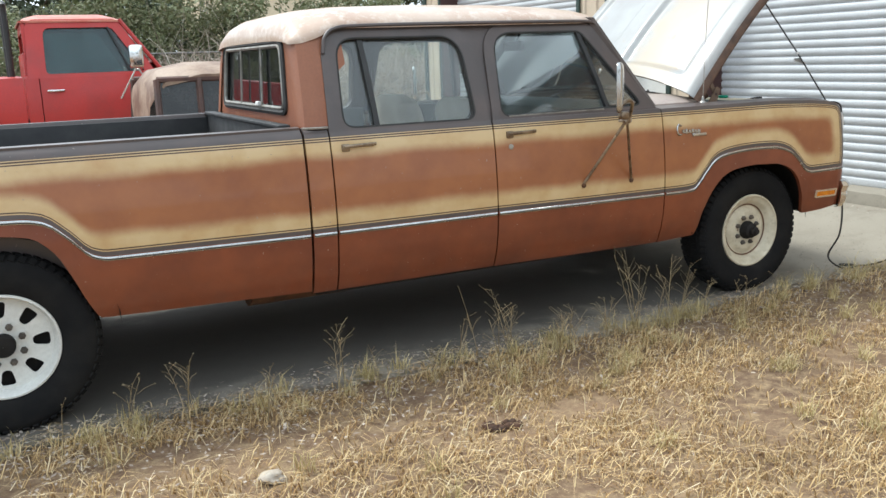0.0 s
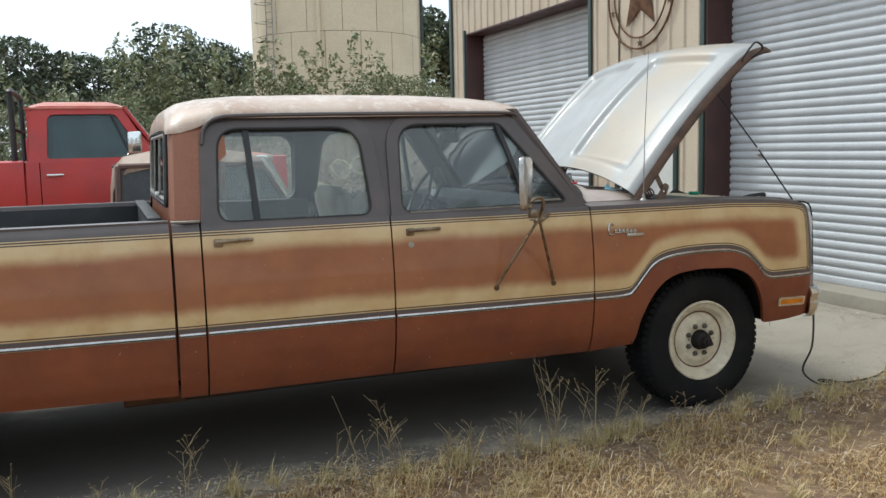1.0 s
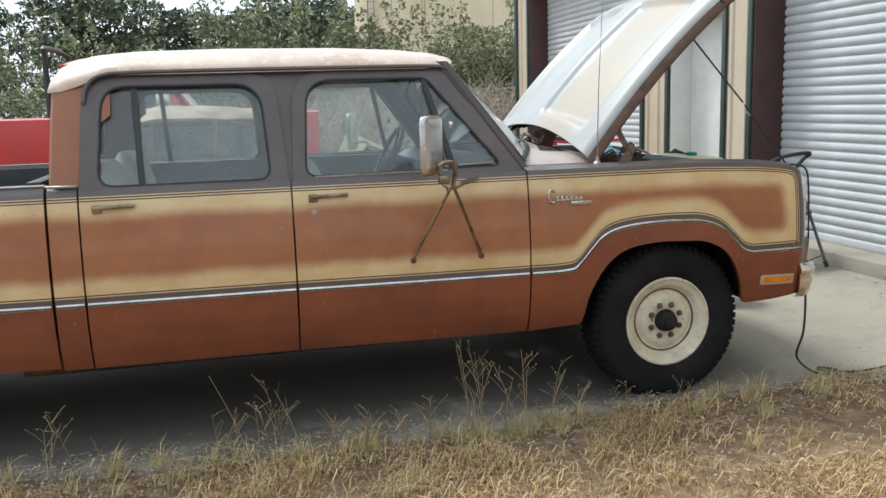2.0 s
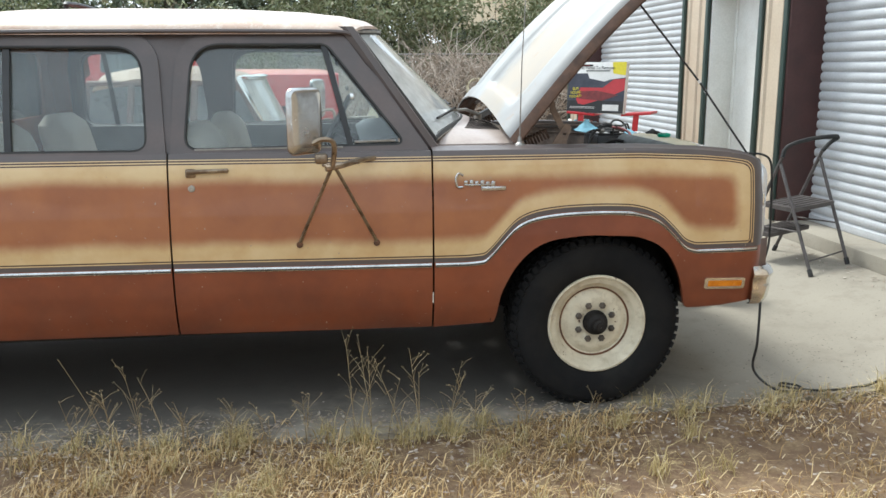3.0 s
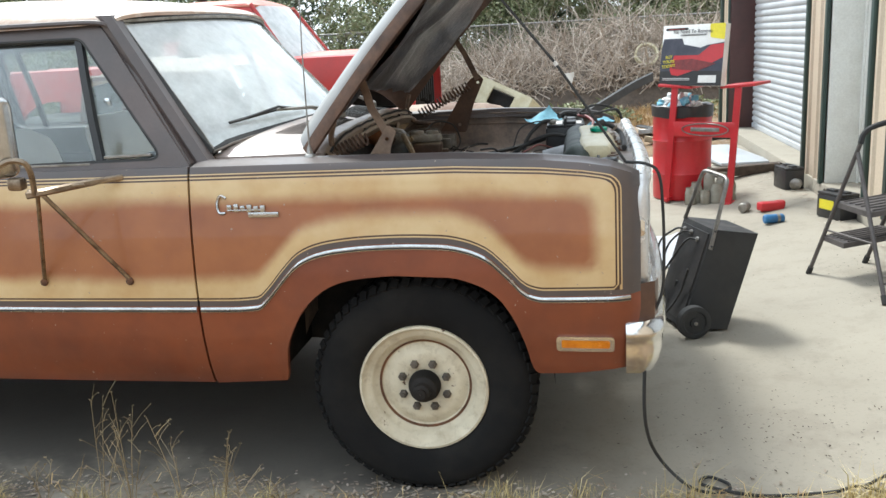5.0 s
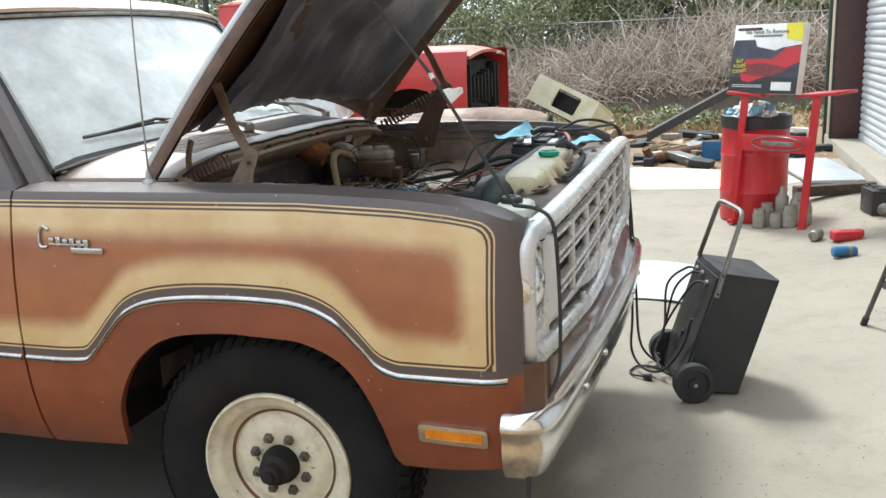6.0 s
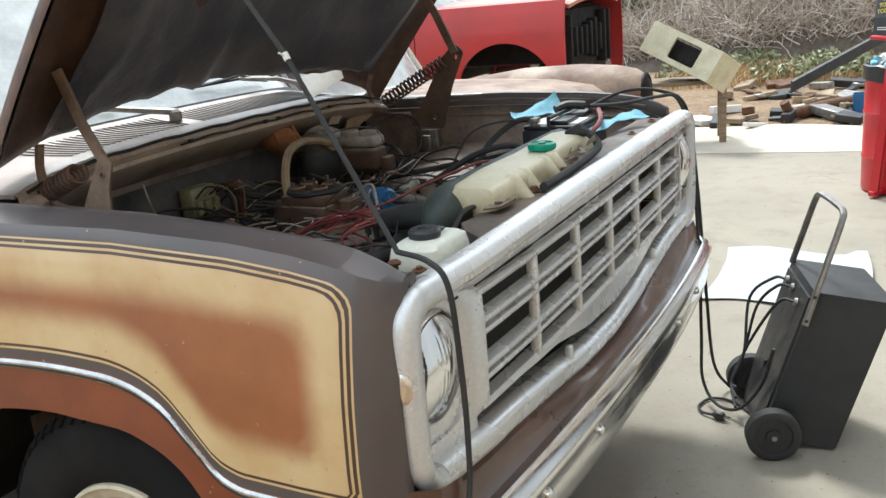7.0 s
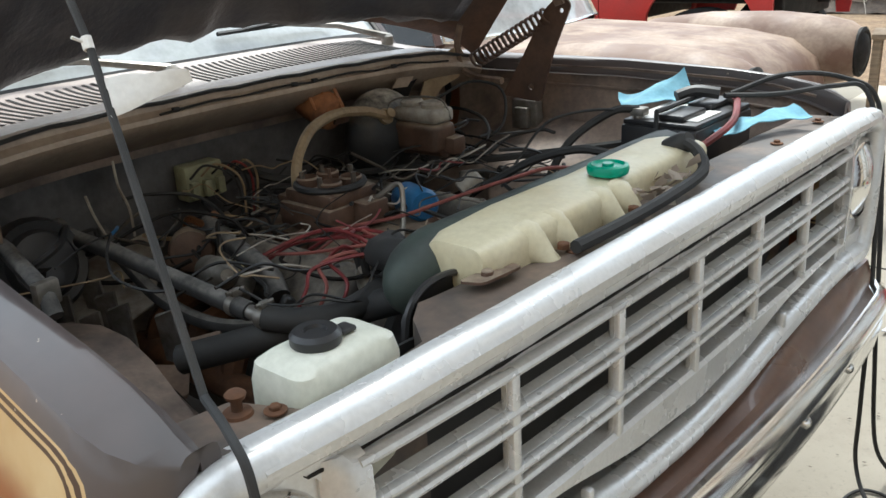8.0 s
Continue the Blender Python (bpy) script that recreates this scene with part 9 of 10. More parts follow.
tube(bm, [(1.40 + 0.10 * (1 - a * a), a * 0.80, 1.20) for a in [-1 + i / 8 for i in range(17)]], 0.02, 6)
part("windshield_frame", bm, M["red"], red)
bm = BM()
rows = [[(x, a * 0.78, 1.20 + 0.06 * (1 - a * a) - 0.05 * max(0, (x - 2.4) / 0.32) ** 2) for a in [-1 + j / 10 for j in range(21)]] for x in [1.45 + 1.27 * i / 12 for i in range(13)]]
sheet(bm, rows[::-1], (0, 0, -0.03))
hood2 = part("hood", bm, M["fadedred"], red, "sun-faded red hood")
for k in range(3):
    bm = BM()
    box(bm, (2.715, 0.42 + 0.07 * k, 1.165), (0.012, 0.045, 0.03), 0.003)
    part("nameplate_bar", bm, M["paper"], hood2)
bm = BM()
box(bm, (2.55, 0, 0.80), (0.08, 1.5, 0.62), 0.02)
core = part("bare_core", bm, M["grime"], red, "bare black opening where the grille was")
for k in range(9):
    bm = BM()
    box(bm, (2.63, -0.6 + 0.15 * k, 0.82), (0.10, 0.05, random.uniform(0.2, 0.5)), 0.01)
    part("core_strut", bm, M["grime"], core)
bm = BM()
box(bm, (2.05, 0, 0.9), (1.0, 1.3, 0.5), 0.05)
box(bm, (-1.2, 0, 0.62), (2.3, 1.6, 0.06), 0.01)
box(bm, (0.65, 0, 0.62), (1.3, 1.6, 0.3), 0.03)
part("underbody", bm, M["grime"], red)
bm = BM()
tube(bm, smooth_path([(-0.12, -0.72, 1.2), (-0.12, -0.72, 1.85), (-0.12, -0.62, 1.95), (-0.12, 0.62, 1.95), (-0.12, 0.72, 1.85), (-0.12, 0.72, 1.2)], 4), 0.03, 8)
tube(bm, [(-0.12, -0.7, 1.55), (-0.12, 0.7, 1.55)], 0.02, 8)
part("roll_bar", bm, M["black"], red, "black roll bar behind the cab")
for x in (2.15, -1.25):
    for s in (-1, 1):
        simple_wheel(red, x, s * 0.82, 0.44, s, drop=0.24)

# old sedan: rounded body, patina roof, chromed windshield
sed = thing("old_sedan", "old rounded sedan with flaking brown and tan patina paint", "car", Matrix.Translation((1.9, 7.72, GROUND)))
SX = [(-2.35, 0.62, 0.62), (-2.15, 0.78, 0.80), (-1.6, 0.86, 0.90), (-1.0, 0.89, 0.97), (0.0, 0.90, 1.0), (0.7, 0.90, 1.0), (1.2, 0.88, 0.99), (1.6, 0.86, 0.97), (1.85, 0.82, 0.93), (1.98, 0.72, 0.85), (2.04, 0.55, 0.74)]
bm = BM()
rings = []
for x, hw, top in SX:
    ring = []
    for j in range(28):
        a = math.pi * (j / 27)
        c, sn = math.cos(a), math.sin(a)
        ring.append((x, -hw * math.copysign(abs(c) ** 0.42, c), 0.38 + (top - 0.38) * abs(sn) ** 0.42))
    rings.append(ring)
sheet(bm, rings[::-1], (0, 0, -0.03))
part("body", bm, M["patina"], sed, "patina-painted sedan body")
for s in (-1, 1):
    bm = BM()
    rings = []
    for x, r in ((0.75, 0.06), (0.95, 0.16), (1.3, 0.21), (1.7, 0.22), (1.95, 0.20), (2.08, 0.17), (2.14, 0.13)):
        rings.append([(x, s * 0.72 + r * math.cos(a), 0.83 + r * 0.92 * math.sin(a)) for a in [2 * math.pi * j / 18 for j in range(18)]])
    loft(bm, rings)
    bmesh.ops.recalc_face_normals(bm, faces=bm.faces)
    fd = part("front_fender", bm, M["patina"], sed)
    bm = BM()
    lathe(bm, [(0.125, 0), (0.13, 0.02), (0.115, 0.03), (0.10, 0.02), (0.09, 0.03), (0.05, 0.045), (0.001, 0.05)], Matrix.Translation((2.13, s * 0.72, 0.83)) @ rot("Y", 90), 24, False)
    part("headlight", bm, M["grime"], fd, "empty headlight bucket")
bm = BM()
rows = []
for x, h in ((-0.86, 0.02), (-0.85, 0.20), (-0.83, 0.36), (-0.74, 0.46), (-0.45, 0.515), (-0.1, 0.51), (0.15, 0.49), (0.28, 0.46), (0.33, 0.44)):
    hw = 0.66 * min(1, 0.6 + h)
    rows.append([(x, hw * a, 1.02 + h - (0.10 * abs(a) ** 3.0 if h > 0.3 else 0)) for a in [-1 + j / 10 for j in range(21)]])
sheet(bm, rows[::-1], (0, 0, -0.03))
part("roof", bm, M["patina"], sed, "flaking tan and brown roof")
for s in (-1, 1):
    bm = BM()
    for x, xt in ((-0.82, -0.80), (-0.50, -0.48), (-0.04, -0.02), (0.52, 0.30)):
        tube(bm, [(x, s * 0.76, 0.98), (xt, s * 0.64, 1.40)], 0.026, 6)
    tube(bm, [(-0.80, s * 0.64, 1.40), (0.30, s * 0.64, 1.40)], 0.025, 6)
    part("window_frame", bm, M["rustdark"], sed)
for s in (-1, 1):
    for q in (((-0.80, 0.98), (-0.52, 0.98), (-0.50, 1.39), (-0.78, 1.39)), ((-0.49, 0.98), (-0.06, 0.98), (-0.04, 1.39), (-0.47, 1.39)), ((-0.02, 0.98), (0.50, 0.98), (0.29, 1.39), (0.0, 1.39))):
        bm = BM()
        plate(bm, q, [], 0.004, lambda a, b, c: (a, s * (0.755 - 0.28 * (b - 0.98) + c), b))
        g = part("side_window", bm, M["blackglass"], sed)
        g.visible_shadow = False
bm = BM()
sheet(bm, [[(0.52 + 0.16 * (1 - a * a) - 0.22 * b, a * (0.74 - 0.10 * b), 0.99 + 0.45 * b) for b in (0, 0.5, 1)] for a in [-1 + i / 8 for i in range(17)]])
part("windshield", bm, M["shield"], sed)
bm = BM()
ws = lambda a, b: Vector((0.525 + 0.16 * (1 - a * a) - 0.22 * b, a * (0.745 - 0.10 * b), 0.99 + 0.45 * b))
tube(bm, [ws(-1 + i / 8, 0) for i in range(17)] + [ws(1, 0.5)] + [ws(1 - i / 8, 1) for i in range(17)] + [ws(-1, 0.5)], 0.022, 6, closed=True)
part("windshield_frame", bm, M["chrome"], sed, "chromed windshield frame")
bm = BM()
box(bm, (-0.45, 0, 0.62), (2.0, 1.4, 0.4), 0.05)
part("cabin_floor", bm, M["grime"], sed)
for x in (1.35, -1.45):
    for s in (-1, 1):
        simple_wheel(sed, x, s * 0.74, 0.34, s)

# ---- dry grass and weeds ----
def grass(name, spots, lo, hi, width, lean, mat, label):
    """Blades as thin bent triangles joined in one mesh."""
    rng = np.random.default_rng(5)
    n = len(spots)
    ang, h = rng.uniform(0, 2 * math.pi, n), rng.uniform(lo, hi, n) * rng.uniform(0.5, 1.0, n)
    tip = rng.uniform(0.3, 1.0, n) * lean
    d = np.stack([np.cos(ang), np.sin(ang), 0 * ang], 1)
    side = np.stack([-np.sin(ang + 0.6), np.cos(ang + 0.6), 0 * ang], 1) * width * rng.uniform(0.6, 1.4, (n, 1))
    base = np.array(spots)
    up = np.array([0, 0, 1.0])
    flat = np.clip(tip, 0, 1)[:, None]
    mid = base + (d * flat * 0.45 + up * (1 - flat * 0.45)) * h[:, None] * 0.55
    top = base + (d * flat * 1.1 + up * (1 - flat * 0.85)) * h[:, None]
    verts = np.concatenate([base - side, base + side, mid + side * 0.7, mid - side * 0.7, top], 0)
    idx = np.arange(n)
    faces = [(int(i), int(i + n), int(i + 2 * n), int(i + 3 * n)) for i in idx] + [(int(i + 3 * n), int(i + 2 * n), int(i + 4 * n)) for i in idx]
    me = bpy.data.meshes.new(name)
    me.from_pydata(verts.tolist(), [], faces)
    me.materials.append(M[mat])
    return tagged(new(name, me), label, "grass", kind="stuff")


rng = np.random.default_rng(11)
def scatter(n, x0, x1, y0, y1, keep):
    out = []
    while len(out) < n:
        x, y = rng.uniform(x0, x1), rng.uniform(y0, y1)
        k = keep(x, y)
        if k > 0 and rng.uniform() < k:
            out.append((x, y, gz(y) - 0.014 + 0.02 * noise.noise(Vector((x * 0.6, y * 0.6, 0)))))
    return out


def tufts(x, y):
    n = noise.noise(Vector((x * 1.7, y * 1.7, 3))) + 0.5 * noise.noise(Vector((x * 5, y * 5, 1)))
    edge = near(x) - y
    if edge < -0.03:
        return 0
    return max(0.03, min(1.0, 0.5 + 1.5 * n)) * min(1, 0.5 + (edge + 0.03) * 4)


def thatch(x, y):
    return tufts(x, y) * lerp([(3.6, 1.0), (4.4, 0.45), (6.0, 0.3)], x - 0.6 * (3.7 - y))


grass("dry_grass", scatter(46000, -3.5, 7.5, 1.2, 3.9, thatch), 0.03, 0.12, 0.0026, 1.2, "straw", "matted straw-coloured dry grass beside the drive")
grass("lying_straw", scatter(17000, -3.5, 7.5, 1.2, 3.88, lambda x, y: min(1, thatch(x, y) + 0.1)), 0.07, 0.20, 0.0022, 1.9, "pale_straw", "bleached straw lying flat on the grass")
# tussocks: blades fanning out of one root
fan = []
for k in range(210):
    x = rng.uniform(-2.5, 6.3)
    y = near(x) - abs(rng.normal(0.0, 0.16)) + 0.02 if k < 120 else rng.uniform(1.6, 3.7)
    for j in range(int(rng.uniform(18, 60))):
        fan.append((x + rng.normal(0, 0.022), y + rng.normal(0, 0.022), GROUND - 0.012))
grass("dry_grass_tufts", fan, 0.08, 0.25, 0.0017, 1.0, "tussock", "tussocks of bleached dry grass fanning out")

# a burrow and a pale stone in the grass
bm = BM()
rk = random.Random(2)
for k in range(26):
    a, r = rk.uniform(0, 6.28), rk.uniform(0, 0.085)
    d = rk.uniform(0.012, 0.035)
    box(bm, (1.68 + r * math.cos(a), 2.89 + 0.6 * r * math.sin(a), GROUND - 0.012 + 0.2 * d), (d * 1.4, d, d), d * 0.3, rot("Z", 50 * k), 1)
tagged(link("earth_clod", bm, M["darkearth"]), "dark turned earth at a burrow in the grass", "earth")
bm = BM()
bmesh.ops.create_icosphere(bm, subdivisions=3, radius=0.05)
for v in bm.verts:
    v.co *= 1 + 0.6 * noise.noise(v.co * 26)
    v.co = Vector((0.724 + v.co.x, 2.925 + v.co.y * 0.7, GROUND + 0.006 + v.co.z * 0.5))
tagged(link("stone", bm, M["stone"]), "pale stone lying in the dry grass", "stone")

# ---- weeds, brush, hedge, far trees, tank, fence ----
def cloud(name, blobs, n, size, mat, label, category, seed, flat=1.0, kind="stuff", parent=None):
    """Leaves scattered on and in lumps (x, y, z, rx, ry, rz), more towards the skin."""
    rg = np.random.default_rng(seed)
    w = np.array([(b[3] * b[4] + b[4] * b[5] + b[3] * b[5]) for b in blobs])
    pick = rg.choice(len(blobs), n, p=w / w.sum())
    B = np.array(blobs)[pick]
    d = rg.normal(size=(n, 3))
    d /= np.linalg.norm(d, axis=1)[:, None]
    r = rg.uniform(0.55, 1.08, n) ** 0.6
    c = B[:, :3] + d * B[:, 3:] * r[:, None]
    c[:, 2] = np.maximum(c[:, 2], GROUND + 0.03)
    u = rg.normal(size=(n, 3))
    u /= np.linalg.norm(u, axis=1)[:, None]
    v = np.cross(u, rg.normal(size=(n, 3)))
    v /= np.linalg.norm(v, axis=1)[:, None] + 1e-9
    s = size * rg.uniform(0.5, 1.4, n)[:, None]
    V = np.concatenate([c - u * s, c - v * s * 0.42, c + u * s, c + v * s * 0.42], 0)
    i = np.arange(n)
    me = bpy.data.meshes.new(name)
    me.from_pydata(V.tolist(), [], np.stack([i, i + n, i + 2 * n, i + 3 * n], 1).tolist())
    me.materials.append(M[mat])
    ob = new(name, me)
    if parent:
        ob.parent = parent
        return tagged(ob, label)
    return tagged(ob, label, category, kind=kind)


rh = random.Random(4)
def hedge_blobs(x0, x1, y, ry, h0, h1, step, zfac=1.0):
    out, x = [], x0
    while x < x1:
        h = rh.uniform(h0, h1)
        z = 0.2
        while z < h:
            out.append((x + rh.uniform(-0.5, 0.5), y + rh.uniform(-ry, ry), z, rh.uniform(0.5, 1.0), rh.uniform(0.4, 0.9), rh.uniform(0.4, 0.8) * zfac))
            z += rh.uniform(0.5, 0.8)
        x += step
    return out


cloud("hedge_left", hedge_blobs(-16, 3.2, 22.5, 1.2, 1.9, 2.9, 0.7), 120000, 0.05, "leaf", "overgrown green hedge behind the yard", "hedge", 1)
cloud("hedge_middle", hedge_blobs(2.5, 10.5, 24.0, 1.3, 2.3, 3.3, 0.6), 110000, 0.05, "leaf", "tall overgrown hedge behind the brush pile", "hedge", 2)
# inner leaves get a darker green to paint in the hedge's shaded depth
cloud("hedge_shade", hedge_blobs(-16, 16, 24.6, 0.8, 2.2, 3.0, 0.7), 52000, 0.09, "leafdark", "darker leaves that colour in the shade inside the hedge", "hedge", 3)
shoots = []
for k in range(70):
    x = rh.uniform(-14, 3) if k < 40 else rh.uniform(2, 10)
    z0 = rh.uniform(2.0, 3.2) + (0.3 if x > 2 else 0)
    for j in range(6):
        shoots.append((x + rh.uniform(-0.1, 0.1) + j * rh.uniform(-0.05, 0.05), 22.5 + rh.uniform(-0.5, 0.5), z0 + 0.22 * j, 0.20 - 0.022 * j, 0.20, 0.18))
cloud("hedge_shoots", shoots, 9000, 0.07, "leaf", "thin leafy shoots above the hedge", "hedge", 4)


def strands(name, starts, mat, label, category, seed, r=0.006):
    """Many thin bent stems joined in one mesh."""
    rs = random.Random(seed)
    vs, fs = [], []
    for x, y, z, h, spread in starts:
        p = Vector((x, y, z))
        d = Vector((rs.uniform(-1, 1), rs.uniform(-1, 1), rs.uniform(0.2, 1.2))).normalized()
        rr = r * rs.uniform(0.6, 1.5)
        ring0 = None
        n = rs.randint(4, 6)
        for j in range(n + 1):
            t = j / n
            a = d.orthogonal().normalized() * rr * (1 - 0.7 * t)
            b = d.cross(a)
            ring = []
            for k in range(3):
                q = p + a * math.cos(2.094 * k) + b * math.sin(2.094 * k)
                ring.append(len(vs))
                vs.append((q.x, q.y, max(q.z, GROUND)))
            if ring0:
                for k in range(3):
                    fs.append((ring0[k], ring0[(k + 1) % 3], ring[(k + 1) % 3], ring[k]))
            ring0 = ring
            p = p + d * h / n
            d = (d + Vector((rs.uniform(-1, 1), rs.uniform(-1, 1), rs.uniform(-0.8, 0.35))) * spread).normalized()
    me = bpy.data.meshes.new(name)
    me.from_pydata(vs, [], fs)
    me.materials.append(M[mat])
    return tagged(new(name, me), label, category, kind="stuff")


def mound(x):
    return lerp([(0.5, 0.5), (2.5, 1.0), (4.0, 1.55), (6.0, 1.75), (8.5, 1.7), (11, 1.2)], x)


st0 = []
for k in range(5200):
    x, y = rh.uniform(0.5, 10.8), rh.uniform(18.6, 21.8)
    h = mound(x) * (1 - ((y - 20.6) / 2.3) ** 2 * 0.8) * (0.8 + 0.3 * noise.noise(Vector((x * 0.8, y * 0.8, 0))))
    st0.append((x, y, GROUND + max(0.02, h) * rh.uniform(0.25, 1.0) ** 0.7, rh.uniform(0.5, 1.4), 0.45))
strands("dead_brush_pile", st0, "twig", "tangled pile of dead grey-brown vines", "brush", 8, 0.012)
for x, y, z, tilt, spin in ((6.58, 19.25, 1.10, 18, 10), (6.06, 19.10, 1.03, 26, 40)):
    lean = Matrix.Translation((x, y, z)) @ rot("Z", -6 + spin * 0.3) @ rot("X", 90 - tilt)
    old_wheel = thing("spare_wheel", "old pale steel wheel thrown on the brush pile", "wheel", Matrix.Identity(4), "wheels on the brush pile")
    bm = BM()
    lathe(bm, [(0.195, -0.06), (0.228, -0.065), (0.232, -0.055), (0.205, -0.045), (0.198, 0.045), (0.205, 0.055), (0.232, 0.06), (0.230, 0.070), (0.195, 0.062), (0.188, 0.0), (0.186, -0.05)], lean, 32, False)
    part("rim", bm, M["cream"], old_wheel)
    bm = BM()
    dish = [circ(0.105 * math.cos(a), 0.105 * math.sin(a), 0.030, 10) for a in [math.pi / 4 * j for j in range(8)]] + [circ(0, 0, 0.045, 14)]
    plate(bm, circ(0, 0, 0.19, 32), dish, 0.008, lambda a, b, c: tuple(lean @ Vector((a, b, 0.02 + c - 0.03 * math.hypot(a, b) / 0.19))))
    part("disc", bm, M["dustypale"], old_wheel)
bm = BM()
rows = [[(x, y, GROUND + max(0.0, mound(x) * 0.72 * (1 - ((y - 20.6) / 2.3) ** 2)) + 0.06 * noise.noise(Vector((x * 3, y * 3, 0)))) for y in [18.3 + 0.23 * j for j in range(21)]] for x in [0.2 + 0.22 * i for i in range(50)]]
sheet(bm, rows)
tagged(link("brush_core", bm, M["bark"]), "dark tangled heart of the brush pile", "brush", kind="stuff")
st0 = [(rh.uniform(-10, 11), rh.uniform(21.6, 23.0), GROUND + rh.uniform(0.2, 1.0), rh.uniform(1.2, 3.2), 0.16) for k in range(320)]
strands("hedge_stems", st0, "twig", "dry stalks standing in the hedge", "brush", 9, 0.010)
grass("yellow_grass", [(rh.uniform(2.5, 7.5), rh.uniform(15.5, 18.8), GROUND) for k in range(9000)], 0.10, 0.38, 0.006, 0.6, "straw", "yellowed grass in front of the brush pile")
cloud("green_weeds", [(rh.uniform(2.5, 7.5), rh.uniform(16.0, 18.8), 0.08, 0.3, 0.3, 0.18) for k in range(30)], 5000, 0.05, "leaf", "low green weeds before the brush", "weeds", 12)


def tree(x, y, h, spread, mat, seed, label):
    t = thing("tree", label, "tree", Matrix.Translation((x, y, GROUND)))
    rt = random.Random(seed)
    bm = BM()
    tube(bm, smooth_path([(0, 0, 0), (0.1, 0.05, h * 0.3), (rt.uniform(-0.2, 0.2), 0, h * 0.6), (0, 0, h * 0.85)], 4), [h * 0.03 * (1 - 0.07 * i) for i in range(13)], 8)
    part("trunk", bm, M["bark"], t)
    blobs = []
    for k in range(9):
        a = rt.uniform(0, 6.28)
        z = h * rt.uniform(0.35, 0.75)
        e = Vector((math.cos(a) * spread * 0.6, math.sin(a) * spread * 0.6, z + h * 0.15))
        bm = BM()
        tube(bm, [(0, 0, z * 0.7), tuple(e * 0.5 + Vector((0, 0, z * 0.3))), tuple(e)], [h * 0.012, h * 0.008, h * 0.004], 6)
        part("limb", bm, M["bark"], t)
        blobs.append((e.x, e.y, e.z, spread * rt.uniform(0.3, 0.5), spread * rt.uniform(0.3, 0.5), h * rt.uniform(0.08, 0.16)))
    for k in range(8):
        blobs.append((rt.uniform(-0.5, 0.5) * spread, rt.uniform(-0.5, 0.5) * spread, h * rt.uniform(0.5, 0.95), spread * 0.4, spread * 0.4, h * 0.12))
    cloud("crown", blobs, 9000, h * 0.022, mat, "", "", seed, parent=t)
    return t


for i, (x, y, h, sp) in enumerate(((-6.0, 62, 9.5, 5.0), (1.5, 66, 9.0, 5.5), (8.5, 70, 10.5, 6), (33, 58, 12.5, 6.0), (-16, 60, 9, 6), (-26, 55, 10, 6), (23.5, 56, 10.5, 4.5), (24, 80, 10, 6), (15, 75, 9.5, 6), (42, 66, 12, 7))):
    tree(x, y, h, sp, "leafdark", 40 + i, "dark oak beyond the hedge")
for i, (x, y, h, sp) in enumerate(((-25, -30, 10, 6), (-8, -38, 11, 7), (10, -34, 10, 6), (26, -28, 11, 7), (-40, 5, 10, 6))):
    tree(x, y, h, sp, "leafdark", 60 + i, "dark oak across the yard")

# water tank of welded steel plates
TX0, TY0, TR = 13.2, 45.5, 4.4
wt = thing("water_tank", "tall tan steel water tank with welded plates", "tank", Matrix.Translation((TX0, TY0, GROUND)))
for k in range(4):
    for j in range(16):
        a0, a1 = 2 * math.pi * (j + 0.5 * (k % 2)) / 16, 2 * math.pi * (j + 1 + 0.5 * (k % 2)) / 16
        bm = BM()
        z0, z1 = 2.4 * k, 2.4 * (k + 1)
        g = 0.012
        aa = [a0 + 0.003 + (a1 - a0 - 0.006) * i / 5 for i in range(6)]
        sheet(bm, [[(TR * math.cos(a), TR * math.sin(a), z) for z in (z0 + g, z1 - g)] for a in aa], None)
        part("plate", bm, M["tank"], wt)
bm = BM()
lathe(bm, [(TR - 0.02, 0.0), (TR - 0.02, 9.6)], None, 64, False)
part("inner_shell", bm, M["bayrust"], wt)
bm = BM()
lathe(bm, [(TR + 0.08, 9.58), (TR + 0.08, 9.68), (TR * 0.5, 10.3), (0.01, 10.6)], None, 48, False)
part("lid", bm, M["tank"], wt)
for ang in (math.radians(-116), math.radians(-28)):
    bm = BM()
    tube(bm, [((TR + 0.12) * math.cos(ang), (TR + 0.12) * math.sin(ang), 0), ((TR + 0.12) * math.cos(ang), (TR + 0.12) * math.sin(ang), 9.6)], 0.09, 8)
    part("standpipe", bm, M["tank"] if ang < -1 else M["green"], wt)
lad2 = math.radians(-150)
bm = BM()
for d in (-0.05, 0.05):
    tube(bm, [((TR + 0.2) * math.cos(lad2 + d), (TR + 0.2) * math.sin(lad2 + d), 1.5), ((TR + 0.2) * math.cos(lad2 + d), (TR + 0.2) * math.sin(lad2 + d), 10.2)], 0.03, 6)
for k in range(24):
    z = 1.6 + 0.35 * k
    tube(bm, [((TR + 0.2) * math.cos(lad2 - 0.05), (TR + 0.2) * math.sin(lad2 - 0.05), z), ((TR + 0.2) * math.cos(lad2 + 0.05), (TR + 0.2) * math.sin(lad2 + 0.05), z)], 0.02, 5)
for k in range(8):
    z = 3.2 + 0.9 * k
    c = Vector(((TR + 0.55) * math.cos(lad2), (TR + 0.55) * math.sin(lad2), z))
    tube(bm, [c + Vector((0.42 * math.cos(a), 0.42 * math.sin(a), 0)) for a in [2 * math.pi * i / 14 for i in range(14)]], 0.02, 5, closed=True)
part("caged_ladder", bm, M["metal"], wt)

# green shed beyond the shop corner
bm = BM()
box(bm, (16.0, 34, 1.5), (6, 4, 3.1), 0.02)
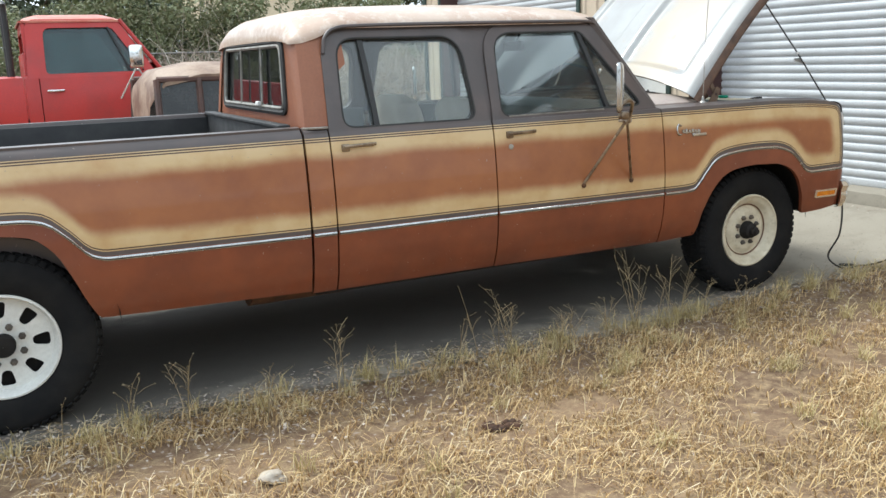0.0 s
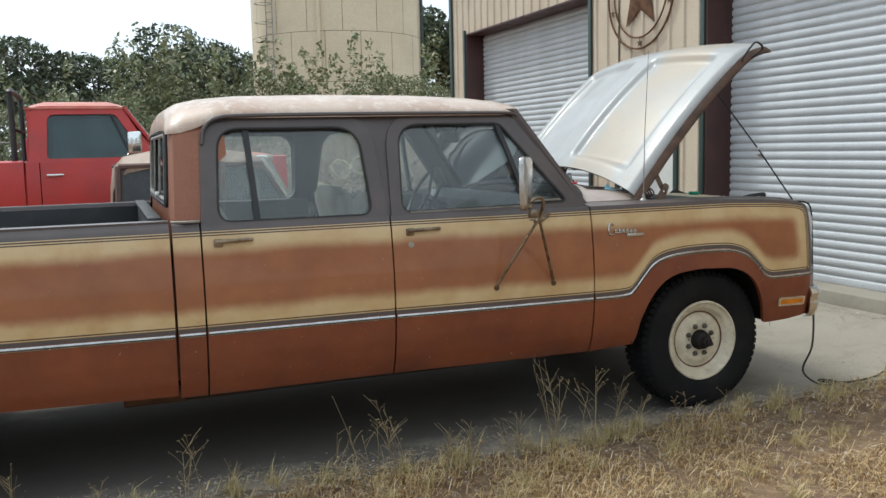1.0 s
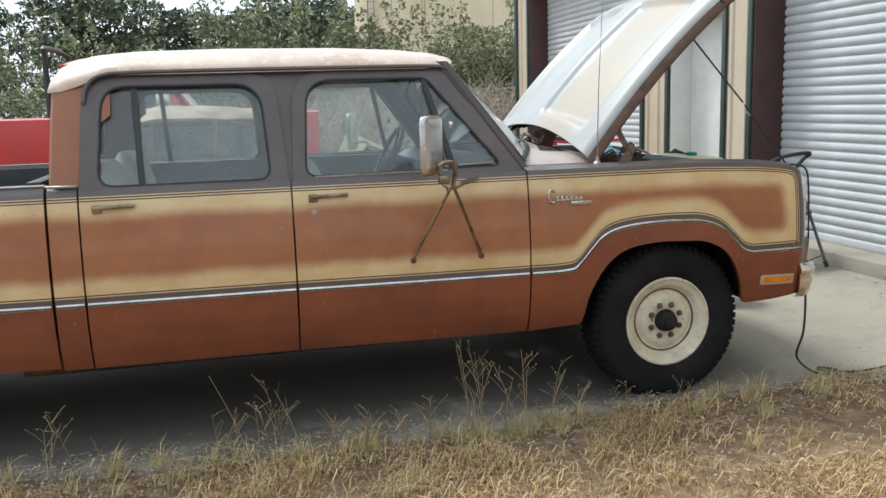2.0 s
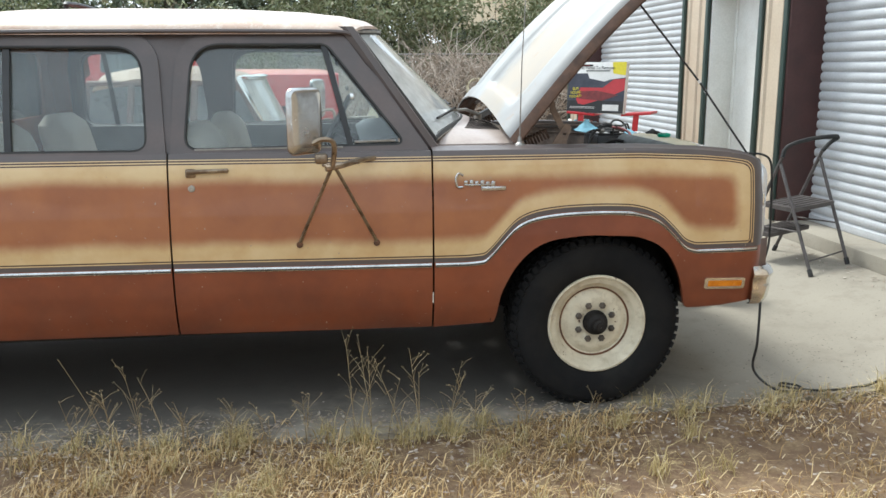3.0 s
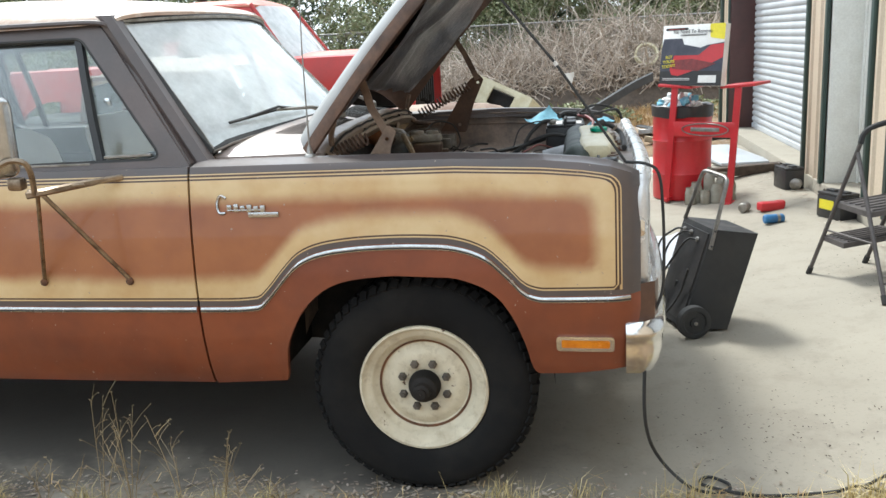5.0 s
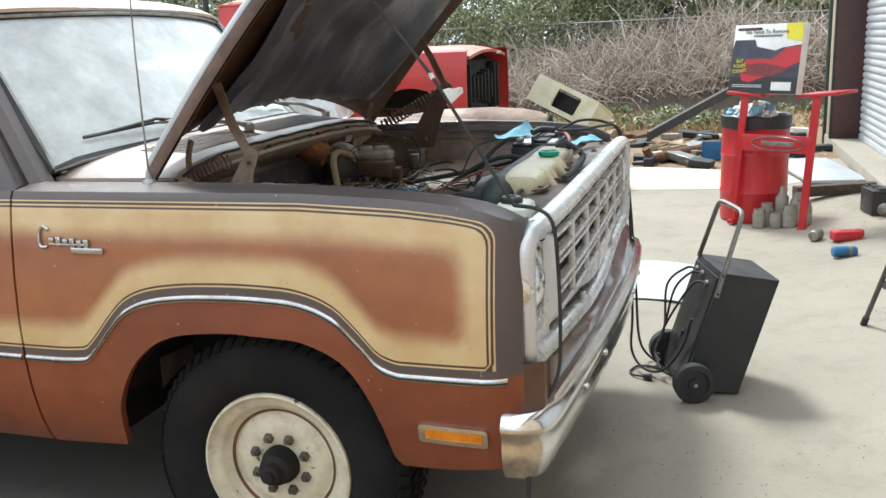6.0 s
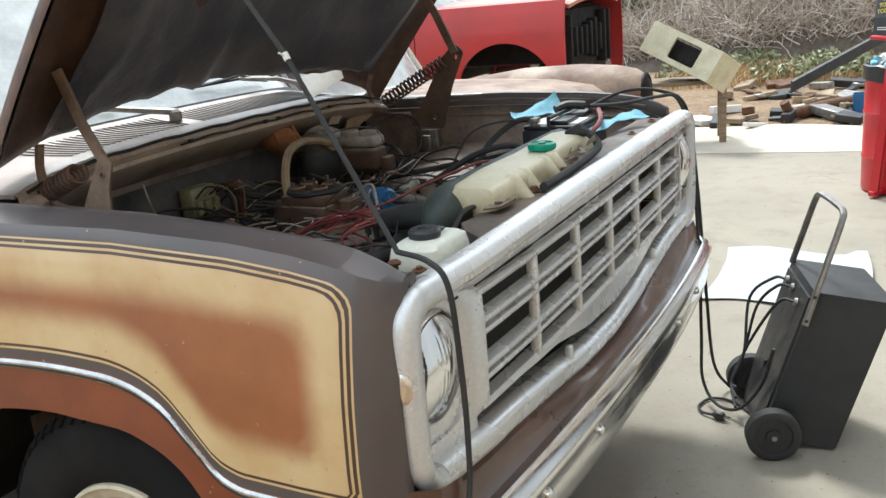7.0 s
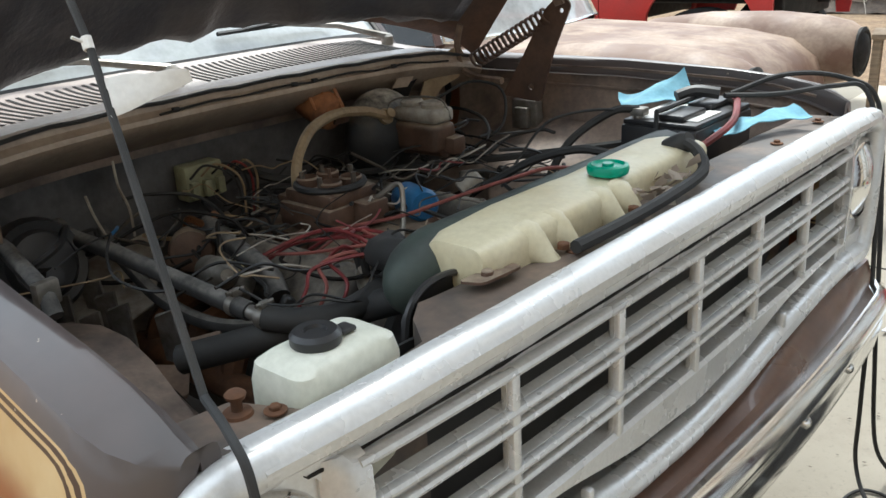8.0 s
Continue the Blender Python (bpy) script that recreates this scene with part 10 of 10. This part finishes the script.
tagged(link("far_shed", bm, M["siding"]), "low tan metal shed beyond the shop", "shed")

# chain-link fence in front of the hedge
fence = thing("chain_link_fence", "grey chain-link fence along the hedge", "fence", Matrix.Translation((0, 21.9, GROUND)))
for k in range(12):
    bm = BM()
    tube(bm, [(-16 + 2.4 * k, 0, 0), (-16 + 2.4 * k, 0, 1.85)], 0.03, 8)
    part("post", bm, M["metal"], fence)
bm = BM()
tube(bm, [(-16, 0, 1.83), (10.4, 0, 1.83)], 0.022, 8)
part("top_rail", bm, M["metal"], fence)
bm = BM()
vs, fs = [], []
for k in range(-20, 300):
    x = -16 + 0.09 * k
    for sgn in (-1, 1):
        xa, xb = x, x + sgn * 1.75
        za, zb = 0.05, 1.80
        if min(xa, xb) < -16 or max(xa, xb) > 10.4:
            continue
        i = len(vs)
        vs += [(xa - 0.003, 0, za), (xa + 0.003, 0, za), (xb + 0.003, 0, zb), (xb - 0.003, 0, zb)]
        fs.append((i, i + 1, i + 2, i + 3))
me = bpy.data.meshes.new("mesh_wire")
me.from_pydata(vs, [], fs)
me.materials.append(M["metal"])
ob = new("mesh_wire", me)
ob.parent = fence
tagged(ob, kind="stuff")

# dry weeds standing at the edge of the concrete
def weed(x, y, h, seed):
    rw2 = random.Random(seed)
    w = thing("dry_weed", "dry seeded weed standing at the edge of the grass", "weed", at(x, y, rw2.uniform(0, 360)), "dry weeds along the drive")
    bm = BM()
    heads = []
    for k in range(rw2.randint(1, 3)):
        a = rw2.uniform(0, 6.28)
        lean = rw2.uniform(0.08, 0.4)
        hh = h * rw2.uniform(0.6, 1.0)
        top = Vector((math.cos(a) * lean * hh, math.sin(a) * lean * hh, hh))
        pts = smooth_path([(0, 0, 0), top * 0.45 + Vector((0, 0, 0.03)), top], 4)
        tube(bm, pts, [0.0020 - 0.00014 * i for i in range(len(pts))], 4)
        for j in range(rw2.randint(4, 8)):
            t = rw2.uniform(0.35, 1.0)
            p = Vector((0, 0, 0)).lerp(top, t)
            b = rw2.uniform(0, 6.28)
            q = p + Vector((math.cos(b), math.sin(b), rw2.uniform(0.5, 1.3))) * rw2.uniform(0.03, 0.09) * (1.2 - 0.5 * t)
            tube(bm, [p, p.lerp(q, 0.5) + Vector((0, 0, 0.006)), q], [0.0013, 0.001, 0.0008], 3)
            heads.append(q)
        heads.append(top)
    part("stem", bm, M["weed"], w, "", 60)
    bm = BM()
    for q in heads:
        for j in range(4):
            d = Vector((rw2.uniform(-1, 1), rw2.uniform(-1, 1), rw2.uniform(-0.3, 1))).normalized() * rw2.uniform(0.004, 0.010)
            e = d.orthogonal().normalized() * 0.002
            bm.faces.new([bm.verts.new(q - e), bm.verts.new(q + d * 0.6 + e), bm.verts.new(q + d), bm.verts.new(q + d * 0.5 - e)])
    tagged(part("seed_head", bm, M["weed"], w, "", 0), kind="stuff")


spots = [(1.20, 3.52, 0.36), (1.42, 3.55, 0.30), (0.55, 3.62, 0.32), (0.30, 3.60, 0.28), (2.02, 3.50, 0.45), (2.12, 3.56, 0.40), (1.85, 3.60, 0.30), (2.95, 3.62, 0.42), (3.08, 3.58, 0.38), (3.22, 3.66, 0.40), (2.75, 3.60, 0.30), (3.45, 3.62, 0.30),
         (2.45, 3.52, 0.25), (1.65, 3.45, 0.22), (1.98, 3.62, 0.5), (2.06, 3.45, 0.42), (3.02, 3.68, 0.46), (3.15, 3.5, 0.44), (2.88, 3.52, 0.36), (1.28, 3.66, 0.4), (2.2, 3.62, 0.34), (3.35, 3.7, 0.34), (0.85, 3.45, 0.24), (0.05, 3.55, 0.24), (3.65, 3.50, 0.24), (-0.35, 3.5, 0.26), (2.30, 3.40, 0.28), (2.62, 3.42, 0.26), (1.95, 3.35, 0.34), (3.9, 3.52, 0.2), (4.3, 3.5, 0.16)]
for i, (x, y, h) in enumerate(spots):
    weed(x, y, h, 100 + i)
